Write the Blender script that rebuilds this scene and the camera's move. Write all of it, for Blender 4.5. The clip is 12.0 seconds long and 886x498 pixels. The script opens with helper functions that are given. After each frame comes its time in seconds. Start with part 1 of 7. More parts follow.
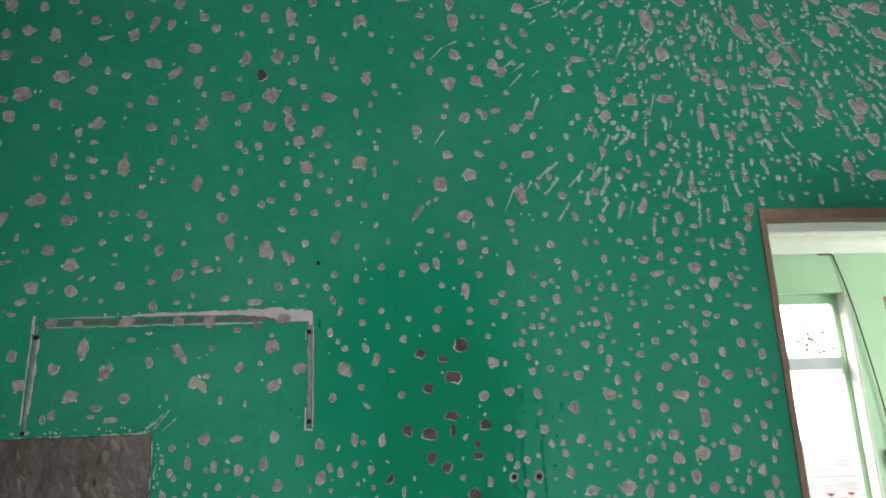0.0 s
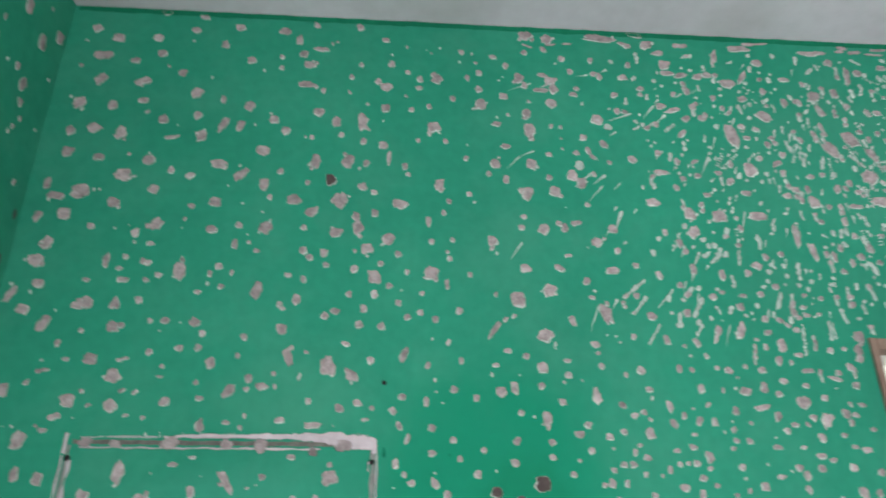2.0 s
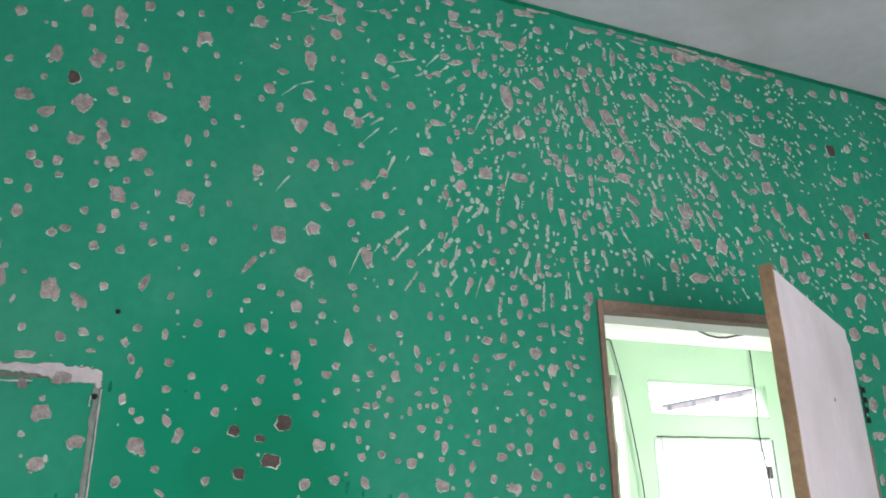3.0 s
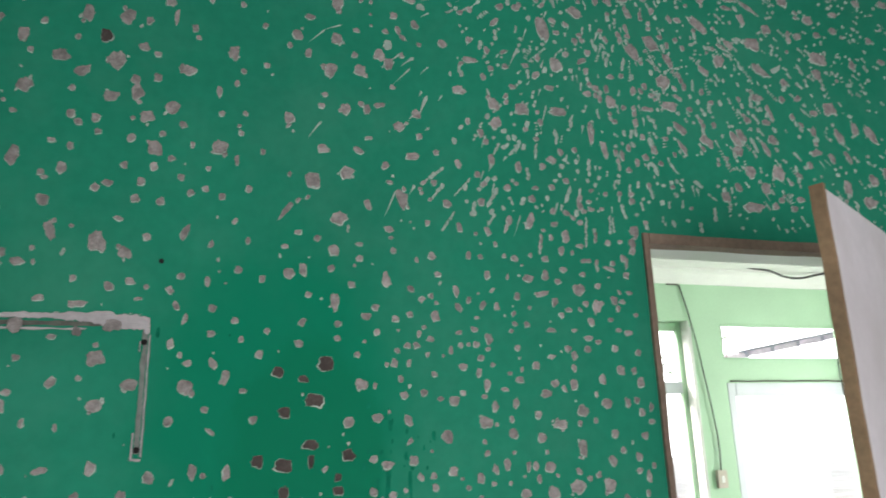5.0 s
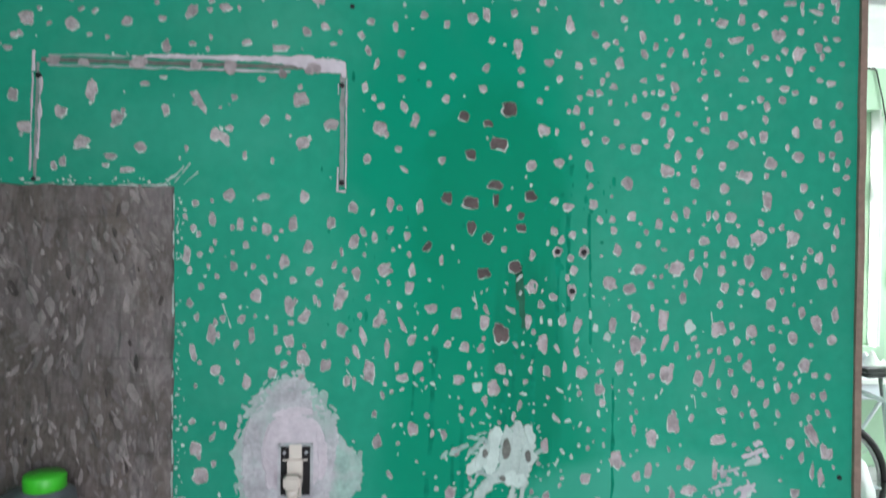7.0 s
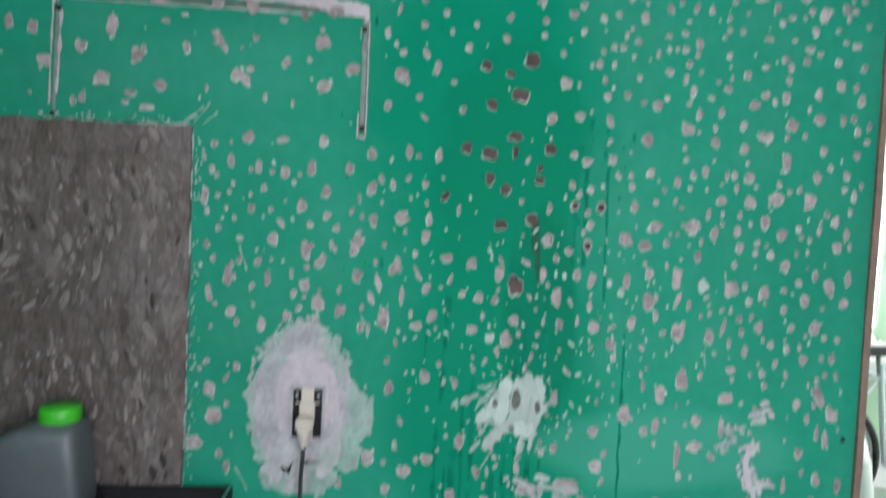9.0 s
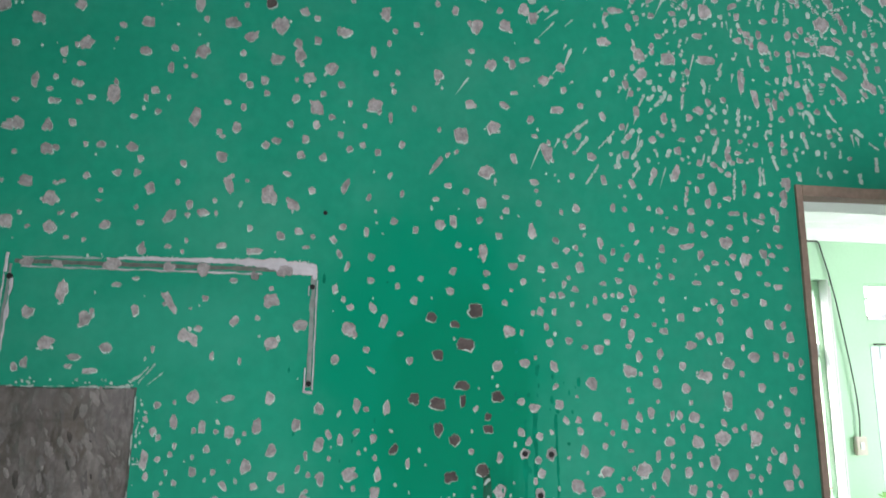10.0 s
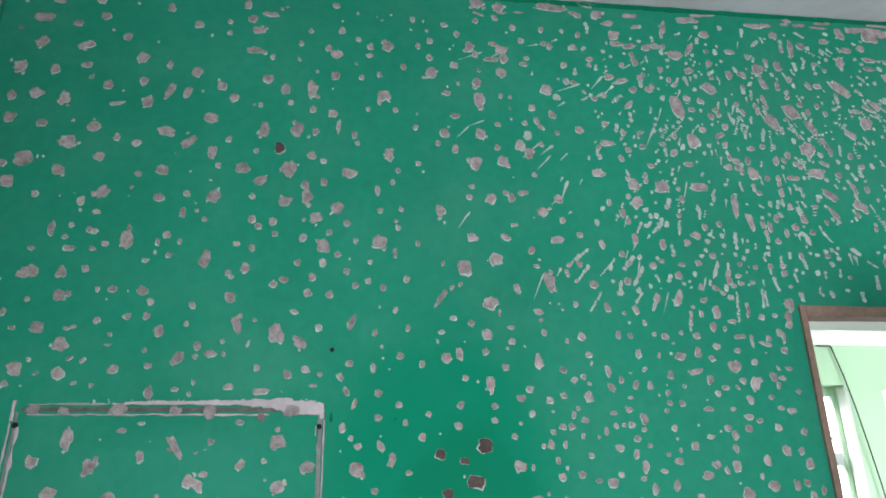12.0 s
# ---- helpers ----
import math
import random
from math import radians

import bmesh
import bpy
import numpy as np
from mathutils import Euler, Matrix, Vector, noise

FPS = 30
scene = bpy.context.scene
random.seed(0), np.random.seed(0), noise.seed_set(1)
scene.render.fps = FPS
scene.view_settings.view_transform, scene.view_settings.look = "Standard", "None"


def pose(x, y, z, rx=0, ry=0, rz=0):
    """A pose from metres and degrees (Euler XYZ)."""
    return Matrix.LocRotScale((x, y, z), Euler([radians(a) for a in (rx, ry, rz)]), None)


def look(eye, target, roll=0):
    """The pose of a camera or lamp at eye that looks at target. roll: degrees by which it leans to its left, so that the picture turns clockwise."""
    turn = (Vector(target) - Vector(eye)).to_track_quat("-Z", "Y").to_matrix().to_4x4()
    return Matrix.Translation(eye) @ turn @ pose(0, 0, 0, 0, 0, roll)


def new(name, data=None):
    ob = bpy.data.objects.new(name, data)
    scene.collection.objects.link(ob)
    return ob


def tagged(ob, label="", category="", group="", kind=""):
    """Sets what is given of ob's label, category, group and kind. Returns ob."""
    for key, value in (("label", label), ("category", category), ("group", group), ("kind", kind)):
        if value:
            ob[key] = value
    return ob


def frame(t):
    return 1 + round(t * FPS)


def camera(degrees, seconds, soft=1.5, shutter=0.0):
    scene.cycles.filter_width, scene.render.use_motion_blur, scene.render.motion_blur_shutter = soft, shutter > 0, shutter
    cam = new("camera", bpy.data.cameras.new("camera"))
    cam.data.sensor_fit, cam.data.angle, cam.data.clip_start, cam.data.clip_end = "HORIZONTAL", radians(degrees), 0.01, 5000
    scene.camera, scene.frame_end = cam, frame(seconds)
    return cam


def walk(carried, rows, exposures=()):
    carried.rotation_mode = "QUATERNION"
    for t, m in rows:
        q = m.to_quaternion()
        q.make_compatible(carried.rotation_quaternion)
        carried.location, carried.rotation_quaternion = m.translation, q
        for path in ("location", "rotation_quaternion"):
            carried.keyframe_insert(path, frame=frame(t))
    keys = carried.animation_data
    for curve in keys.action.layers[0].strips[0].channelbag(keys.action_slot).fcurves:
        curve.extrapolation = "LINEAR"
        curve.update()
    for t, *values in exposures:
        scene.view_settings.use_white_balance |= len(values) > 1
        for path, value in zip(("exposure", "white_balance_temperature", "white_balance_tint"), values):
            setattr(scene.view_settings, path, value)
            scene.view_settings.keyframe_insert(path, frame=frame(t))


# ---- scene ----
cam = camera(63.7, 12.0, soft=1.7, shutter=0.3)
PATH = [
    (0, (0.143, -1.426, 1.656), (0.318, 0.502, 2.157), -2.2),
    (0.5, (0.124, -1.312, 1.68), (0.239, 0.581, 2.313), -0.1),
    (1, (0.054, -1.291, 1.68), (0.134, 0.512, 2.54), -0.0),
    (1.5, (-0.02, -1.293, 1.707), (0.007, 0.512, 2.567), -0.4),
    (2, (0.033, -1.296, 1.697), (0.162, 0.528, 2.507), 0.0),
    (2.5, (0.053, -1.288, 1.711), (0.689, 0.475, 2.41), -0.2),
    (2.7, (0.059, -1.276, 1.716), (0.75, 0.478, 2.386), -0.4),
    (4.3, (0.156, -1.278, 1.7), (0.962, 0.458, 2.279), -1.4),
    (4.5, (0.151, -1.279, 1.696), (0.881, 0.489, 2.281), -1.3),
    (5, (0.141, -1.276, 1.686), (0.695, 0.573, 2.211), -1.6),
    (5.5, (0.112, -1.286, 1.679), (0.433, 0.625, 2.174), -1.6),
    (6, (0.101, -1.289, 1.638), (0.245, 0.684, 1.93), 0.0),
    (6.5, (0.084, -1.289, 1.658), (0.225, 0.701, 1.803), -1.0),
    (7, (0.081, -1.28, 1.584), (0.241, 0.714, 1.566), 0.7),
    (7.2, (0.081, -1.273, 1.563), (0.256, 0.717, 1.451), 0.8),
    (8.8, (0.07, -1.285, 1.519), (0.199, 0.691, 1.239), 1.8),
    (9, (0.05, -1.279, 1.543), (0.215, 0.712, 1.447), 2.7),
    (9.5, (0.072, -1.292, 1.639), (0.316, 0.68, 1.869), 1.9),
    (10, (0.072, -1.306, 1.668), (0.32, 0.637, 2.075), 0.8),
    (10.5, (0.073, -1.319, 1.685), (0.282, 0.6, 2.207), -0.3),
    (11, (0.075, -1.32, 1.697), (0.32, 0.579, 2.276), -0.0),
    (11.5, (0.078, -1.32, 1.704), (0.337, 0.555, 2.349), -0.4),
    (12, (0.072, -1.33, 1.707), (0.291, 0.53, 2.409), -0.8),
]
walk(cam, [(t, look(eye, target, roll)) for t, eye, target, roll in PATH],
     exposures=[(0.0, 0.33, 6750, 11), (0.5, 0.60, 6450, 13), (1.0, 0.88, 6500, 16), (1.5, 1.02, 6500, 19), (2.0, 1.08, 6550, 19), (2.7, 0.84, 6550, 17), (4.3, 0.52, 6500, 14), (5.0, 0.36, 6600, 12),
                (5.5, 0.35, 6650, 12), (6.0, 0.62, 6250, 14), (6.5, 0.92, 6150, 15), (7.2, 1.0, 6050, 18), (8.8, 1.10, 6100, 17), (9.1, 0.86, 6150, 15), (9.5, 0.86, 6150, 12), (10.5, 0.80, 6250, 13), (12.0, 0.88, 6250, 16)])

# ---- world and light ----
world = bpy.data.worlds.new("world")
scene.world = world
world.use_nodes = True
wn, wl = world.node_tree.nodes, world.node_tree.links
sky = wn.new("ShaderNodeTexSky")
sky.sky_type, sky.sun_disc = "NISHITA", False
sky.sun_elevation, sky.sun_rotation = radians(28), radians(-69)
wn["Background"].inputs["Strength"].default_value = 0.10
wl.new(sky.outputs["Color"], wn["Background"].inputs["Color"])

sun = new("sun", bpy.data.lights.new("sun", "SUN"))
sun.data.energy, sun.data.angle, sun.data.color = 5.0, radians(10), (1.0, 0.95, 0.88)
sun.matrix_world = look((-8.0, 8.0, 8.0), (3.5, 3.6, 1.5))


def opening_lamp(name, eye, target, width, height, power, colour):
    """Area lamp that stands in for sky light at an opening."""
    lamp = new(name, bpy.data.lights.new(name, "AREA"))
    lamp.data.shape, lamp.data.size, lamp.data.size_y = "RECTANGLE", width, height
    lamp.data.energy, lamp.data.color = power, colour
    lamp.matrix_world = look(eye, target)
    return lamp


opening_lamp("west_window_light", (-0.72, -1.60, 1.72), (0.4, -1.05, 1.50), 0.9, 0.9, 8, (0.96, 0.99, 1.0))
# added lamp in an unseen, assumed rear opening; evens brightness on the green walls
opening_lamp("south_fill_light", (1.10, -2.97, 1.35), (0.95, 0.0, 1.55), 1.6, 1.6, 34, (0.97, 0.99, 1.0))
# fill lamp added at an unseen east opening to brighten the far room
opening_lamp("east_fill_light", (5.82, 1.9, 1.55), (2.0, 1.9, 1.45), 1.4, 1.3, 70, (1.0, 0.99, 0.96))


# ---- materials ----
def material(name, colour, rough=0.7, metal=0.0, vary=0.12, scale=6.0, fine=60.0, bump=0.15, depth=0.002, objects=0.0, islands=0.0, tint=None):
    """Colour that varies at a coarse and a fine scale, with relief. objects, islands: how far single pieces differ."""
    m = bpy.data.materials.new(name)
    m.use_nodes = True
    n, l = m.node_tree.nodes, m.node_tree.links
    b = n["Principled BSDF"]
    co = n.new("ShaderNodeTexCoord")
    ge = n.new("ShaderNodeNewGeometry")
    big, small = n.new("ShaderNodeTexNoise"), n.new("ShaderNodeTexNoise")
    big.inputs["Scale"].default_value, big.inputs["Detail"].default_value = scale, 5
    small.inputs["Scale"].default_value, small.inputs["Detail"].default_value = fine, 4
    for tex in (big, small):
        l.new(ge.outputs["Position"], tex.inputs["Vector"])
    ramp = n.new("ShaderNodeMapRange")
    ramp.inputs["From Min"].default_value, ramp.inputs["From Max"].default_value = 0.3, 0.7
    ramp.inputs["To Min"].default_value, ramp.inputs["To Max"].default_value = 1 - vary, 1 + vary
    l.new(big.outputs["Fac"], ramp.inputs["Value"])
    ramp2 = n.new("ShaderNodeMapRange")
    ramp2.inputs["From Min"].default_value, ramp2.inputs["From Max"].default_value = 0.3, 0.7
    ramp2.inputs["To Min"].default_value, ramp2.inputs["To Max"].default_value = 1 - vary * 0.6, 1 + vary * 0.6
    l.new(small.outputs["Fac"], ramp2.inputs["Value"])
    times = n.new("ShaderNodeMath")
    times.operation = "MULTIPLY"
    l.new(ramp.outputs["Result"], times.inputs[0])
    l.new(ramp2.outputs["Result"], times.inputs[1])
    last = times.outputs["Value"]
    for share, source in ((objects, n.new("ShaderNodeObjectInfo").outputs["Random"]), (islands, ge.outputs["Random Per Island"])):
        if share:
            r = n.new("ShaderNodeMapRange")
            r.inputs["To Min"].default_value, r.inputs["To Max"].default_value = 1 - share, 1 + share
            l.new(source, r.inputs["Value"])
            t2 = n.new("ShaderNodeMath")
            t2.operation = "MULTIPLY"
            l.new(last, t2.inputs[0])
            l.new(r.outputs["Result"], t2.inputs[1])
            last = t2.outputs["Value"]
    mix = n.new("ShaderNodeVectorMath")
    mix.operation = "SCALE"
    mix.inputs[0].default_value = colour
    l.new(last, mix.inputs["Scale"])
    out = mix.outputs["Vector"]
    if tint:
        mx = n.new("ShaderNodeMix")
        mx.data_type = "RGBA"
        tn = n.new("ShaderNodeTexNoise")
        tn.inputs["Scale"].default_value, tn.inputs["Detail"].default_value = scale * 0.6, 6
        l.new(ge.outputs["Position"], tn.inputs["Vector"])
        tr = n.new("ShaderNodeMapRange")
        tr.inputs["From Min"].default_value, tr.inputs["From Max"].default_value = 0.48, 0.7
        l.new(tn.outputs["Fac"], tr.inputs["Value"])
        l.new(tr.outputs["Result"], mx.inputs["Factor"])
        l.new(out, mx.inputs["A"])
        mx.inputs["B"].default_value = (*tint, 1)
        out = mx.outputs["Result"]
    l.new(out, b.inputs["Base Color"])
    b.inputs["Roughness"].default_value, b.inputs["Metallic"].default_value = rough, metal
    if bump:
        bp = n.new("ShaderNodeBump")
        bp.inputs["Strength"].default_value, bp.inputs["Distance"].default_value = bump, depth
        l.new(small.outputs["Fac"], bp.inputs["Height"])
        l.new(bp.outputs["Normal"], b.inputs["Normal"])
    return m


def green_wall_material():
    """Emerald wall paint: a damp darker patch with runs below it, rubbed paler areas, faint grime."""
    m = material("emerald_wall_paint", (0.016, 0.225, 0.139), rough=0.5, vary=0.10, scale=2.2, fine=45, bump=0.18, depth=0.002)
    n, l = m.node_tree.nodes, m.node_tree.links
    b = n["Principled BSDF"]
    b.inputs["Specular IOR Level"].default_value = 0.04
    base = b.inputs["Base Color"].links[0].from_socket
    ge = n.new("ShaderNodeNewGeometry")

    def patch(centre, radius, low, high, stretch, scale, seed):
        """A blotch round a place with an uneven edge."""
        mp = n.new("ShaderNodeMapping")
        mp.vector_type = "TEXTURE"
        mp.inputs["Location"].default_value, mp.inputs["Scale"].default_value = centre, radius
        l.new(ge.outputs["Position"], mp.inputs["Vector"])
        far = n.new("ShaderNodeVectorMath")
        far.operation = "LENGTH"
        l.new(mp.outputs["Vector"], far.inputs[0])
        st = n.new("ShaderNodeMapping")
        st.inputs["Scale"].default_value, st.inputs["Location"].default_value = stretch, (seed, 0, seed)
        l.new(ge.outputs["Position"], st.inputs["Vector"])
        nz = n.new("ShaderNodeTexNoise")
        nz.inputs["Scale"].default_value, nz.inputs["Detail"].default_value = scale, 5
        l.new(st.outputs["Vector"], nz.inputs["Vector"])
        fall = n.new("ShaderNodeMapRange")
        fall.interpolation_type = "SMOOTHSTEP"
        fall.inputs["From Min"].default_value, fall.inputs["From Max"].default_value = 1.0, 0.25
        l.new(far.outputs["Value"], fall.inputs["Value"])
        add = n.new("ShaderNodeMath")
        add.operation = "MULTIPLY_ADD"
        l.new(nz.outputs["Fac"], add.inputs[0])
        add.inputs[1].default_value = 0.9
        l.new(fall.outputs["Result"], add.inputs[2])
        cut = n.new("ShaderNodeMapRange")
        cut.interpolation_type = "SMOOTHSTEP"
        cut.inputs["From Min"].default_value, cut.inputs["From Max"].default_value = low, high
        l.new(add.outputs["Value"], cut.inputs["Value"])
        both = n.new("ShaderNodeMath")
        both.operation = "MULTIPLY"
        l.new(cut.outputs["Result"], both.inputs[0])
        edge = n.new("ShaderNodeMapRange")
        edge.interpolation_type = "SMOOTHSTEP"
        edge.inputs["From Min"].default_value, edge.inputs["From Max"].default_value = 1.15, 0.45
        l.new(far.outputs["Value"], edge.inputs["Value"])
        l.new(edge.outputs["Result"], both.inputs[1])
        return both.outputs["Value"]

    def blend(colour, factor, most, under):
        mx = n.new("ShaderNodeMix")
        mx.data_type = "RGBA"
        k = n.new("ShaderNodeMath")
        k.operation = "MULTIPLY"
        k.inputs[1].default_value = most
        l.new(factor, k.inputs[0])
        l.new(k.outputs["Value"], mx.inputs["Factor"])
        l.new(under, mx.inputs["A"])
        mx.inputs["B"].default_value = (*colour, 1)
        return mx.outputs["Result"]

    # dusty, rubbed areas between the chips
    dust = n.new("ShaderNodeTexNoise")
    dust.inputs["Scale"].default_value, dust.inputs["Detail"].default_value, dust.inputs["Roughness"].default_value = 5.5, 6, 0.65
    l.new(ge.outputs["Position"], dust.inputs["Vector"])
    hazy = n.new("ShaderNodeMapRange")
    hazy.inputs["From Min"].default_value, hazy.inputs["From Max"].default_value = 0.45, 0.72
    l.new(dust.outputs["Fac"], hazy.inputs["Value"])
    col = blend((0.085, 0.275, 0.195), hazy.outputs["Result"], 0.23, base)
    col = blend((0.0, 0.200, 0.111), patch((0.22, 0, 1.72), (0.37, 1, 0.52), 0.55, 1.40, (1, 1, 1), 11, 3), 0.95, col)
    col = blend((0.0, 0.174, 0.090), patch((0.27, 0, 1.62), (0.24, 1, 0.42), 0.86, 1.22, (1, 1, 0.8), 11, 12), 0.85, col)
    col = blend((0.0, 0.188, 0.101), patch((0.27, 0, 1.20), (0.32, 1, 0.55), 0.7, 1.25, (1, 1, 0.45), 10, 5), 0.85, col)
    col = blend((0.0, 0.125, 0.065), patch((0.34, 0, 1.36), (0.13, 1, 0.40), 1.0, 1.35, (24, 1, 1.0), 2.2, 8), 0.5, col)
    col = blend((0.075, 0.30, 0.20), patch((-0.16, 0, 1.97), (0.24, 1, 0.13), 0.75, 1.6, (1, 1, 1), 5, 1), 0.2, col)
    col = blend((0.05, 0.29, 0.20), patch((-0.25, 0, 1.78), (0.30, 1, 0.12), 0.7, 1.6, (1, 1, 1), 6, 15), 0.28, col)
    col = blend((0.06, 0.30, 0.21), patch((0.60, 0, 1.12), (0.45, 1, 0.14), 0.85, 1.4, (0.4, 1, 2), 9, 6), 0.5, col)
    col = blend((0.075, 0.27, 0.19), patch((1.15, 0, 2.50), (0.70, 1, 0.36), 0.8, 1.5, (1, 1, 1), 6, 4), 0.15, col)
    l.new(col, b.inputs["Base Color"])
    return m


def cement_material():
    """Grey-brown render with paler trowel flakes, mostly upright, and darker damp areas."""
    m = material("scraped_cement_render", (0.096, 0.078, 0.066), rough=0.95, vary=0.24, scale=9, fine=90, bump=0.6, depth=0.004)
    n, l = m.node_tree.nodes, m.node_tree.links
    b = n["Principled BSDF"]
    last = b.inputs["Base Color"].links[0].from_socket
    ge = n.new("ShaderNodeNewGeometry")
    for scale, stretch, lo, hi, colour, most in ((5, (1.4, 1, 0.8), 0.42, 0.64, (0.160, 0.136, 0.137), 0.65), (48, (1.0, 1, 0.42), 0.50, 0.68, (0.215, 0.182, 0.172), 0.55), (26, (1, 1, 0.5), 0.52, 0.66, (0.056, 0.046, 0.040), 0.6),
                                                 (16, (0.35, 1, 2.2), 0.60, 0.70, (0.06, 0.050, 0.045), 0.55), (110, (1, 1, 0.6), 0.55, 0.68, (0.23, 0.20, 0.19), 0.35)):
        mp = n.new("ShaderNodeMapping")
        mp.inputs["Scale"].default_value, mp.inputs["Rotation"].default_value = stretch, (0, radians(14), 0)
        l.new(ge.outputs["Position"], mp.inputs["Vector"])
        nz = n.new("ShaderNodeTexNoise")
        nz.inputs["Scale"].default_value, nz.inputs["Detail"].default_value, nz.inputs["Distortion"].default_value = scale, 3, 0.6
        l.new(mp.outputs["Vector"], nz.inputs["Vector"])
        r = n.new("ShaderNodeMapRange")
        r.inputs["From Min"].default_value, r.inputs["From Max"].default_value, r.inputs["To Max"].default_value = lo, hi, most
        l.new(nz.outputs["Fac"], r.inputs["Value"])
        mx = n.new("ShaderNodeMix")
        mx.data_type = "RGBA"
        l.new(r.outputs["Result"], mx.inputs["Factor"])
        l.new(last, mx.inputs["A"])
        mx.inputs["B"].default_value = (*colour, 1)
        last = mx.outputs["Result"]
    # browner and darker left of a ragged upright line near the edge
    sep = n.new("ShaderNodeSeparateXYZ")
    l.new(ge.outputs["Position"], sep.inputs["Vector"])
    wob = n.new("ShaderNodeTexNoise")
    wob.inputs["Scale"].default_value, wob.inputs["Detail"].default_value = 14, 4
    l.new(ge.outputs["Position"], wob.inputs["Vector"])
    at = n.new("ShaderNodeMath")
    at.operation = "MULTIPLY_ADD"
    at.inputs[1].default_value = 0.12
    l.new(wob.outputs["Fac"], at.inputs[0])
    l.new(sep.outputs["X"], at.inputs[2])
    brown_side = n.new("ShaderNodeMapRange")
    brown_side.interpolation_type = "SMOOTHSTEP"
    brown_side.inputs["From Min"].default_value, brown_side.inputs["From Max"].default_value, brown_side.inputs["To Max"].default_value = -0.300, -0.360, 0.40
    l.new(at.outputs["Value"], brown_side.inputs["Value"])
    mx = n.new("ShaderNodeMix")
    mx.data_type = "RGBA"
    l.new(brown_side.outputs["Result"], mx.inputs["Factor"])
    l.new(last, mx.inputs["A"])
    mx.inputs["B"].default_value = (0.058, 0.044, 0.036, 1)
    l.new(mx.outputs["Result"], b.inputs["Base Color"])
    return m


GREEN = green_wall_material()
GREEN_RUN = material("dark_green_run", (0.002, 0.158, 0.090), rough=0.6, vary=0.25, scale=20)
BROWN_RUN = material("brownish_damp_run", (0.018, 0.085, 0.050), rough=0.6, vary=0.3, scale=20)
GREEN_PLAIN = material("dark_emerald_band", (0.004, 0.145, 0.075), rough=0.5, vary=0.15, scale=5)
for low_gloss in (GREEN_RUN, BROWN_RUN, GREEN_PLAIN):
    low_gloss.node_tree.nodes["Principled BSDF"].inputs["Specular IOR Level"].default_value = 0.04
PALE_GREEN = material("pale_green_paint", (0.43, 0.63, 0.45), rough=0.6, vary=0.05, scale=2)
CEILING = material("dull_white_ceiling_paint", (0.61, 0.58, 0.62), rough=0.85, vary=0.07, scale=2.6, fine=30, tint=(0.42, 0.41, 0.405))
GREY_WHITE = material("greyish_white_wall", (0.50, 0.53, 0.50), rough=0.8, vary=0.10, scale=4, tint=(0.38, 0.39, 0.37))
CEMENT_FLOOR = material("grey_cement_floor", (0.26, 0.25, 0.24), rough=0.7, vary=0.2, scale=3)
CEMENT = cement_material()
CHIP_CORE = material("bare_pinkish_plaster", (0.288, 0.243, 0.238), rough=0.95, vary=0.34, scale=60, fine=320, bump=0.6, objects=0.16, islands=0.18)
CHIP_DARK = material("damp_brown_plaster", (0.070, 0.050, 0.046), rough=0.9, vary=0.3, scale=40, fine=250, bump=0.5, objects=0.2)
CHIP_RIM = material("broken_paint_edge", (0.43, 0.485, 0.44), rough=0.85, vary=0.3, scale=70, fine=200, islands=0.15, objects=0.12)
CHIP_PALE = material("pale_filler_plaster", (0.345, 0.41, 0.365), rough=0.9, vary=0.14, scale=25, fine=180, islands=0.14, objects=0.1)
FILLER = material("white_wall_filler", (0.43, 0.38, 0.395), rough=0.9, vary=0.14, scale=14, fine=120, bump=0.35)
FILLER_THIN = material("thin_smeared_filler", (0.23, 0.335, 0.285), rough=0.9, vary=0.2, scale=26, fine=140, bump=0.4, tint=(0.36, 0.345, 0.345))
FILLER_MID = material("greyish_filler", (0.350, 0.340, 0.343), rough=0.9, vary=0.24, scale=24, fine=140, bump=0.4, tint=(0.27, 0.335, 0.30))
CEMENT_FLAKE = material("paler_cement_flake", (0.152, 0.128, 0.119), rough=0.95, vary=0.2, scale=30, fine=200, bump=0.4, islands=0.35)
CEMENT_GOUGE = material("dark_cement_gouge", (0.050, 0.040, 0.035), rough=0.95, vary=0.2, scale=30, fine=200, bump=0.4, islands=0.25)
DUSTY_GROOVE = material("dusty_groove", (0.195, 0.205, 0.190), rough=0.9, vary=0.25, scale=40, fine=200, tint=(0.17, 0.20, 0.175))
# floor tone made up: kept pale so it bounces light up to the soffit
BOUNCE_FLOOR = material("pale_bounce_floor", (0.66, 0.63, 0.65), rough=0.6, vary=0.15, scale=3)
GROOVE = material("grimy_groove", (0.105, 0.105, 0.090), rough=0.9, vary=0.3, scale=30, fine=200)
# flat black; on raised discs and blocks it paints the dark inside of holes
HOLE = material("flat_black", (0.012, 0.010, 0.010), rough=1.0, vary=0.2, bump=0)
WOOD = material("raw_brown_wood", (0.225, 0.150, 0.112), rough=0.75, vary=0.22, scale=8, fine=90, bump=0.3)
WOOD_EDGE = material("varnished_door_edge", (0.27, 0.160, 0.090), rough=0.6, vary=0.25, scale=10, fine=90, bump=0.3)
DOOR_WHITE = material("worn_white_door_paint", (0.66, 0.60, 0.635), rough=0.75, vary=0.06, scale=5, fine=50, tint=(0.56, 0.50, 0.52))
WHITE = material("white_paint", (0.78, 0.78, 0.76), rough=0.5, vary=0.04, scale=4)
ALUMINIUM = material("grey_white_window_metal", (0.60, 0.63, 0.68), rough=0.4, metal=0.0, vary=0.05)
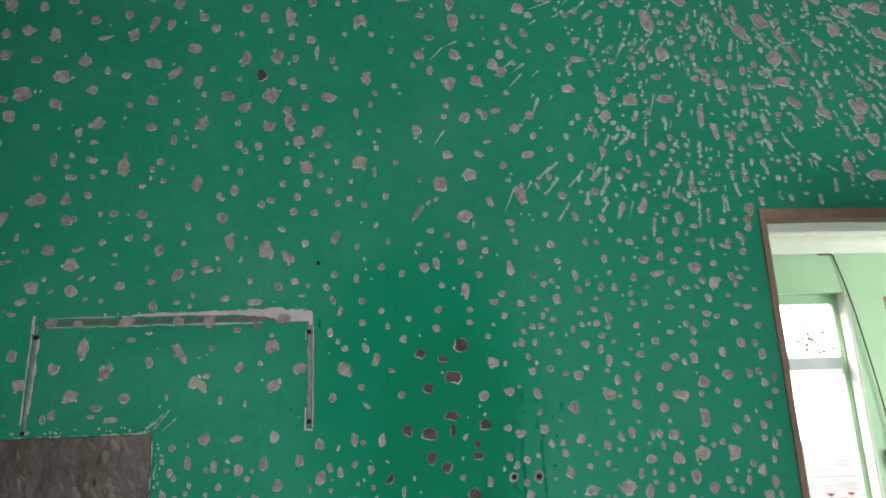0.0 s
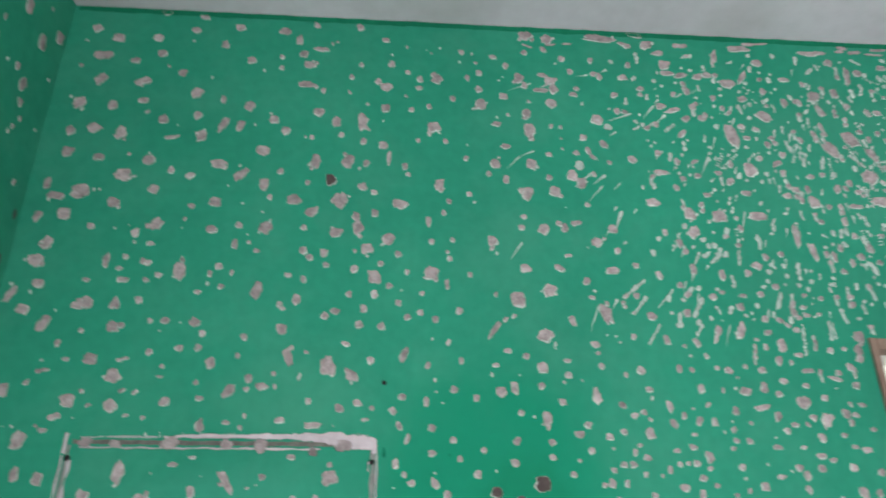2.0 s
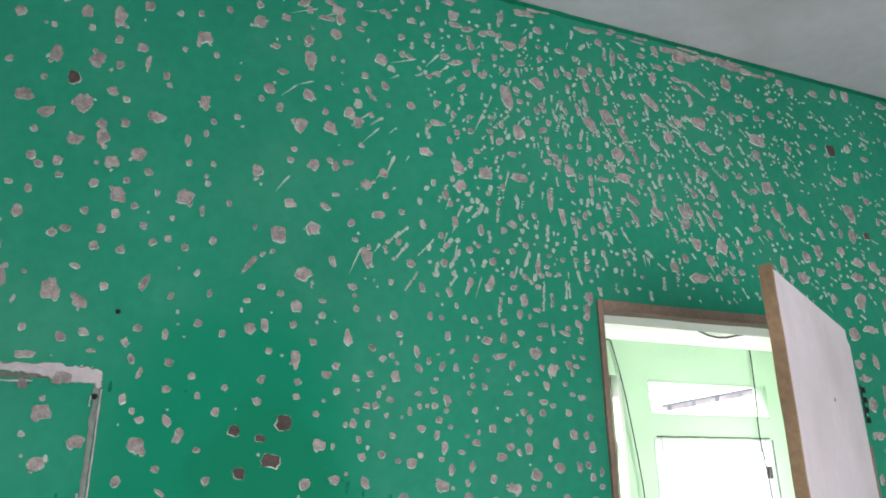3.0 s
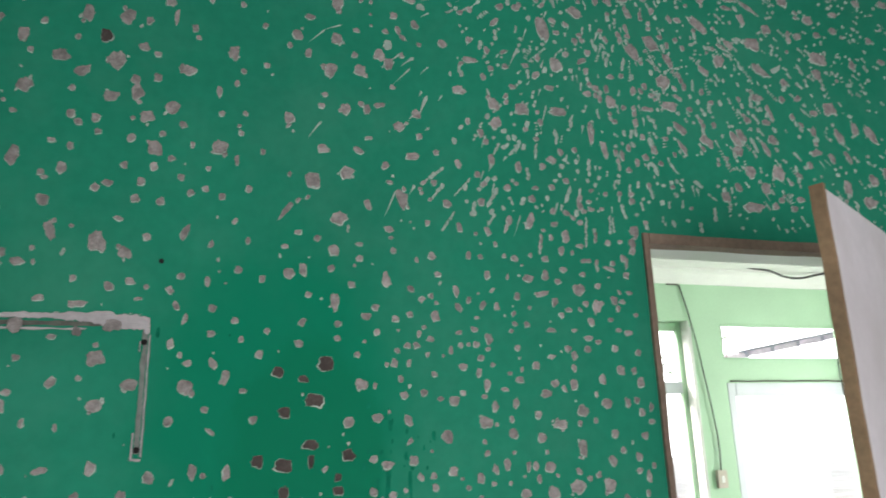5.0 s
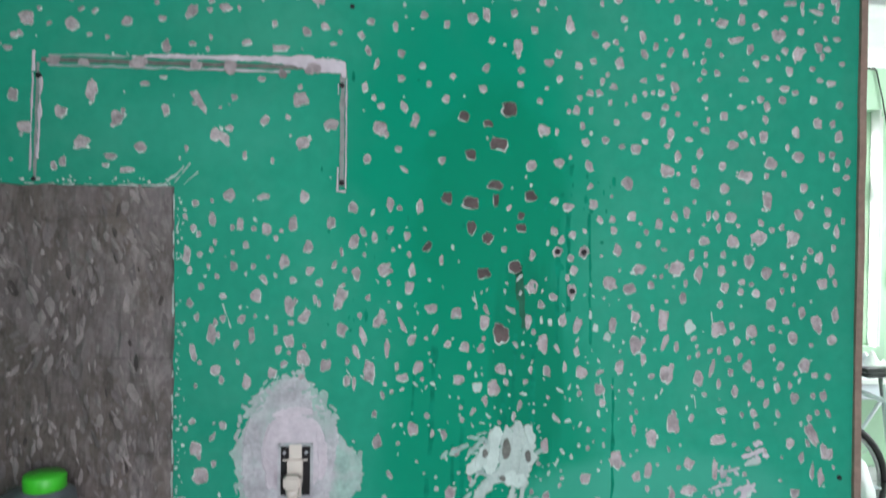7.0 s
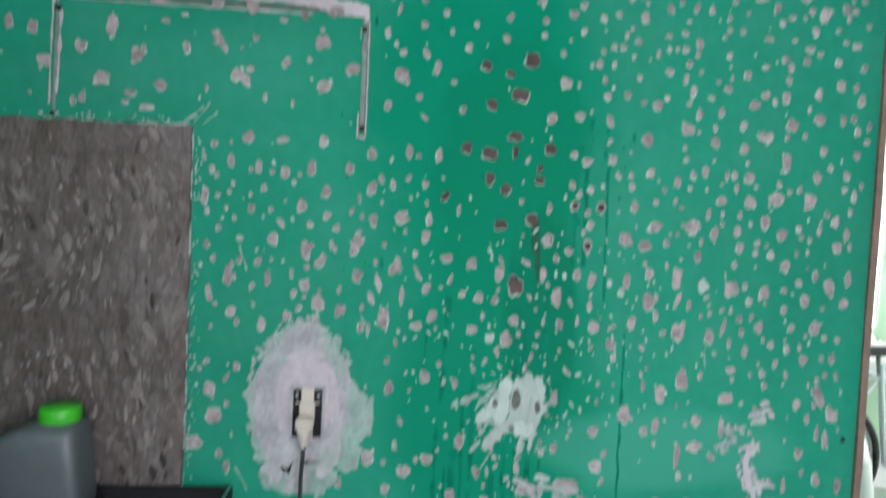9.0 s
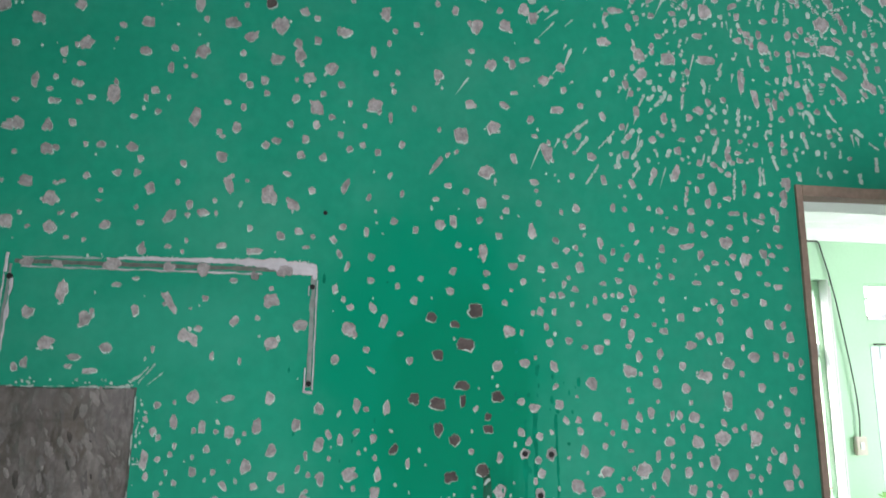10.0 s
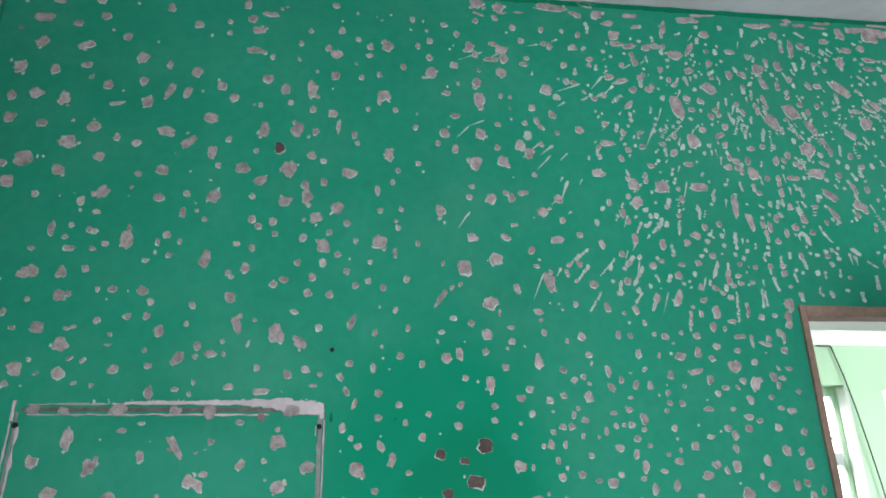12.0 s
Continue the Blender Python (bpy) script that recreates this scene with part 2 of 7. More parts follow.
BLACK_ENAMEL = material("black_enamel", (0.007, 0.007, 0.008), rough=0.5, vary=0.3, scale=12, bump=0.05)
BLACK_ENAMEL.node_tree.nodes["Principled BSDF"].inputs["Specular IOR Level"].default_value = 0.2
STEEL = material("dull_steel", (0.35, 0.35, 0.36), rough=0.4, metal=0.9, vary=0.15)
CREAM = material("cream_plastic", (0.50, 0.44, 0.375), rough=0.45, vary=0.06)
BLACK_CORD = material("black_cord_rubber", (0.012, 0.012, 0.012), rough=0.5, vary=0.2)
GREEN_CAP = material("bright_green_plastic", (0.04, 0.42, 0.015), rough=0.4, vary=0.06)
JUG = material("cloudy_white_plastic", (0.095, 0.110, 0.116), rough=0.4, vary=0.10, scale=10, bump=0.05)
LEAF = material("green_leaves", (0.09, 0.20, 0.05), rough=0.55, vary=0.3, islands=0.3)
POT = material("clay_pot", (0.35, 0.15, 0.08), rough=0.8)
TILE_ROOF = material("grey_roof_sheet", (0.80, 0.76, 0.82), rough=0.8, vary=0.2)
RED = material("red_cloth", (0.5, 0.03, 0.03), rough=0.8)
BLUE = material("blue_cloth", (0.05, 0.16, 0.35), rough=0.8)
DARK_CLOTH = material("dark_vinyl", (0.025, 0.022, 0.025), rough=0.5, vary=0.3)
GROUND = material("ground", (0.55, 0.53, 0.50), rough=0.9, vary=0.3, scale=1)

TREE_LEAF = material("thin_tree_leaves", (0.12, 0.22, 0.09), rough=0.6, vary=0.3, islands=0.3, bump=0)
_n = TREE_LEAF.node_tree
_t, _m = _n.nodes.new("ShaderNodeBsdfTranslucent"), _n.nodes.new("ShaderNodeMixShader")
_t.inputs["Color"].default_value, _m.inputs["Fac"].default_value = (0.30, 0.45, 0.22, 1), 0.6
_n.links.new(_n.nodes["Principled BSDF"].outputs["BSDF"], _m.inputs[1])
_n.links.new(_t.outputs["BSDF"], _m.inputs[2])
_n.links.new(_m.outputs["Shader"], _n.nodes["Material Output"].inputs["Surface"])

GLASS = bpy.data.materials.new("window_glass")
GLASS.use_nodes = True
_b = GLASS.node_tree.nodes["Principled BSDF"]
_b.inputs["Transmission Weight"].default_value, _b.inputs["Roughness"].default_value, _b.inputs["IOR"].default_value = 1.0, 0.02, 1.45

SKY_GLOW = bpy.data.materials.new("hazy_sky")
SKY_GLOW.use_nodes = True
_n = SKY_GLOW.node_tree
_e = _n.nodes.new("ShaderNodeEmission")
_e.inputs["Color"].default_value, _e.inputs["Strength"].default_value = (0.95, 0.98, 1.0, 1), 5.0
_n.links.new(_e.outputs["Emission"], _n.nodes["Material Output"].inputs["Surface"])


# ---- mesh helpers ----
def mesh_of(bm, name, *mats):
    me = bpy.data.meshes.new(name)
    bm.normal_update()
    bm.to_mesh(me)
    bm.free()
    for m in mats:
        me.materials.append(m)
    return me


def part(name, bm, mat, parent=None, label=""):
    """One mesh object from a bmesh, under a thing or a part."""
    mats = mat if isinstance(mat, (list, tuple)) else [mat]
    ob = new(name, mesh_of(bm, name, *mats))
    if parent is not None:
        ob.parent = parent
    if label:
        tagged(ob, label)
    return ob


def box(bm, lo, hi, bevel=0.0, index=0):
    lo, hi = Vector(lo), Vector(hi)
    made = bmesh.ops.create_cube(bm, size=1.0, matrix=Matrix.LocRotScale((lo + hi) / 2, None, hi - lo))
    verts = made["verts"]
    faces = {f for v in verts for f in v.link_faces}
    for f in faces:
        f.material_index = index
    if bevel:
        edges = list({e for v in verts for e in v.link_edges})
        out = bmesh.ops.bevel(bm, geom=edges, offset=bevel, segments=2, affect="EDGES")
        for f in out["faces"]:
            f.material_index = index
    return bm


def boxes(*pairs, bevel=0.0):
    bm = bmesh.new()
    for lo, hi in pairs:
        box(bm, lo, hi, bevel)
    return bm


def tube(bm, points, radius, sides=8):
    """A round bar along points."""
    rings = []
    pts = [Vector(p) for p in points]
    for k, p in enumerate(pts):
        d = (pts[min(k + 1, len(pts) - 1)] - pts[max(k - 1, 0)]).normalized()
        a = d.orthogonal().normalized() if k == 0 else (rings_a - d * rings_a.dot(d)).normalized()
        rings_a = a
        b = d.cross(a)
        rings.append([bm.verts.new(p + radius * (a * math.cos(q) + b * math.sin(q))) for q in (2 * math.pi * s / sides for s in range(sides))])
    for r0, r1 in zip(rings, rings[1:]):
        for s in range(sides):
            f = bm.faces.new((r0[s], r0[(s + 1) % sides], r1[(s + 1) % sides], r1[s]))
            f.smooth = True
    bm.faces.new(rings[0][::-1])
    bm.faces.new(rings[-1])
    return bm


def lathe(bm, profile, centre, sides=24):
    """A turned body from (radius, height) pairs."""
    rings = []
    for r, z in profile:
        rings.append([bm.verts.new((centre[0] + r * math.cos(2 * math.pi * s / sides), centre[1] + r * math.sin(2 * math.pi * s / sides), centre[2] + z)) for s in range(sides)])
    for r0, r1 in zip(rings, rings[1:]):
        for s in range(sides):
            f = bm.faces.new((r0[s], r0[(s + 1) % sides], r1[(s + 1) % sides], r1[s]))
            f.smooth = True
    bm.faces.new(rings[0][::-1])
    bm.faces.new(rings[-1])
    return bm


def empty(name, place, label, category, group="", kind=""):
    ob = new(name)
    ob.location = place
    return tagged(ob, label, category, group, kind)


def blob(bm, cx, cz, w, h, y, seed, count=40, rough=0.14, lift=0.0015, index=0):
    """A flat smear on the north wall with an uneven outline and a feathered edge."""
    rnd = random.Random(seed)
    waves = [(rnd.uniform(0, 6.28), rnd.uniform(0.3, 1.0) / k, k) for k in range(2, 10)]
    mid = bm.verts.new((cx, y - lift, cz))
    inner, outer = [], []
    for s in range(count):
        a = 2 * math.pi * s / count
        r = 1 + rough * sum(g * math.sin(k * a + p) for p, g, k in waves) + rnd.uniform(-0.4, 0.4) * rough * 0.5
        inner.append(bm.verts.new((cx + 0.46 * w * r * math.cos(a), y - lift, cz + 0.46 * h * r * math.sin(a))))
        outer.append(bm.verts.new((cx + 0.5 * w * r * math.cos(a), y - 0.0002, cz + 0.5 * h * r * math.sin(a))))
    for s in range(count):
        t = (s + 1) % count
        for f in (bm.faces.new((mid, inner[s], inner[t])), bm.faces.new((inner[s], outer[s], outer[t], inner[t]))):
            f.material_index = index
    return bm


# ---- structure: the green room ----
XW, XE, ZC, YS, TN = -0.70, 2.105, 2.845, -3.0, 0.12
DX0, DX1, DZ = 0.978, 1.686, 2.082
wall_north = tagged(part("wall_north", boxes(
    ((XW - 0.15, 0, 0), (0.965, TN, ZC)),
    ((0.965, 0, 2.10), (1.698, TN, ZC)),
    ((1.698, 0, 0), (XE + 0.15, TN, ZC))), GREEN), "emerald green painted wall covered in scraped and chipped spots", "wall", kind="structure")
wall_west = tagged(part("wall_west", boxes(
    ((XW - 0.15, -1.05, 0), (XW, 0, ZC)),
    ((XW - 0.15, -2.05, 0), (XW, -1.05, 1.22)),
    ((XW - 0.15, -2.05, 2.22), (XW, -1.05, ZC)),
    ((XW - 0.15, YS, 0), (XW, -2.05, ZC))), GREEN), "emerald green painted side wall with scraped chips", "wall", kind="structure")
wall_east = tagged(part("wall_east", boxes(((XE, YS, 0), (XE + 0.15, 0, ZC - 0.008))), GREY_WHITE), "greyish white side wall with dark joints", "wall", kind="structure")
# opening assumed, cut for the rear fill lamp
wall_south = tagged(part("wall_south", boxes(
    ((XW - 0.15, YS - 0.15, 0), (0.15, YS, ZC)), ((1.75, YS - 0.15, 0), (XE + 0.15, YS, ZC)),
    ((0.15, YS - 0.15, 0), (1.75, YS, 0.55)), ((0.15, YS - 0.15, 2.15), (1.75, YS, ZC))), GREY_WHITE), "plain painted rear wall of the room", "wall", kind="structure")
floor = tagged(part("floor", boxes(((XW - 0.15, YS - 0.15, -0.12), (XE + 0.15, TN, 0))), CEMENT_FLOOR), "grey cement floor of the room", "floor", kind="structure")
ceiling = tagged(part("ceiling", boxes(((XW - 0.15, YS - 0.15, ZC), (XE + 0.15, TN, ZC + 0.12))), CEILING), "dull white painted ceiling with grey smudges", "ceiling", kind="structure")

# ---- structure: the bright green room beyond the doorway ----
YF, ZP, XF = 3.6, 2.99, 5.8
WX0, WX1, WZ0, WZ1 = 2.65, 3.63, 0.87, 2.58
TX0, TX1, TZ0, TZ1 = 3.92, 5.20, 2.270, 2.560
EX0, EX1, EZ1 = 3.935, 5.20, 2.085
wall_far = tagged(part("wall_far", boxes(
    ((0.2, YF, 0), (WX0, YF + 0.15, ZP)),
    ((WX0, YF, 0), (WX1, YF + 0.15, WZ0)), ((WX0, YF, WZ1), (WX1, YF + 0.15, ZP)),
    ((WX1, YF, 0), (TX0, YF + 0.15, ZP)),
    ((TX0, YF, TZ1), (TX1, YF + 0.15, ZP)), ((TX0, YF, EZ1), (TX1, YF + 0.15, TZ0)),
    ((TX1, YF, 0), (XF, YF + 0.15, ZP))), PALE_GREEN), "pale green painted wall with window openings", "wall", kind="structure")
tagged(part("wall_far_west", boxes(((0.05, TN, 0), (0.2, YF + 0.15, ZP))), PALE_GREEN), "plain pale green side wall", "wall", kind="structure")
# the gap in the east wall is made up to hold the fill lamp
tagged(part("wall_far_east", boxes(((XF, TN, 0), (XF + 0.15, 1.2, ZP)), ((XF, 2.6, 0), (XF + 0.15, YF + 0.15, ZP)), ((XF, 1.2, 0), (XF + 0.15, 2.6, 0.9)), ((XF, 1.2, 2.2), (XF + 0.15, 2.6, ZP))), PALE_GREEN), "plain pale green side wall", "wall", kind="structure")
tagged(part("wall_far_south", boxes(((XE + 0.15, 0.0, 0), (XF + 0.15, TN, ZP)), ((0.05, 0.0, ZC + 0.12), (XE + 0.15, TN, ZP))), PALE_GREEN), "plain pale green wall beside the doorway", "wall", kind="structure")
tagged(part("floor_far", boxes(((0.05, TN, -0.12), (XF + 0.15, YF + 0.15, 0))), BOUNCE_FLOOR), "floor of the bright room, made pale to bounce light", "floor", kind="structure")
tagged(part("ceiling_far", boxes(((0.05, 0.0, ZP), (XF + 0.15, YF + 0.15, ZP + 0.1))), WHITE), "white painted ceiling of the bright room", "ceiling", kind="structure")
bm = bmesh.new()
ring = [(YF, 2.875), (YF - 0.02, 2.875), (YF - 0.03, 2.91), (YF - 0.07, 2.955), (YF - 0.12, 2.97), (YF - 0.12, ZP), (YF, ZP)]
ends = [[bm.verts.new((x, y, z)) for y, z in ring] for x in (0.2, XF)]
for k in range(len(ring)):
    bm.faces.new((ends[0][k], ends[0][(k + 1) % len(ring)], ends[1][(k + 1) % len(ring)], ends[1][k]))
tagged(part("trim", bm, WHITE), "white plaster cove along the ceiling", "cornice", kind="structure")

tagged(part("ground", boxes(((-250, YF + 0.15, -0.3), (250, 120, -0.15))), GROUND), "pale bare ground outside the windows", "ground", kind="structure")
backdrop = tagged(part("backdrop", boxes(((-250, 60, -1), (250, 60.2, 60))), SKY_GLOW), "bright hazy sky seen through the windows", "sky", kind="structure")

# ---- openings of the bright room ----
def window(name, x0, x1, z0, z1, bars, label, frame_mat, y=YF + 0.12, wide=0.035, bar_mat=None, bar=0.03):
    """A framed window in the far wall. bars: heights of cross bars."""
    w = empty(name, ((x0 + x1) / 2, y, z0), label, "window", kind="structure")
    inv = Matrix.Translation(-w.location)

    def piece(n, lo, hi, mat, parent=w, bevel=0.004):
        bm = boxes((lo, hi), bevel=bevel)
        bmesh.ops.transform(bm, matrix=inv, verts=bm.verts)
        return part(n, bm, mat, parent)
    piece("window_frame", (x0, y - 0.025, z0), (x0 + wide, y + 0.025, z1), frame_mat)
    piece("window_frame", (x1 - wide, y - 0.025, z0), (x1, y + 0.025, z1), frame_mat)
    piece("window_frame", (x0 + wide, y - 0.025, z1 - 1.4 * wide), (x1 - wide, y + 0.025, z1), frame_mat)
    piece("window_frame", (x0 + wide, y - 0.025, z0), (x1 - wide, y + 0.025, z0 + 1.4 * wide), frame_mat)
    cuts = [z0 + 1.4 * wide - 0.004, *bars, z1 - 1.4 * wide + 0.004]
    for a, b in zip(cuts, cuts[1:]):
        pane = piece("pane", (x0 + wide - 0.004, y - 0.003, a), (x1 - wide + 0.004, y + 0.003, b), GLASS, bevel=0)
        pane.visible_shadow = False
    for z in bars:
        piece("mullion", (x0 + 0.05, y - 0.022, z - bar), (x1 - 0.005, y + 0.022, z + bar), bar_mat or frame_mat)
    return w


window_1 = window("window_1", WX0, WX1 - 0.002, WZ0, WZ1, (2.058,), "tall pale framed window in a pale green wall", PALE_GREEN, wide=0.05, bar_mat=ALUMINIUM, bar=0.046)
bm = boxes(((WX1 - 0.012, YF - 0.004, WZ0), (WX1 - 0.0005, YF + 0.094, WZ1)), ((WX1 + 0.0005, YF - 0.006, WZ0), (WX1 + 0.014, YF - 0.0005, WZ1 - 0.05)), bevel=0.001)
bmesh.ops.transform(bm, matrix=Matrix.Translation(-window_1.location), verts=bm.verts)
part("casing", bm, WHITE, window_1, "white painted reveal beside the window")
window("window_2", TX0, TX1, TZ0, TZ1, (), "long narrow transom window over the large one", PALE_GREEN, y=YF + 0.03, wide=0.012)
window("window_3", EX0, EX1, 0.87, EZ1, (), "large white framed window full of daylight", ALUMINIUM, y=YF + 0.04, wide=0.075)
tagged(part("wall_far_sill", boxes(((EX0, YF, 0), (EX1, YF + 0.15, 0.87))), PALE_GREEN), "pale green wall below the large window", "wall", kind="structure")

# ---- the doorway and its door ----
door_frame = empty("door_1", (1.337, 0.0, 0.0), "raw brown wooden door lining in the green wall", "door frame", kind="structure")


def worn_board(lo, hi, axis, seed, depth=0.003, cuts=24):
    """A board whose long front edges are worn uneven."""
    bm = boxes((lo, hi))
    long_edges = [e for e in bm.edges if abs((e.verts[0].co - e.verts[1].co)[axis]) > 0.5 * (hi[axis] - lo[axis])]
    bmesh.ops.subdivide_edges(bm, edges=long_edges, cuts=cuts, use_grid_fill=True)
    for v in bm.verts:
        p = Vector((v.co.x * 9 + seed, v.co.y * 9, v.co.z * 9))
        v.co += noise.noise_vector(p) * depth
    return bm


part("jamb", worn_board((0.9650 - 1.337, -0.007, 0.0), (DX0 - 1.337, 0.018, 2.104), 2, 1.0), WOOD, door_frame)
part("jamb", worn_board((DX1 - 1.337, -0.007, 0.0), (1.6995 - 1.337, 0.018, 2.104), 2, 5.0), WOOD, door_frame)
part("head", worn_board((DX0 - 1.337, -0.009, DZ), (DX1 - 1.337, 0.030, 2.104), 0, 9.0), WOOD, door_frame)
part("lining", boxes(((DX0 - 1.337, 0.031, DZ + 0.004), (DX1 - 1.337, TN + 0.002, 2.101))), WHITE, door_frame, "white painted soffit behind the wooden head")
for x0, x1 in ((0.9645, DX0 - 0.003), (DX1 + 0.003, 1.6965)):
    part("lining", boxes(((x0 - 1.337, 0.022, 0.0), (x1 - 1.337, TN + 0.002, 2.101))), WHITE, door_frame, "white painted reveal")

leaf = empty("door_leaf", (1.695, -0.016, 0.0), "worn white door standing ajar with bare brown edges", "door")
leaf.rotation_euler = (0, 0, math.atan2(-0.374, -0.646))
LW, LT = 0.744, 0.021
# local x runs from the hinges to the free edge, and local -y is the back of the leaf
bm = boxes(((0.018, -LT / 2 + 0.002, 0.012), (LW - 0.012, LT / 2 - 0.002, 2.076)))
bmesh.ops.bevel(bm, geom=[e for e in bm.edges if all(v.co.z > 2 and v.co.x < 0.1 for v in e.verts)], offset=0.03, segments=3, affect="EDGES")
part("panel", bm, DOOR_WHITE, leaf)
edge_bm = worn_board((LW - 0.0125, -LT / 2, 0.010), (LW, LT / 2, 2.080), 2, 3.0, 0.0035, 46)
part("edge_strip", edge_bm, WOOD_EDGE, leaf, "bare varnished wood edge with splintered spots")
part("edge_strip", worn_board((-0.004, -LT / 2 - 0.001, 0.010), (0.019, LT / 2 + 0.001, 1.80), 2, 7.0, 0.004, 40), WOOD, leaf, "rough brown hinge edge")
for z in (0.25, 1.05, 1.855):
    bm = bmesh.new()
    for k in range(4):
        tube(bm, [(-0.006, LT / 2 + 0.004, z + 0.024 * k), (-0.006, LT / 2 + 0.004, z + 0.013 + 0.024 * k)], 0.0055, 10)
    box(bm, (0.0, LT / 2 + 0.0005, z), (0.010, LT / 2 + 0.003, z + 0.09))
    part("hinge", bm, HOLE, leaf, "dark rusty hinge")
bm = bmesh.new()
tube(bm, [(LW - 0.055, LT / 2 - 0.004, 1.02), (LW - 0.055, LT / 2 + 0.05, 1.02)], 0.010, 12)
tube(bm, [(LW - 0.055, LT / 2 + 0.045, 1.02), (LW - 0.165, LT / 2 + 0.045, 1.02)], 0.009, 12)
part("handle", bm, STEEL, leaf, "dull metal lever handle")
for x, z in ((0.42, 1.47), (0.40, 1.38), (0.36, 1.88), (0.30, 1.60)):
    bm = bmesh.new()
    tube(bm, [(x, LT / 2 - 0.004, z), (x, LT / 2 - 0.0015, z)], 0.0045, 9)
    part("nail_hole", bm, HOLE, leaf)

# ---- wall surfaces: cement patch, groove outline, filler ----
bm = bmesh.new()
NX, NZ, PX0, PX1, PZ1 = 64, 190, XW + 0.002, -0.289, 1.674
rnd = random.Random(5)


def cement_face(x, z):
    """How far the lumpy cement stands out of the wall."""
    q = x + 0.25 * z + 0.02 * noise.noise(Vector((x * 7, 0.4, z * 7)))
    p = Vector((q * 40, 1.7, z * 17))
    return -0.0100 - (noise.noise(p) * 0.0060 + noise.noise(p * 2.3 + Vector((3, 0, noise.noise(p * 0.4) * 3))) * 0.0040 + noise.noise(p * 0.35) * 0.003)


grid = []
for i in range(NX + 1):
    row = []
    for k in range(NZ + 1):
        x = PX0 + (PX1 - PX0) * i / NX
        z = PZ1 * k / NZ
        edge = 0.004 * noise.noise(Vector((0.3, 0.0, z * 25))) if i == NX else 0.0
        top = 0.003 * noise.noise(Vector((x * 25, 0.0, 4.0))) if k == NZ else 0.0
        row.append(bm.verts.new((x + edge, cement_face(x, z), z + top)))
    grid.append(row)
for i in range(NX):
    for k in range(NZ):
        bm.faces.new((grid[i][k], grid[i + 1][k], grid[i + 1][k + 1], grid[i][k + 1]))
rim = [grid[NX][k] for k in range(NZ + 1)] + [grid[i][NZ] for i in range(NX - 1, -1, -1)]
back = [bm.verts.new((v.co.x + (0.002 if v.co.x > -0.3 else 0), 0.001, v.co.z + (0.002 if v.co.z > 1.66 else 0))) for v in rim]
for a in range(len(rim) - 1):
    bm.faces.new((rim[a], back[a], back[a + 1], rim[a + 1]))
part("cement_patch", bm, CEMENT, wall_north, "rough grey-brown cement where covering was stripped")

# trowel flakes and gouges on the cement, mostly upright, leaning and flatter in drifts
for name, mat, count, label in (("trowel_flakes", CEMENT_FLAKE, 800, "paler trowel flakes on the cement"), ("trowel_gouges", CEMENT_GOUGE, 50, "darker gouges in the cement")):
    bm = bmesh.new()
    for k in range(count):
        x, z = rnd.uniform(PX0 + 0.02, PX1 - 0.012), rnd.uniform(1.04, PZ1 - 0.012)
        if noise.noise(Vector((x * 9, 3.0, z * 7))) < rnd.uniform(-0.7, 0.25) and mat is CEMENT_FLAKE:
            continue
        if abs(z - 1.335) < 0.014 and rnd.random() < 0.85 or math.hypot((x + 0.37) / 0.05, (z - 1.425) / 0.03) < 1 and rnd.random() < 0.8:
            continue
        drift = noise.noise(Vector((x * 6, 8.0, z * 6)))
        flat = math.exp(-((z - 1.40) / 0.05) ** 2 - ((x + 0.60) / 0.16) ** 2)
        a = radians(96 + 40 * drift - 62 * flat) + rnd.gauss(0, 0.22)
        big = rnd.random() ** 2
        n, w = 0.004 + 0.016 * big + rnd.uniform(0, 0.004), 0.0018 + 0.008 * big * rnd.random() + rnd.uniform(0, 0.0016)
        d, s = Vector((math.cos(a), 0, math.sin(a))), Vector((-math.sin(a), 0, math.cos(a)))
        ring = []
        for u, v in ((-1, 0.1), (-0.6, -0.8), (0.2, -1), (0.85, -0.5), (1, 0.3), (0.4, 0.9), (-0.5, 0.8)):
            q = d * u * n * rnd.uniform(0.7, 1.1) + s * v * w * rnd.uniform(0.6, 1.2)
            ring.append(bm.verts.new((x + q.x, cement_face(x + q.x, z + q.z) - 0.0007, z + q.z)))
        mid = bm.verts.new((x, cement_face(x, z) - 0.0017, z))
        for p, q in zip(ring, ring[1:] + ring[:1]):
            bm.faces.new((p, q, mid))
    tagged(part(name, bm, mat, wall_north), label, kind="stuff")


def strip(bm, x0, z0, x1, z1, width, y, lift, seed, rough=0.35, step=0.008):
    """A thin uneven smear along a line on the wall."""
    d = Vector((x1 - x0, 0, z1 - z0))
    n = max(3, int(d.length / step))
    side = Vector((-d.z, 0, d.x)).normalized()
    rows = []
    for k in range(n + 1):
        p = Vector((x0, y, z0)) + d * k / n
        up = width / 2 * (1 + rough * 2 * noise.noise(Vector((seed, k * 0.35, 0))) + rough * noise.noise(Vector((seed, k * 1.3, 5))))
        dn = width / 2 * (1 + rough * 2 * noise.noise(Vector((seed + 9, k * 0.35, 0))) + rough * noise.noise(Vector((seed + 9, k * 1.3, 5))))
        rows.append([bm.verts.new(p + side * up), bm.verts.new(p + side * up * 0.6 + Vector((0, -lift, 0))), bm.verts.new(p - side * dn * 0.6 + Vector((0, -lift, 0))), bm.verts.new(p - side * dn)])
    for a, b in zip(rows, rows[1:]):
        for k in range(3):
            bm.faces.new((a[k], a[k + 1], b[k + 1], b[k]))
    return bm


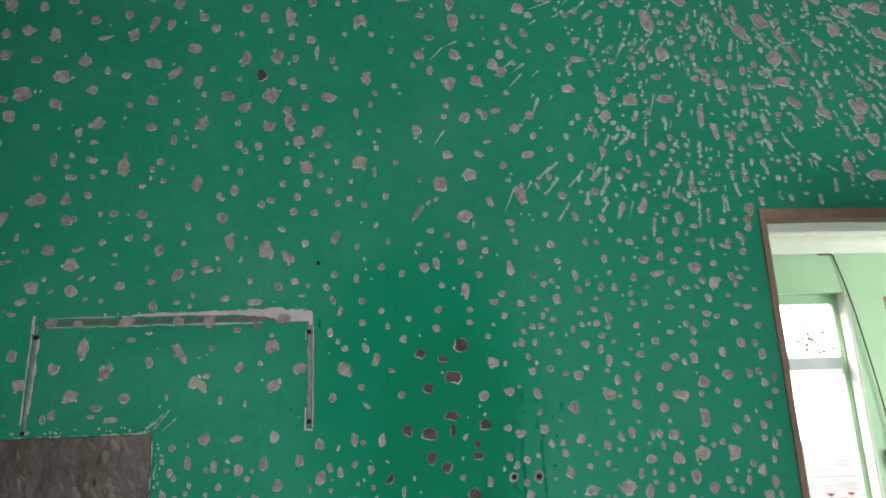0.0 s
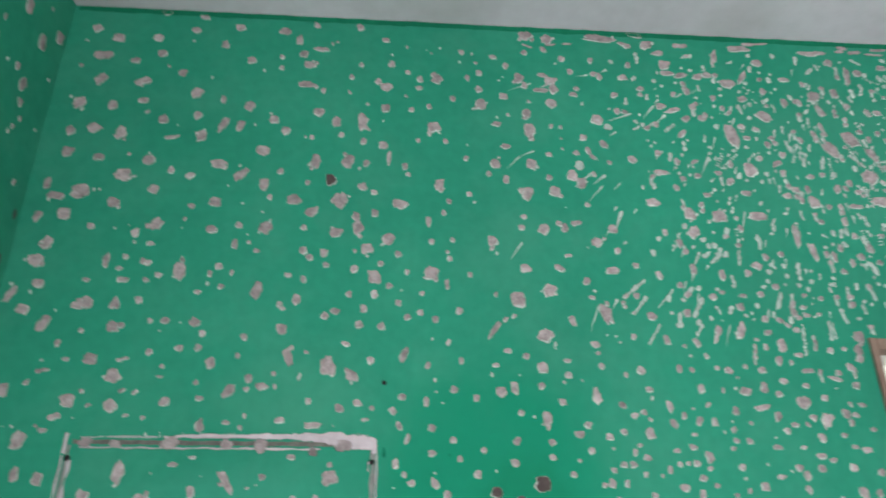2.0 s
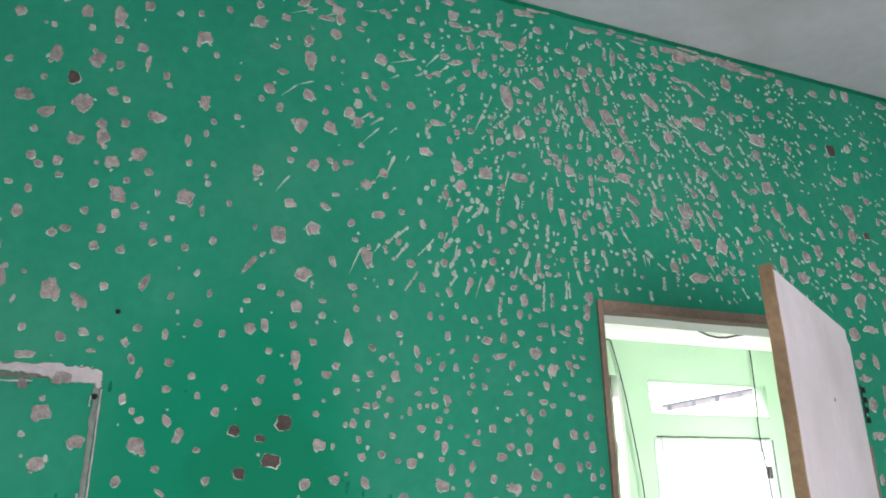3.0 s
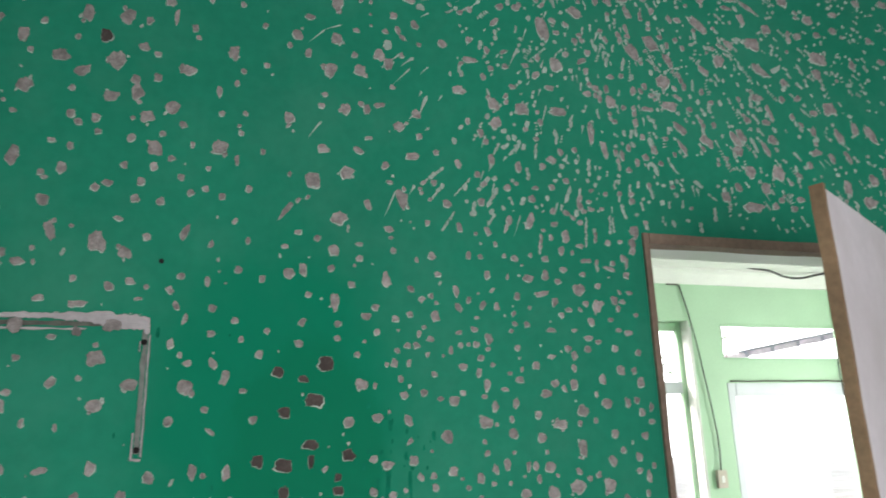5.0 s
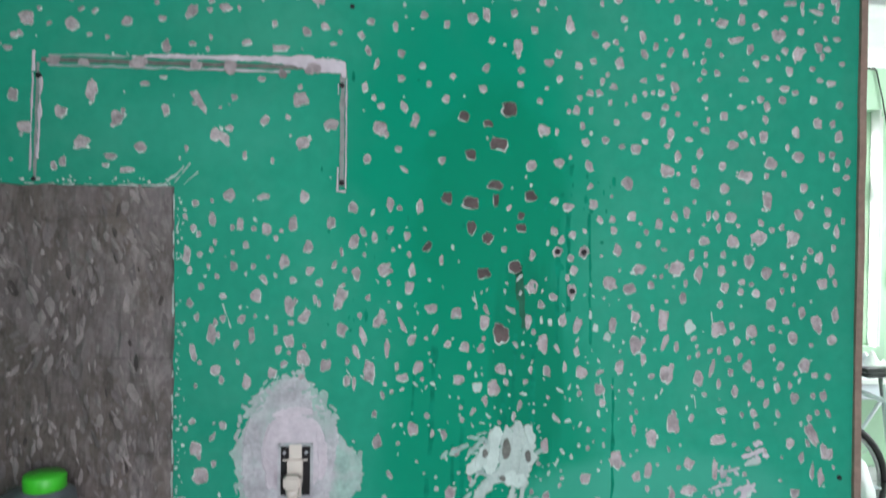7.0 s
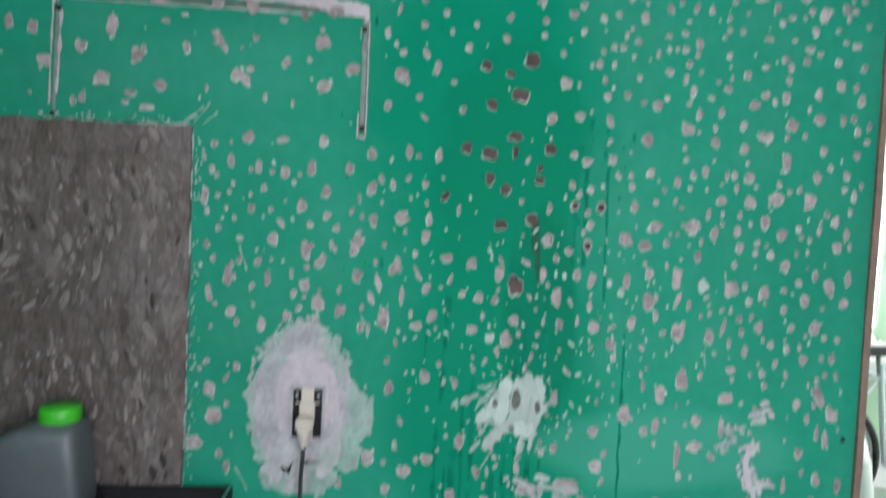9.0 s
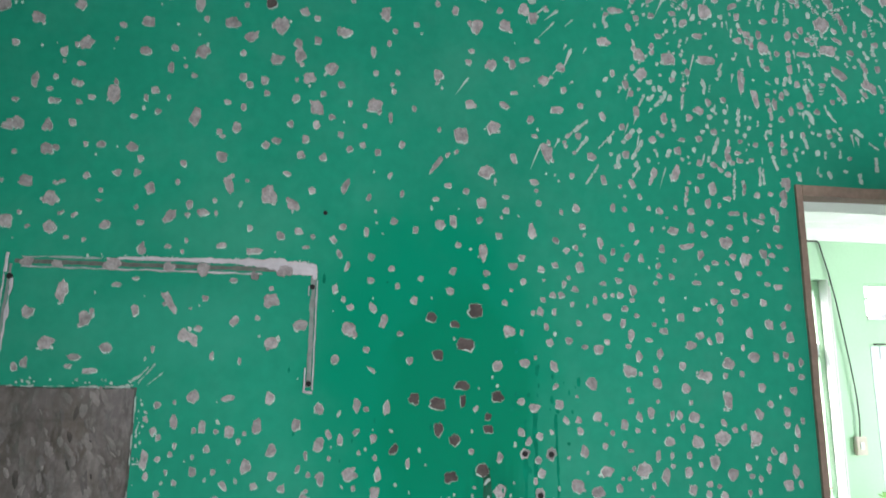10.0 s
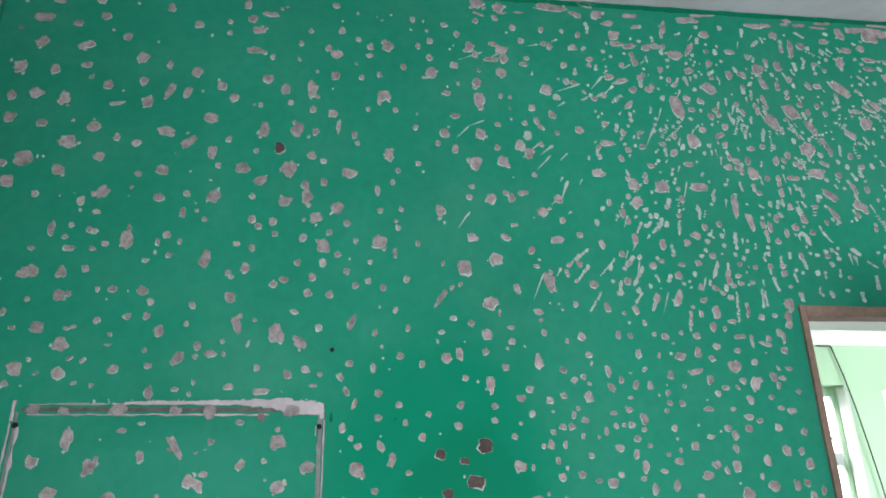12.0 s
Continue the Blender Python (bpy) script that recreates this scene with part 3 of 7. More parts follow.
bm = bmesh.new()
for k in range(10):
    x, n = rnd.uniform(XW + 0.01, -0.31), rnd.uniform(0.008, 0.035)
    strip(bm, x, 1.677 + rnd.uniform(-0.001, 0.001), min(x + n, -0.289), 1.677, rnd.uniform(0.0012, 0.0040), -0.0075 - 0.0001 * (k % 4), 0.0006, 31.0 + k, 0.9, 0.004)
for k in range(26):
    z, n = rnd.uniform(0.97, 1.675), rnd.uniform(0.008, 0.040)
    strip(bm, -0.2865 + rnd.uniform(-0.001, 0.001), z, -0.2865, z - n, rnd.uniform(0.0010, 0.0034), -0.0070 - 0.0001 * (k % 4), 0.0006, 60.0 + k, 0.9, 0.004)
for x, z, dx, dz in ((-0.294, 1.688, 0.022, 0.024), (-0.287, 1.684, 0.026, 0.034), (-0.272, 1.681, 0.024, 0.022), (-0.30, 1.684, 0.010, 0.012), (-0.284, 1.55, 0.012, 0.0), (-0.283, 1.60, 0.004, 0.02)):
    strip(bm, x, z, x + dx, z + dz, 0.0022, -0.0008, 0.0005, 200 + 90 * x, 0.9, 0.004)
part("patch_edge", bm, CHIP_PALE, wall_north, "pale broken paint edge round the cement")
def stroke(bm, x0, z0, x1, z1, width, y, seed, bow=0.0):
    """One pull of a filling knife: blunt, ragged along its sides, a little bowed."""
    r = random.Random(seed)
    d = Vector((x1 - x0, 0, z1 - z0))
    side = Vector((-d.z, 0, d.x)).normalized()
    n = max(5, int(d.length / 0.004))
    rows = []
    for k in range(n + 1):
        f = k / n
        mid = Vector((x0, y, z0)) + d * f + side * bow * math.sin(math.pi * f)
        end = min(1.0, 0.45 + 4.0 * min(f, 1 - f))
        up, dn = (width / 2 * end * (1 + 0.35 * noise.noise(Vector((seed * 1.7 + j, k * 0.5, 0))) + r.uniform(-0.22, 0.22)) for j in (0, 50))
        rows.append([bm.verts.new(mid + side * up), bm.verts.new(mid + side * up * 0.75 + Vector((0, -0.0009, 0))), bm.verts.new(mid + side * up * 0.1 + Vector((0, -0.0005, 0))),
                     bm.verts.new(mid - side * dn * 0.75 + Vector((0, -0.0010, 0))), bm.verts.new(mid - side * dn)])
    for p, q in zip(rows, rows[1:]):
        for k in range(4):
            bm.faces.new((p[k], p[k + 1], q[k + 1], q[k]))
    return bm


outline = empty("wall_groove", (0, 0, 1.9), "cut groove outline on the wall smeared with white filler", "wall groove")


def groove(name, mat, *lines):
    bm = bmesh.new()
    for ln in lines:
        strip(bm, *ln)
    bmesh.ops.transform(bm, matrix=Matrix.Translation((0, 0, -1.9)), verts=bm.verts)
    return part(name, bm, mat, outline)


groove("channel", GROOVE, (-0.512, 1.8905, -0.02, 1.8905, 0.0075, -0.0012, 0.0004, 1.0, 0.25))
groove("channel", DUSTY_GROOVE, (0.0015, 1.885, 0.0015, 1.682, 0.008, -0.0012, 0.0004, 2.0, 0.25))
groove("channel", DUSTY_GROOVE, (-0.5175, 1.885, -0.5225, 1.682, 0.005, -0.0012, 0.0004, 3.0, 0.25))
groove("filler_strip", FILLER, (-0.36, 1.9000, -0.10, 1.9015, 0.0040, -0.0022, 0.002, 4.0, 0.8))
groove("filler_strip", FILLER_MID, (-0.50, 1.8985, -0.36, 1.8995, 0.0025, -0.0022, 0.001, 4.4, 0.9))
bm = bmesh.new()
for k, (x0, z0, x1, z1, w) in enumerate(((-0.34, 1.902, -0.12, 1.903, 0.005), (-0.22, 1.903, -0.02, 1.902, 0.009), (-0.135, 1.902, 0.006, 1.898, 0.015), (-0.085, 1.898, 0.007, 1.893, 0.019), (-0.045, 1.888, 0.008, 1.888, 0.012),
                                        (-0.09, 1.906, -0.05, 1.908, 0.008), (-0.30, 1.902, -0.27, 1.904, 0.006), (0.003, 1.885, 0.004, 1.874, 0.009))):
    stroke(bm, x0, z0 - 1.9, x1, z1 - 1.9, w, -0.0030 - 0.0002 * k, 80 + k)
part("filler_smear", bm, FILLER, outline, "ragged white filler along the groove")
groove("filler_strip", FILLER_MID, (-0.50, 1.881, -0.30, 1.8813, 0.0028, -0.0022, 0.001, 6.0, 0.9), (-0.44, 1.900, -0.40, 1.901, 0.002, -0.0022, 0.001, 6.5, 0.8))
groove("filler_strip", FILLER, (-0.30, 1.8813, -0.09, 1.8815, 0.0032, -0.0022, 0.001, 6.8, 0.7))
groove("filler_strip", FILLER, (0.0085, 1.873, 0.0085, 1.677, 0.0028, -0.0022, 0.001, 8.0, 0.6), (-0.0060, 1.862, -0.0060, 1.845, 0.0025, -0.0022, 0.001, 8.5, 0.6),
       (-0.0055, 1.715, -0.0060, 1.672, 0.003, -0.0022, 0.001, 8.8, 0.5), (-0.006, 1.6735, 0.009, 1.6735, 0.0045, -0.0022, 0.001, 9.5, 0.4))
groove("filler_strip", FILLER, (-0.5235, 1.905, -0.5245, 1.870, 0.006, -0.0022, 0.002, 10.0, 0.5), (-0.5255, 1.868, -0.530, 1.70, 0.0035, -0.0022, 0.001, 10.5, 0.7),
       (-0.512, 1.86, -0.517, 1.72, 0.0045, -0.0022, 0.001, 11.0, 0.8))
for x, z, w, h, k in ((-0.49, 1.889, 0.022, 0.016, 1), (-0.44, 1.887, 0.018, 0.014, 2), (-0.349, 1.889, 0.032, 0.021, 3), (-0.252, 1.888, 0.022, 0.016, 4), (-0.193, 1.886, 0.025, 0.023, 5), (-0.103, 1.877, 0.013, 0.017, 6), (-0.050, 1.888, 0.026, 0.023, 7)):
    bm = blob(bmesh.new(), x, z - 1.9, w, h, -0.0056, 90 + k, 22, 0.32, 0.0006)
    part("bare_spot", bm, CHIP_CORE, outline)
for x, z, r in ((0.000, 1.861, 0.0048), (0.0015, 1.688, 0.0050), (-0.5165, 1.863, 0.0052), (-0.5235, 1.685, 0.0042)):
    bm = bmesh.new()
    tube(bm, [(x, -0.0005, z - 1.9), (x, -0.0034, z - 1.9)], r, 12)
    part("screw_hole", bm, HOLE, outline)
part("nail_hole", tube(bmesh.new(), [(0.017, -0.0005, 2.001), (0.017, -0.0030, 2.001)], 0.0042, 10), HOLE, wall_north)
part("nail_hole", tube(bmesh.new(), [(0.940, -0.0005, 1.149), (0.940, -0.0020, 1.149)], 0.005, 10), HOLE, wall_north)

# filler round the socket and the smeared patch beside it
def ragged(bm, cx, cz, w, h, y, seed, bits, size=0.012):
    """A smeared patch: a body with a torn outline and small smears scattered along its border."""
    blob(bm, cx, cz, w, h, y, seed, 150, 0.20, 0.0010)
    r = random.Random(seed + 1000)
    for k in range(bits):
        a = r.uniform(0, 6.283)
        f = 0.5 * r.gauss(0.98, 0.07)
        x, z = cx + f * w * math.cos(a), cz + f * h * math.sin(a)
        t = a + math.pi / 2 + r.gauss(0, 0.7)
        n = size * r.uniform(0.4, 1.5)
        stroke(bm, x - n / 2 * math.cos(t), z - n / 2 * math.sin(t), x + n / 2 * math.cos(t), z + n / 2 * math.sin(t), n * r.uniform(0.3, 0.7), y + 0.0003 - 0.00002 * (k % 12), seed * 31 + k)
    return bm


bm = ragged(bmesh.new(), 0.002, 1.172, 0.080, 0.105, -0.0007, 13, 40)
ragged(bm, -0.086, 1.195, 0.176, 0.282, -0.0006, 18, 170, 0.014)
ragged(bm, -0.082, 1.062, 0.125, 0.075, -0.0006, 14, 30)
ragged(bm, 0.000, 1.100, 0.050, 0.060, -0.0008, 15, 14, 0.009)
part("filler_patch", bm, FILLER_THIN, wall_north, "thin greenish filler smeared beside the socket")
bm = ragged(bmesh.new(), -0.086, 1.195, 0.152, 0.255, -0.0013, 3, 150)
for k, (x0, z0, x1, z1, w) in enumerate(((-0.155, 1.13, -0.150, 1.27, 0.022), (-0.150, 1.08, -0.120, 1.05, 0.026), (-0.11, 1.325, -0.05, 1.328, 0.020), (-0.02, 1.27, -0.012, 1.21, 0.024), (-0.02, 1.13, -0.05, 1.06, 0.026), (-0.085, 1.09, -0.09, 1.03, 0.034))):
    stroke(bm, x0, z0, x1, z1, w, -0.0018 - 0.0001 * k, 500 + k, 0.004)
part("filler_patch", bm, FILLER_MID, wall_north, "greyish white filler smeared round the socket")
bm = blob(bmesh.new(), -0.078, 1.207, 0.108, 0.158, -0.0022, 8, 110, 0.10, 0.0014)
for k, (x0, z0, x1, z1, w) in enumerate(((-0.128, 1.20, -0.118, 1.145, 0.018), (-0.034, 1.25, -0.030, 1.16, 0.016), (-0.115, 1.275, -0.045, 1.280, 0.014), (-0.10, 1.135, -0.06, 1.128, 0.022))):
    stroke(bm, x0, z0, x1, z1, w, -0.0035 - 0.0001 * k, 540 + k, 0.005)
part("filler_patch", bm, FILLER, wall_north, "thick pinkish white filler hugging the socket box")

# scraped filler beside the damp runs, pulled down and to one side
bm = bmesh.new()
thin = random.Random(91)
for k in range(46):
    x, z, a, n = thin.gauss(0.298, 0.034), thin.gauss(1.185, 0.040), thin.gauss(-2.2, 0.5), thin.uniform(0.012, 0.040)
    stroke(bm, x, z, x + n * math.cos(a), z + n * math.sin(a), thin.uniform(0.003, 0.009), -0.0005 - 0.00001 * k, 640 + k)
tagged(part("filler_smears", bm, FILLER_THIN, wall_north), "thin greenish smears round the pale patch", kind="stuff")
bm = bmesh.new()
for k, (x0, z0, x1, z1, w, bow) in enumerate(((0.292, 1.240, 0.232, 1.166, 0.022, 0.004), (0.312, 1.180, 0.246, 1.118, 0.022, -0.003), (0.286, 1.252, 0.272, 1.165, 0.024, 0.0), (0.306, 1.250, 0.296, 1.150, 0.024, 0.002),
                                            (0.324, 1.262, 0.318, 1.140, 0.022, 0.0), (0.330, 1.250, 0.347, 1.180, 0.024, 0.004), (0.346, 1.225, 0.334, 1.138, 0.022, -0.004), (0.300, 1.160, 0.340, 1.150, 0.026, 0.0),
                                            (0.340, 1.255, 0.352, 1.220, 0.016, 0.0), (0.262, 1.215, 0.250, 1.180, 0.014, 0.0), (0.316, 1.140, 0.312, 1.112, 0.010, 0.0), (0.334, 1.140, 0.331, 1.118, 0.008, 0.0))):
    stroke(bm, x0, z0, x1, z1, w, -0.0012 - 0.00025 * k, 600 + k, bow)
part("filler_patch", bm, CHIP_PALE, wall_north, "pale streaked filler patch with plugged holes")
for x, z, w, h, k in ((0.303, 1.212, 0.015, 0.038, 31), (0.264, 1.204, 0.010, 0.016, 32), (0.343, 1.198, 0.011, 0.022, 33), (0.297, 1.158, 0.012, 0.010, 34)):
    part("plugged_hole", blob(bmesh.new(), x, z, w, h, -0.0056, k, 18, 0.2, 0.0006), GROOVE, wall_north)

# white and pinkish smears low on the wall
low = random.Random(77)
for name_mat, label, spots in ((FILLER, "white filler smears low on the wall", ((0.650, 0.982, 0.720, 0.965, 0.026), (0.700, 0.972, 0.775, 0.968, 0.020), (0.655, 0.975, 0.668, 0.945, 0.016), (0.765, 0.985, 0.782, 0.950, 0.018), (0.748, 1.190, 0.790, 1.205, 0.014),
                                                                      (0.762, 1.140, 0.748, 1.090, 0.018), (0.752, 1.095, 0.768, 1.040, 0.020), (0.766, 1.070, 0.800, 1.058, 0.014), (0.770, 1.040, 0.758, 1.005, 0.014), (0.745, 1.128, 0.775, 1.140, 0.012),
                                                                      (0.195, 0.952, 0.205, 0.925, 0.012), (0.205, 0.940, 0.235, 0.935, 0.010), (0.232, 0.948, 0.224, 0.925, 0.010))),
                               (FILLER_MID, "pinkish grey smears low on the wall", ((0.305, 1.062, 0.345, 1.040, 0.018), (0.335, 1.045, 0.360, 1.005, 0.016), (0.355, 1.050, 0.430, 1.040, 0.016), (0.380, 1.030, 0.420, 1.010, 0.018), (0.362, 1.000, 0.385, 0.985, 0.016),
                                                                      (0.415, 0.955, 0.440, 0.950, 0.016), (0.460, 0.958, 0.505, 0.952, 0.014), (0.510, 0.960, 0.560, 0.950, 0.018), (0.690, 1.130, 0.730, 1.140, 0.010), (0.700, 1.165, 0.745, 1.170, 0.008)))):
    bm = bmesh.new()
    for k, (x0, z0, x1, z1, w) in enumerate(spots):
        stroke(bm, x0, z0, x1, z1, 0.68 * w, -0.0008 - 0.0001 * (k % 8), low.randrange(900), low.uniform(-0.004, 0.004))
        for j in range(9):
            f, a = low.random(), low.uniform(0, 6.28)
            x, z, n = x0 + f * (x1 - x0) + 0.7 * w * math.cos(a), z0 + f * (z1 - z0) + 0.7 * w * math.sin(a), low.uniform(0.003, 0.014)
            stroke(bm, x, z, x + n * math.cos(a + 1.2), z + n * math.sin(a + 1.2), n * 0.6, -0.0006, low.randrange(900))
    tagged(part("filler_smears", bm, name_mat, wall_north), label, kind="stuff")

# ---- socket, plug and cord ----
socket = empty("wall_socket", (-0.074, 0.0, 1.177), "open cream socket set in a recessed wall box", "socket")
bm = boxes(((-0.030, -0.0062, 0.043), (0.030, 0.0, 0.0495)), ((-0.030, -0.0062, -0.0495), (0.030, 0.0, -0.043)),
           ((-0.031, -0.0062, -0.0495), (-0.0255, 0.0, 0.0495)), ((0.0255, -0.0062, -0.0495), (0.031, 0.0, 0.0495)), bevel=0.001)
part("box_rim", bm, FILLER_MID, socket)
part("cavity_black", boxes(((-0.0256, -0.0054, -0.0432), (0.0256, -0.0004, 0.0432))), HOLE, socket, "black block for the dark inside of the wall box")
part("bracket", boxes(((-0.011, -0.0090, -0.046), (0.011, -0.005, 0.047)), ((-0.022, -0.0085, 0.018), (0.022, -0.0052, 0.021)), bevel=0.001), CREAM, socket)
part("module", boxes(((-0.0135, -0.015, -0.020), (0.0135, -0.006, 0.022)), bevel=0.002), CREAM, socket)
for x in (-0.019, 0.019):
    part("screw", tube(bmesh.new(), [(x, -0.0046, 0.033), (x, -0.010, 0.033)], 0.003, 8), STEEL, socket)

plug = empty("power_cord", (-0.076, -0.016, 1.165), "cream plug with a black cord hanging down the wall", "power cord")
bm = boxes(((-0.015, -0.024, -0.012), (0.015, 0.0015, 0.012)), bevel=0.004)
lathe(bm, [(0.0125, -0.012), (0.011, -0.022), (0.0065, -0.038), (0.004, -0.045)], (0, -0.012, 0), 14)
part("plug", bm, CREAM, plug)
pts = [(0.0, -0.012, -0.042), (-0.001, -0.010, -0.06), (-0.003, -0.010, -0.10), (-0.002, -0.014, -0.20), (0.002, -0.018, -0.34), (0.006, -0.018, -0.55), (0.004, -0.010, -0.80), (0.0, -0.02, -1.05), (0.02, -0.04, -1.155), (0.12, -0.06, -1.160)]
part("cord", tube(bmesh.new(), pts, 0.0036, 10), BLACK_CORD, plug)

# ---- stove and jug ----
SX0, SX1, SY0, SY1, SZ = -0.690, -0.199, -0.585, -0.012, 1.045
stove = empty("stove", ((SX0 + SX1) / 2, (SY0 + SY1) / 2, 0.0), "black enamel stove with a recessed top against the wall", "stove")
sx, sy = (SX1 - SX0) / 2, (SY1 - SY0) / 2
part("body", boxes(((-sx + 0.012, -sy + 0.02, 0.10), (sx - 0.012, sy - 0.01, SZ - 0.045)), bevel=0.006), BLACK_ENAMEL, stove)
bm = boxes(((-sx, -sy, SZ - 0.045), (sx, sy, SZ)))
top = max(bm.faces, key=lambda f: f.calc_center_median().z)
bmesh.ops.inset_region(bm, faces=[top], thickness=0.020)
bmesh.ops.inset_region(bm, faces=[top], thickness=0.006, depth=-0.022)
bmesh.ops.bevel(bm, geom=[e for e in bm.edges if e.calc_length() > 0.2], offset=0.003, segments=2, affect="EDGES")
part("top_tray", bm, BLACK_ENAMEL, stove)
for bx in (-0.115, 0.115):
    for by in (-0.13, 0.12):
        bm = lathe(bmesh.new(), [(0.046, 0.0), (0.046, 0.006), (0.034, 0.009), (0.034, 0.014), (0.030, 0.0165), (0.001, 0.017)], (bx, by, SZ - 0.0222), 24)
        part("burner", bm, BLACK_ENAMEL, stove)
part("oven_door", boxes(((-sx + 0.03, -sy - 0.012, 0.20), (sx - 0.03, -sy + 0.021, 0.82)), bevel=0.008), BLACK_ENAMEL, stove)
bm = bmesh.new()
tube(bm, [(-sx + 0.06, -sy - 0.012, 0.78), (-sx + 0.06, -sy - 0.05, 0.78), (sx - 0.06, -sy - 0.05, 0.78), (sx - 0.06, -sy - 0.012, 0.78)], 0.009, 10)
part("door_handle", bm, STEEL, stove)
for k in range(5):
    part("knob", tube(bmesh.new(), [(-0.16 + 0.08 * k, -sy + 0.021, 0.90), (-0.16 + 0.08 * k, -sy - 0.012, 0.90)], 0.017, 14), BLACK_ENAMEL, stove)
for fx in (-sx + 0.05, sx - 0.05):
    for fy in (-sy + 0.06, sy - 0.06):
        part("foot", boxes(((fx - 0.018, fy - 0.018, 0.0), (fx + 0.018, fy + 0.018, 0.102)), bevel=0.003), BLACK_ENAMEL, stove)

# steel strip added to give the grey reflection along the stove's edge
part("reflection_strip", boxes(((sx - 0.006, -sy + 0.004, SZ + 0.0005), (sx - 0.0005, sy - 0.004, SZ + 0.004)), bevel=0.001), STEEL, stove, "thin metal strip added for the grey reflection along the edge")

jug = empty("plastic_jug", (-0.492, -0.070, SZ - 0.0215), "cloudy bluish white plastic jug with a bright green cap", "jug")
bm = bmesh.new()
rings = []
# half width, half depth, height, squareness, sideways shift
for hw, hd, z, r, dx in ((0.058, 0.042, 0.0, 0.3, 0.004), (0.065, 0.048, 0.006, 0.32, 0.004), (0.067, 0.050, 0.03, 0.32, 0.003), (0.065, 0.048, 0.060, 0.32, 0.002), (0.066, 0.049, 0.085, 0.32, 0.0), (0.064, 0.048, 0.114, 0.34, -0.002),
                         (0.061, 0.047, 0.129, 0.36, -0.001), (0.052, 0.044, 0.140, 0.42, 0.008), (0.038, 0.036, 0.148, 0.6, 0.019), (0.030, 0.030, 0.151, 1.0, 0.022), (0.029, 0.029, 0.156, 1.0, 0.022)):
    ring = []
    for s in range(36):
        a = 2 * math.pi * s / 36
        e = 2 / (2 + 6 * (1 - r))
        ring.append(bm.verts.new((dx + hw * math.copysign(abs(math.cos(a)) ** e, math.cos(a)), hd * math.copysign(abs(math.sin(a)) ** e, math.sin(a)), z)))
    rings.append(ring)
for a, b in zip(rings, rings[1:]):
    for s in range(36):
        f = bm.faces.new((a[s], a[(s + 1) % 36], b[(s + 1) % 36], b[s]))
        f.smooth = True
bm.faces.new(rings[0][::-1])
bm.faces.new(rings[-1])
part("body", bm, JUG, jug)
bm = lathe(bmesh.new(), [(0.031, 0.151), (0.0325, 0.153), (0.0325, 0.171), (0.030, 0.176), (0.001, 0.177)], (0.022, 0, 0), 28)
part("cap", bm, GREEN_CAP, jug, "bright green ribbed screw cap")

# ---- switch, wires and things in the bright room ----
switch = empty("light_switch", (3.755, YF, 1.365), "cream surface switch on the pale green wall", "switch")
part("box", boxes(((-0.045, -0.032, -0.065), (0.045, 0.0, 0.065)), bevel=0.006), CREAM, switch)
part("rocker", boxes(((-0.014, -0.038, -0.024), (0.014, -0.031, 0.024)), bevel=0.002), WHITE, switch)
wire = empty("switch_wire", (3.578, YF - 0.008, 2.862), "thin dark wire running down the green wall", "wire")
pts = [(-0.08, 0.0, 0.012), (-0.02, -0.004, 0.012), (0.0, -0.004, -0.005), (0.050, -0.008, -0.22), (0.092, -0.012, -0.46), (0.126, -0.014, -0.71), (0.158, -0.014, -0.95), (0.180, -0.014, -1.16), (0.185, -0.012, -1.30), (0.177, -0.010, -1.432)]
part("cable", tube(bmesh.new(), pts, 0.005, 8), BLACK_CORD, wire)
part("clip", boxes(((-0.115, -0.008, 0.003), (-0.01, 0.0075, 0.024)), bevel=0.002), GROOVE, wire)
droop = empty("ceiling_cable", (4.33, YF - 0.17, ZP), "loose black cable looping below the white cornice", "cable")
pts = [(-0.20, 0.0, 0.004), (-0.10, 0.0, -0.003), (0.0, 0.0, -0.010), (0.06, 0.0, -0.028), (0.14, 0.0, -0.055), (0.24, 0.0, -0.068), (0.34, 0.0, -0.062), (0.45, 0.0, -0.036), (0.56, 0.0, -0.014), (0.66, 0.0, 0.004)]
part("cable", tube(bmesh.new(), pts, 0.0095, 8), BLACK_CORD, droop)
drop = empty("hanging_wire", (5.07, YF - 0.020, 1.46), "thin dark hanging wire with a small box and switch", "wire")
part("cable", tube(bmesh.new(), [(0.002, 0.010, 1.410), (-0.006, 0, 1.325), (-0.011, 0, 1.147), (-0.020, 0, 0.902), (-0.036, 0, 0.80), (-0.038, 0, 0.68), (-0.034, 0, 0.562), (-0.020, 0, 0.428), (-0.006, 0, 0.34), (-0.002, 0, 0.10), (0.045, 0, 0.0)], 0.005, 8), BLACK_CORD, drop)
part("junction_box", boxes(((-0.006, -0.018, 0.305), (0.036, 0.018, 0.405)), bevel=0.005), BLACK_CORD, drop, "dark brown box")
part("switch", boxes(((0.002, -0.014, 0.115), (0.040, 0.014, 0.285)), bevel=0.006), WHITE, drop, "pale plastic switch")
ledge = empty("window_top_line", (3.95, YF - 0.006, 2.098), "thin uneven dark line along the top of the large window", "wire")
part("cable", tube(bmesh.new(), [(0.08 * k, -0.004, 0.006 * noise.noise(Vector((k * 0.8, 3.1, 0)))) for k in range(16)], 0.006, 6), GROOVE, ledge)

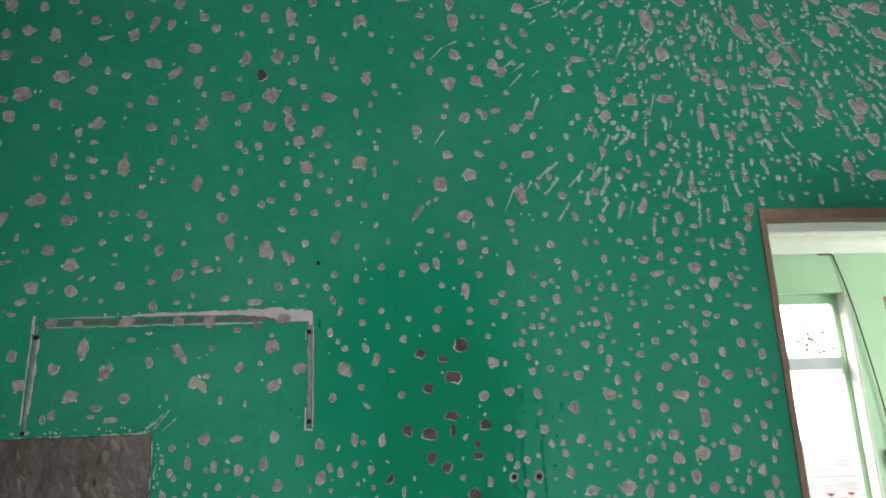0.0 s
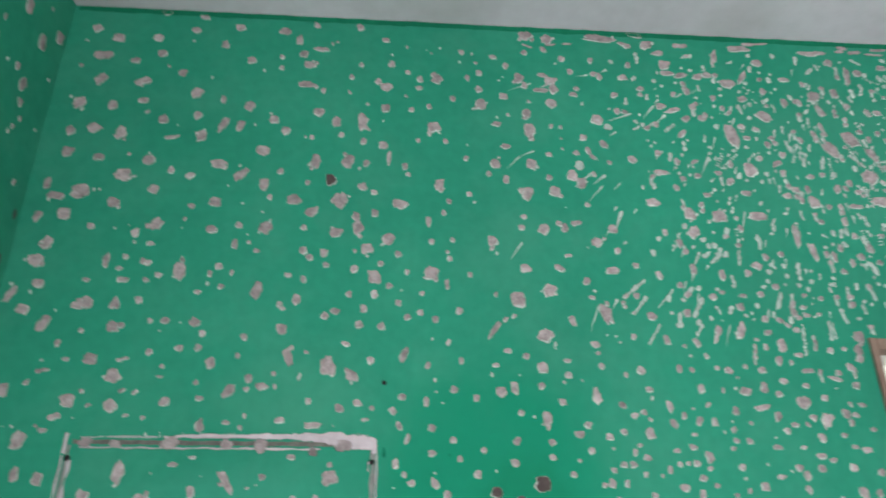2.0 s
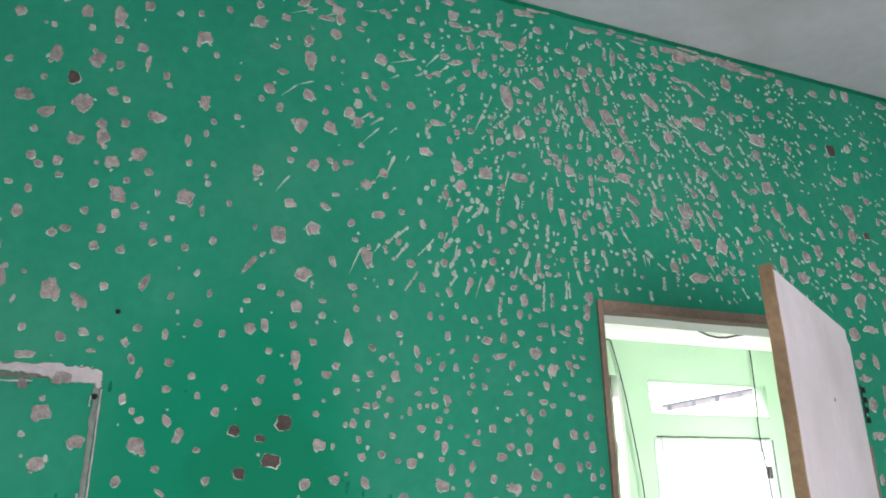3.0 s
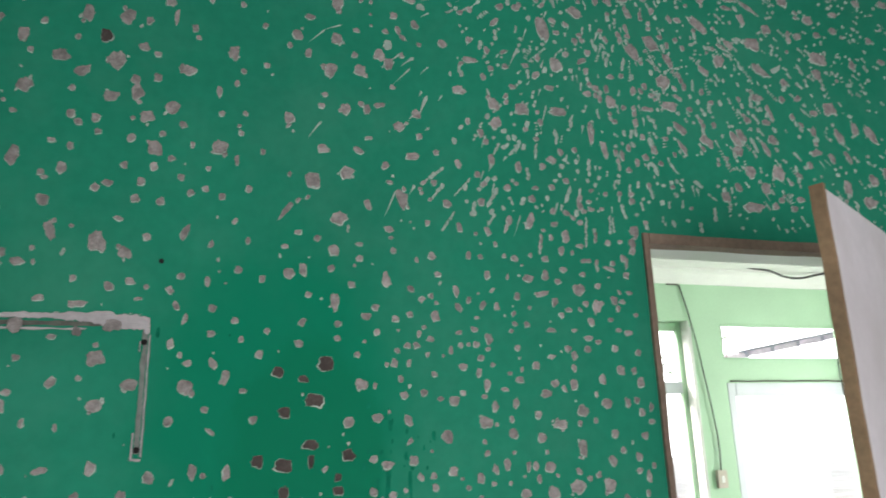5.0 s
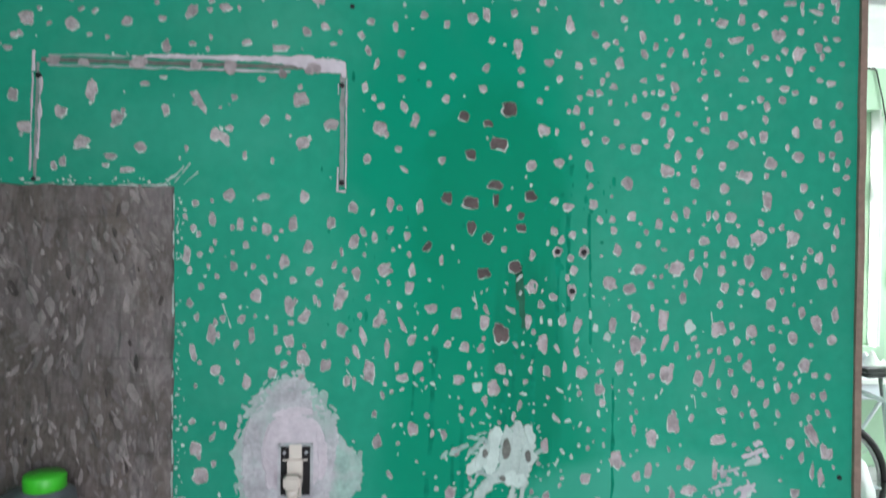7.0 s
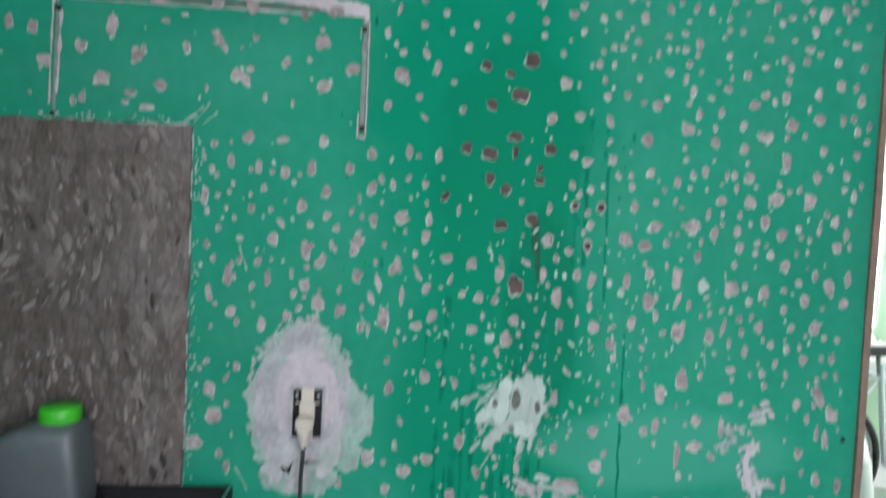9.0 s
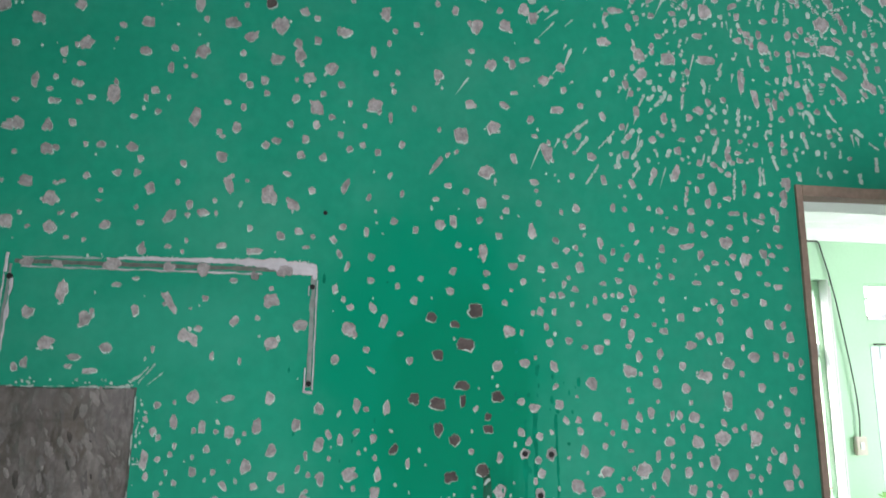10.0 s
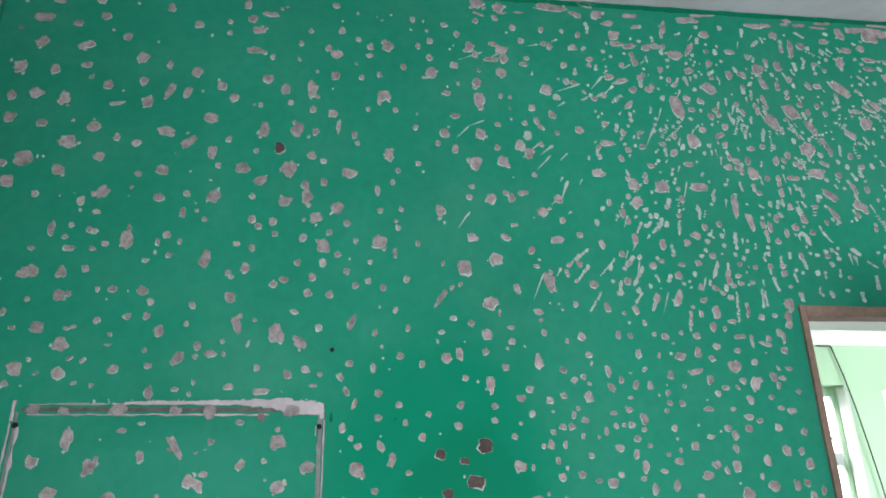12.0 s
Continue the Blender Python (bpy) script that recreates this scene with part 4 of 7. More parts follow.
table = empty("table", (3.60, 3.28, 0.0), "white topped table below the windows", "table")
part("tabletop", boxes(((-0.95, -0.30, 0.722), (1.05, 0.30, 0.755)), bevel=0.006), WHITE, table)
for lx in (-0.88, 0.98):
    for ly in (-0.24, 0.24):
        part("leg", boxes(((lx - 0.025, ly - 0.025, 0.0), (lx + 0.025, ly + 0.025, 0.723)), bevel=0.003), WHITE, table)
part("apron", boxes(((-0.90, -0.275, 0.62), (1.00, -0.255, 0.723)), bevel=0.002), ALUMINIUM, table)


def cloth(name, place, sx_, sy_, h, mat, label, seed):
    """A crumpled cloth lying on the table."""
    bm = bmesh.new()
    g = [[bm.verts.new((sx_ * (i / 14 - 0.5) * (1 + 0.12 * noise.noise(Vector((seed, k * 0.4, 1)))), sy_ * (k / 14 - 0.5) * (1 + 0.15 * noise.noise(Vector((i * 0.4, seed, 2)))),
          max(0.002, h * (0.55 + 0.9 * noise.noise(Vector((i * 0.35 + seed, k * 0.35, seed)))) * (1 - (2 * i / 14 - 1) ** 4) * (1 - (2 * k / 14 - 1) ** 4)))) for k in range(15)] for i in range(15)]
    low = [[bm.verts.new((v.co.x, v.co.y, 0.0)) for v in row] for row in g]
    for i in range(14):
        for k in range(14):
            f = bm.faces.new((g[i][k], g[i + 1][k], g[i + 1][k + 1], g[i][k + 1]))
            f.smooth = True
            bm.faces.new((low[i][k], low[i][k + 1], low[i + 1][k + 1], low[i + 1][k]))
    ob = part(name, bm, mat)
    ob.location = place
    return tagged(ob, label, "cloth")


cloth("cloth", (3.66, 3.20, 0.755), 0.34, 0.22, 0.09, BLUE, "crumpled grey-blue cloth lying on the white table", 2.0)
cloth("cloth", (3.70, 3.07, 0.755), 0.26, 0.10, 0.05, DARK_CLOTH, "dark folded cloth near the table edge", 6.0)
cloth("cloth", (3.38, 3.36, 0.755), 0.30, 0.22, 0.12, WHITE, "pale crumpled cloth on the white table", 9.0)
cloth("cloth", (2.90, 3.36, 0.755), 0.26, 0.20, 0.55, BLUE, "heaped blue cloth on the white table", 4.0)

plant = empty("potted_plant", (3.86, 3.38, 0.755), "small green potted plant on the white table", "plant")
part("pot", lathe(bmesh.new(), [(0.045, 0.0), (0.060, 0.085), (0.064, 0.09), (0.064, 0.10), (0.054, 0.10), (0.052, 0.085), (0.001, 0.084)], (0, 0, 0), 20), POT, plant)
bm = bmesh.new()
rnd = random.Random(4)
for k in range(90):
    a, up, r = rnd.uniform(0, 6.28), rnd.uniform(0.08, 0.30), rnd.uniform(0.02, 0.12)
    p = Vector((r * math.cos(a), r * math.sin(a), up))
    d = Vector((math.cos(a), math.sin(a), rnd.uniform(-0.4, 0.6))).normalized() * rnd.uniform(0.035, 0.06)
    s = d.orthogonal().normalized() * d.length * 0.32
    v = [bm.verts.new(q) for q in (p, p + d * 0.5 + s, p + d, p + d * 0.5 - s)]
    bm.faces.new(v)
part("leaves", bm, LEAF, plant)
part("stem", tube(bmesh.new(), [(0, 0, 0.08), (0.01, 0.0, 0.16), (0.0, 0.01, 0.24)], 0.006, 6), LEAF, plant)

flowers = empty("flower_pot", (3.21, 3.40, 0.755), "red flowers in a small blue pot on the table", "plant")
part("pot", lathe(bmesh.new(), [(0.05, 0.0), (0.065, 0.10), (0.07, 0.105), (0.07, 0.12), (0.06, 0.12), (0.058, 0.10), (0.001, 0.098)], (0, 0, 0), 20), BLUE, flowers)
rnd = random.Random(8)
bm = bmesh.new()
for k in range(40):
    a, r, up = rnd.uniform(0, 6.28), rnd.uniform(0.01, 0.09), rnd.uniform(0.10, 0.20)
    p = Vector((r * math.cos(a), r * math.sin(a), up))
    d = Vector((math.cos(a), math.sin(a), rnd.uniform(0.1, 0.8))).normalized() * 0.05
    s = d.orthogonal().normalized() * 0.015
    bm.faces.new([bm.verts.new(q) for q in (p, p + d * 0.5 + s, p + d, p + d * 0.5 - s)])
part("leaves", bm, LEAF, flowers)
for k in range(9):
    a, r = rnd.uniform(0, 6.28), rnd.uniform(0.02, 0.11)
    c = Vector((r * math.cos(a), r * math.sin(a), rnd.uniform(0.20, 0.27)))
    bm = bmesh.new()
    for q in range(7):
        b = 2 * math.pi * q / 7
        d = Vector((math.cos(b), math.sin(b), 0.5)) * 0.026
        sd = Vector((-math.sin(b), math.cos(b), 0)) * 0.012
        bm.faces.new([bm.verts.new(v) for v in (c, c + d * 0.6 + sd, c + d, c + d * 0.6 - sd)])
    tube(bm, [(c.x * 0.4, c.y * 0.4, 0.10), tuple(c)], 0.0015, 5)
    part("flower", bm, RED, flowers)
flowers.scale = (1.2, 1.2, 1.5)

bike = empty("bicycle", (2.83, 2.30, 0.0), "grey bicycle with a black saddle parked indoors", "bicycle")
for wx in (-0.42, 0.60):
    bm = bmesh.new()
    tube(bm, [(wx + 0.325 * math.cos(2 * math.pi * s / 40), 0, 0.345 + 0.325 * math.sin(2 * math.pi * s / 40)) for s in range(41)], 0.020, 8)
    wheel = part("wheel", bm, BLACK_CORD, bike)
    bm = bmesh.new()
    tube(bm, [(wx + 0.298 * math.cos(2 * math.pi * s / 40), 0, 0.345 + 0.298 * math.sin(2 * math.pi * s / 40)) for s in range(41)], 0.010, 6)
    for s in range(20):
        a = 2 * math.pi * s / 20
        tube(bm, [(wx, 0, 0.345), (wx + 0.295 * math.cos(a), 0, 0.345 + 0.295 * math.sin(a))], 0.0018, 4)
    part("rim", bm, STEEL, wheel)
for pts, r in ((((-0.11, 0, 0.86), (-0.04, 0, 0.30)), 0.016), (((-0.34, 0, 0.86), (-0.10, 0, 0.77), (0.44, 0, 0.74)), 0.014), (((-0.09, 0, 0.60), (0.42, 0, 0.62)), 0.014), (((-0.04, 0, 0.30), (0.45, 0, 0.74)), 0.018),
               (((-0.42, 0, 0.345), (-0.10, 0, 0.80)), 0.010), (((-0.42, 0, 0.345), (-0.04, 0, 0.30)), 0.010), (((0.42, 0, 0.92), (0.60, 0, 0.345)), 0.015)):
    part("tube", tube(bmesh.new(), pts, r, 10), ALUMINIUM, bike)
part("seat_post", tube(bmesh.new(), [(-0.11, 0, 0.80), (-0.125, 0, 0.905)], 0.012, 10), STEEL, bike)
bm = boxes(((-0.25, -0.07, 0.902), (0.03, 0.07, 0.950)), bevel=0.02)
for v in bm.verts:
    v.co.y *= 1.0 if v.co.x < -0.12 else 0.45
part("saddle", bm, DARK_CLOTH, bike)
part("handlebar", tube(bmesh.new(), [(0.30, -0.28, 0.98), (0.40, -0.24, 1.0), (0.41, 0.0, 0.97), (0.40, 0.24, 1.0), (0.30, 0.28, 0.98)], 0.011, 10), STEEL, bike)

bucket = empty("bucket", (2.37, 1.74, 0.0), "white plastic bucket standing on the floor", "bucket")
part("body", lathe(bmesh.new(), [(0.12, 0.0), (0.155, 0.32), (0.164, 0.325), (0.164, 0.345), (0.150, 0.345), (0.115, 0.012), (0.001, 0.012)], (0, 0, 0), 28), WHITE, bucket)
part("handle", tube(bmesh.new(), [(0.166 * math.cos(radians(a)), -0.10 * math.sin(radians(a)), 0.335 - 0.10 * math.sin(radians(a))) for a in range(0, 181, 15)], 0.004, 6), STEEL, bucket)

drum = empty("plastic_drum", (1.40, 0.80, 0.0), "tall white plastic drum with a red band", "drum")
part("body", lathe(bmesh.new(), [(0.13, 0.0), (0.17, 0.02), (0.180, 0.30), (0.182, 0.55), (0.176, 0.72), (0.160, 0.86), (0.135, 0.94), (0.09, 0.965), (0.001, 0.967)], (0, 0, 0), 32), WHITE, drum)
part("band", lathe(bmesh.new(), [(0.1795, 0.67), (0.1800, 0.672), (0.1787, 0.70), (0.1780, 0.702)], (0, 0, 0), 32), RED, drum, "red printed band")

# ---- outside ----
# roof edge of a neighbouring house; its wall left out for sky, posts added
far_roof = empty("carport", (9.4, 9.0, -0.15), "sloping grey sheet roof of a neighbouring house on added posts", "carport")
tilt = Matrix.Translation((0, 0, 3.345)) @ Matrix.Rotation(radians(-10.2), 4, "Y")
bm = boxes(((-1.08, -0.1, 0.0), (4.2, 0.9, 0.035)))
bmesh.ops.transform(bm, matrix=tilt, verts=bm.verts)
part("roof", bm, TILE_ROOF, far_roof)
for k in range(9):
    bm = boxes(((-0.98 + 0.55 * k, -0.13, -0.09), (-0.90 + 0.55 * k, 0.85, 0.0)))
    bmesh.ops.transform(bm, matrix=tilt, verts=bm.verts)
    part("rafter", bm, TILE_ROOF, far_roof)
for px_, py_ in ((3.6, 0.1), (3.6, 0.75)):
    part("post", boxes(((px_ - 0.05, py_ - 0.05, 0.0), (px_ + 0.05, py_ + 0.05, 3.30 + 0.18 * px_)), bevel=0.005), TILE_ROOF, far_roof)

tree = empty("tree", (6.95, 7.6, -0.15), "slim garden tree with a loose green crown", "tree")
bm = bmesh.new()
tube(bm, [(0, 0, 0), (0.03, 0, 1.0), (-0.02, 0.02, 2.0), (0.02, 0, 3.2), (0.1, 0.1, 4.2)], 0.06, 8)
for dx, dy, dz in ((-1.25, 0.0, 2.95), (-0.7, 0.3, 4.4), (0.6, 0.2, 4.3), (0.2, 0.7, 4.6)):
    tube(bm, [(0, 0, 2.1), (dx * 0.5, dy * 0.5, 2.1 + (dz - 2.1) * 0.7), (dx, dy, dz)], 0.007, 6)
part("trunk", bm, WOOD, tree)
bm = bmesh.new()
rnd = random.Random(11)
for k in range(900):
    if k < 130:
        p = Vector((-1.10 + rnd.gauss(0, 0.16), rnd.gauss(0, 0.2), 2.80 + rnd.gauss(0, 0.11)))
    else:
        p = Vector((rnd.gauss(0.1, 0.55), rnd.gauss(0.1, 0.5), 4.4 + rnd.gauss(0, 0.35)))
    d = Vector((rnd.uniform(-1, 1), rnd.uniform(-1, 1), rnd.uniform(-0.8, 0.4))).normalized() * rnd.uniform(0.05, 0.09)
    s = d.orthogonal().normalized() * d.length * 0.3
    bm.faces.new([bm.verts.new(q) for q in (p, p + d * 0.5 + s, p + d, p + d * 0.5 - s)])
part("crown", bm, TREE_LEAF, tree)

# ---- dark joints of the side wall, brown corner strip, darker green band under the ceiling ----
for lo, hi in (((XE - 0.002, -1.6, 2.317), (XE + 0.001, -0.002, 2.324)), ((XE - 0.002, -1.6, 1.10), (XE + 0.001, -0.002, 1.107))):
    part("joint", boxes((lo, hi)), HOLE, wall_east)
part("joint", boxes(((XE + 0.0005, -2.9, ZC - 0.0075), (XE + 0.02, -0.001, ZC - 0.0005))), HOLE, wall_east)
bm = bmesh.new()
for k, (z0, w) in enumerate(((2.55, 0.010), (2.0, 0.012))):
    strip(bm, XE - 0.004, 2.843, XE - 0.006, 0.4, 0.014, -0.0006, 0.0012, 40 + k, 0.8, 0.012)
part("corner_strip", bm, CEMENT, wall_north, "ragged brown strip down the corner")
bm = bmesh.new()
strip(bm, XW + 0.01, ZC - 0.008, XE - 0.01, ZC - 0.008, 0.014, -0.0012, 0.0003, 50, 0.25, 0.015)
part("top_band", bm, GREEN_PLAIN, wall_north, "darker green band below the ceiling")

# damp runs down the wall
bm = bmesh.new()
for k, (x, z0, z1, w) in enumerate(((0.158, 1.16, 0.62, 0.006), (0.176, 1.08, 0.60, 0.004), (0.222, 1.30, 0.60, 0.007), (0.243, 1.02, 0.70, 0.009), (0.305, 1.12, 0.62, 0.005), (0.318, 1.42, 1.26, 0.006),
                                    (0.395, 1.63, 1.40, 0.006), (0.412, 1.66, 1.46, 0.007), (0.452, 1.64, 1.40, 0.004), (0.500, 1.34, 1.02, 0.004), (0.352, 1.10, 0.80, 0.005), (0.135, 1.36, 1.24, 0.004), (0.190, 1.12, 0.66, 0.010), (0.205, 1.22, 0.90, 0.005), (0.262, 1.14, 0.64, 0.012), (0.285, 1.12, 0.86, 0.006), (0.330, 1.10, 0.66, 0.009), (0.170, 1.40, 1.20, 0.008), (0.300, 1.34, 1.24, 0.010), (0.350, 1.46, 1.24, 0.008))):
    strip(bm, x, z0, x + 0.005 * math.sin(k), z1, 1.15 * w, -0.0003, 0.0001, 60 + k, 0.7, 0.012)
tagged(part("damp_run", bm, GREEN_RUN, wall_north, "dark green runs of damp down the paint"), kind="stuff")
bm = bmesh.new()
strip(bm, 0.325, 1.545, 0.332, 1.43, 0.009, -0.0005, 0.0001, 80, 0.5, 0.008)
strip(bm, 0.318, 1.535, 0.322, 1.48, 0.006, -0.0005, 0.0001, 81, 0.5, 0.008)
tagged(part("damp_run", bm, BROWN_RUN, wall_north, "brownish damp run below a chip"), kind="stuff")
# dark green splashes round the heads of the runs
bm = bmesh.new()
drops = random.Random(17)
for k in range(60):
    x, z = drops.choice(((0.20, 1.62), (0.40, 1.66), (0.445, 1.66), (0.05, 1.62), (0.33, 1.50), (0.06, 1.85), (0.38, 1.74), (0.02, 1.45)))
    w = drops.choice((0.002, 0.003, 0.004, 0.007))
    blob(bm, x + drops.gauss(0, 0.035), z + drops.gauss(0, 0.035), w, w * drops.uniform(0.8, 3.0), -0.0003 - 0.00002 * k, 400 + k, 12, 0.3, 0.0001)
tagged(part("damp_splashes", bm, GREEN_RUN, wall_north), "dark green splashes of damp on the paint", kind="stuff")

# ---- chips: places where the paint was scraped off to the plaster ----
def chip_rings(seed, count=18, rough=1.0):
    """Unit outline of a chip, blunt and angular, and how wide its broken rim is all round: most below and to one side."""
    r = random.Random(seed)
    waves = [(r.uniform(0, 6.28), g * r.uniform(0.2, 1.0), k) for k, g in ((2, 0.10), (3, 0.12), (4, 0.07), (5, 0.06), (7, 0.04))]
    power, lean, thick = r.uniform(2.0, 3.8), r.uniform(-0.5, 0.5), r.uniform(3.3, 5.6)
    outer, core = [], []
    for s in range(count):
        a = 2 * math.pi * (s + r.uniform(-0.3, 0.3)) / count
        box_r = (abs(math.cos(a + lean)) ** power + abs(math.sin(a + lean)) ** power) ** (-1 / power)
        q = box_r * 0.94 + sum(g * math.sin(k * a + p) for p, g, k in waves) + rough * r.uniform(-0.10, 0.10) + (0.16 if r.random() < 0.08 else 0)
        outer.append((0.5 * q * math.cos(a), 0.5 * q * math.sin(a)))
        core.append(r.uniform(0.04, 0.5) + 1.5 * r.uniform(0.4, 1.0) * max(0.0, math.cos(a - thick)) ** 2)
    return outer, core


def chip_geometry(seed, w, h, rim, turn=0.0, count=18):
    """Vertices and faces of one chip in metres, in the plane of the wall: rim faces first, then the core."""
    outer, core = chip_rings(seed, count, min(2.2, 0.5 + 0.5 * max(w / h, h / w)))
    c, s = math.cos(radians(turn)), math.sin(radians(turn))
    verts, bare = [], []
    for (u, v), k in zip(outer, core):
        x, z = u * w, v * h
        far = max(math.hypot(x, z), 1e-6)
        for out, f, y in ((verts, 1.0, -0.0004), (bare, max(0.3, 1 - rim * k / far), -0.0016)):
            out.append(((x * c - z * s) * f, y, (x * s + z * c) * f))
    n = count
    pts = verts + bare + [(0.0, -0.0008, 0.0)]
    return pts, [(k, (k + 1) % n, n + (k + 1) % n, n + k) for k in range(n)], [(n + k, n + (k + 1) % n, 2 * n) for k in range(n)]


def chip_mesh(name, seed, w, h, rim, core_mat):
    pts, rims, cores = chip_geometry(seed, w, h, rim)
    me = bpy.data.meshes.new(name)
    me.from_pydata(pts, [], rims + cores)
    for m in (CHIP_RIM, core_mat):
        me.materials.append(m)
    for k, f in enumerate(me.polygons):
        f.material_index = 0 if k < len(rims) else 1
    return me


SHAPES = {}
PLACED = []
SMALL = []
COUNTER = [0]


def place_chip(name, kind, x, z, w, h, turn, core_mat, rim):
    """One chip of the north wall: a mesh of its own kind, scaled to w by h millimetres."""
    COUNTER[0] += 1
    n = COUNTER[0] * 7 % 26
    tall = h / w
    shape = (kind, n, 0 if tall < 0.75 else (2 if tall > 1.45 else 1))
    if shape not in SHAPES:
        bw, bh = ((0.030, 0.020), (0.025, 0.025), (0.020, 0.034))[shape[2]]
        SHAPES[shape] = (chip_mesh(name, n * 13 + 5, bw, bh, rim, core_mat), bw, bh)
    me, bw, bh = SHAPES[shape]
    ob = new(name, me)
    ob.parent = wall_north
    ob.location = (x, 0, z)
    ob.rotation_euler = (0, radians(-turn), 0)
    ob.scale = (w / 1000 / bw, 1, h / 1000 / bh)
    PLACED.append((x, z, max(w, h) / 2000))
    return ob


CRUMBS = random.Random(4)


def crumbs(x, z, w, h):
    """Small bits broken out beside a chip."""
    if max(w, h) < 19 or CRUMBS.random() < 0.35:
        return
    for k in range(CRUMBS.choice((1, 1, 2, 3))):
        a, f = CRUMBS.uniform(0, 6.28), CRUMBS.uniform(0.48, 0.66)
        s = CRUMBS.uniform(4, 10)
        SMALL.append((x + f * w / 1000 * math.cos(a), z + f * h / 1000 * math.sin(a), s, s * CRUMBS.uniform(0.8, 1.8), CRUMBS.gauss(0, 30)))


def chip(x, z, w, h, turn=0):
    if x < 0.03 and z > 1.66:
        place_chip("paint_chip", "soft", x, z, w, h, turn, CHIP_CORE, 0.0008)
    else:
        place_chip("paint_chip", "plain", x, z, w, h, turn, CHIP_CORE, 0.0019)
    crumbs(x, z, w, h)


def damp_chip(x, z, w, h, turn=0):
    place_chip("damp_chip", "damp", x, z, 1.02 * w, 1.02 * h, turn, CHIP_DARK, 0.0017)


def holed_chip(x, z, w, h, turn=0):
    place_chip("paint_chip", "plain", x, z, 1.25 * w, 1.25 * h, turn, CHIP_CORE, 0.0016)
    part("drill_hole", tube(bmesh.new(), [(x, -0.0005, z), (x, -0.0022, z)], 0.0055, 10), HOLE, wall_north)


def filler_spot(x, z, w, h, turn=0):
    if h > 1.5 * w:
        small_chip(x, z, 0.8 * w, h, turn)
        return
    place_chip("filler_spot", "pale", x, z, w, h, turn, CHIP_PALE, 0.0015)


def small_chip(x, z, w, h, turn=0):
    SMALL.append((x, z, w, h, turn))
    PLACED.append((x, z, max(w, h) / 2000))


# above the outline
small_chip(-0.641, 2.783, 23, 20)
chip(-0.590, 2.759, 25, 24)
small_chip(-0.506, 2.764, 23, 21)
small_chip(-0.498, 2.836, 23, 15)
small_chip(-0.427, 2.790, 21, 18)
small_chip(-0.412, 2.828, 19, 15)
small_chip(-0.359, 2.754, 16, 23)
small_chip(-0.331, 2.803, 23, 21)
chip(-0.232, 2.798, 28, 21)
small_chip(-0.198, 2.774, 17, 25)
small_chip(-0.162, 2.820, 16, 18)
small_chip(-0.147, 2.753, 35, 14)
small_chip(-0.064, 2.820, 19, 18)
small_chip(-0.005, 2.787, 16, 14)
chip(-0.617, 2.711, 46, 20)
small_chip(-0.545, 2.700, 24, 16)
small_chip(-0.491, 2.722, 21, 20)
small_chip(-0.440, 2.672, 18, 20)
small_chip(-0.297, 2.714, 21, 20)
small_chip(-0.233, 2.727, 11, 14)
small_chip(-0.231, 2.697, 11, 14)
small_chip(-0.185, 2.738, 21, 21)
chip(-0.175, 2.656, 39, 16)
chip(-0.170, 2.709, 29, 19)
small_chip(-0.077, 2.681, 11, 14)
small_chip(-0.057, 2.715, 10, 14)
small_chip(-0.018, 2.672, 14, 19)
chip(0.000, 2.658, 27, 22)
small_chip(0.010, 2.720, 15, 20)
small_chip(0.046, 2.700, 11, 13)
chip(-0.640, 2.585, 23, 33, -30)
chip(-0.607, 2.649, 20, 27, -20)
small_chip(-0.572, 2.582, 20, 24)
chip(-0.519, 2.646, 36, 19, 25)
small_chip(-0.512, 2.597, 23, 16, 20)
small_chip(-0.463, 2.551, 20, 25)
chip(-0.403, 2.622, 25, 27)
small_chip(-0.394, 2.565, 18, 24)
small_chip(-0.346, 2.607, 13, 19)
chip(-0.289, 2.593, 22, 25)
small_chip(-0.235, 2.562, 20, 23)
small_chip(-0.142, 2.585, 23, 21)
small_chip(-0.136, 2.641, 10, 15)
small_chip(-0.103, 2.562, 19, 25)
chip(-0.048, 2.566, 22, 44)
small_chip(-0.000, 2.602, 20, 22)
small_chip(-0.645, 2.516, 18, 25)
chip(-0.640, 2.466, 23, 23)
chip(-0.599, 2.524, 32, 23, 10)
small_chip(-0.577, 2.455, 23, 17)
chip(-0.543, 2.514, 20, 30)
chip(-0.478, 2.452, 23, 25)
small_chip(-0.440, 2.508, 28, 10, 10)
chip(-0.379, 2.515, 21, 30)
chip(-0.338, 2.545, 16, 38, -25)
small_chip(-0.303, 2.543, 16, 28, -25)
chip(-0.251, 2.484, 27, 24)
small_chip(-0.208, 2.535, 19, 23)
small_chip(-0.152, 2.521, 10, 13)
chip(-0.140, 2.464, 21, 34)
small_chip(-0.091, 2.530, 11, 15)
small_chip(-0.074, 2.460, 17, 23)
chip(-0.073, 2.466, 23, 32, -40)
small_chip(-0.044, 2.516, 14, 17)
small_chip(-0.036, 2.463, 13, 17)
small_chip(-0.002, 2.508, 20, 21)
small_chip(0.011, 2.478, 9, 30)
small_chip(0.045, 2.459, 11, 18)
small_chip(-0.664, 2.391, 14, 27)
chip(-0.642, 2.364, 35, 17)
chip(-0.597, 2.375, 41, 32, 15)
chip(-0.529, 2.353, 26, 23)
chip(-0.522, 2.416, 32, 28)
small_chip(-0.457, 2.385, 21, 21)
small_chip(-0.429, 2.430, 12, 18)
small_chip(-0.389, 2.419, 18, 15)
small_chip(-0.377, 2.350, 15, 12)
chip(-0.337, 2.449, 32, 21)
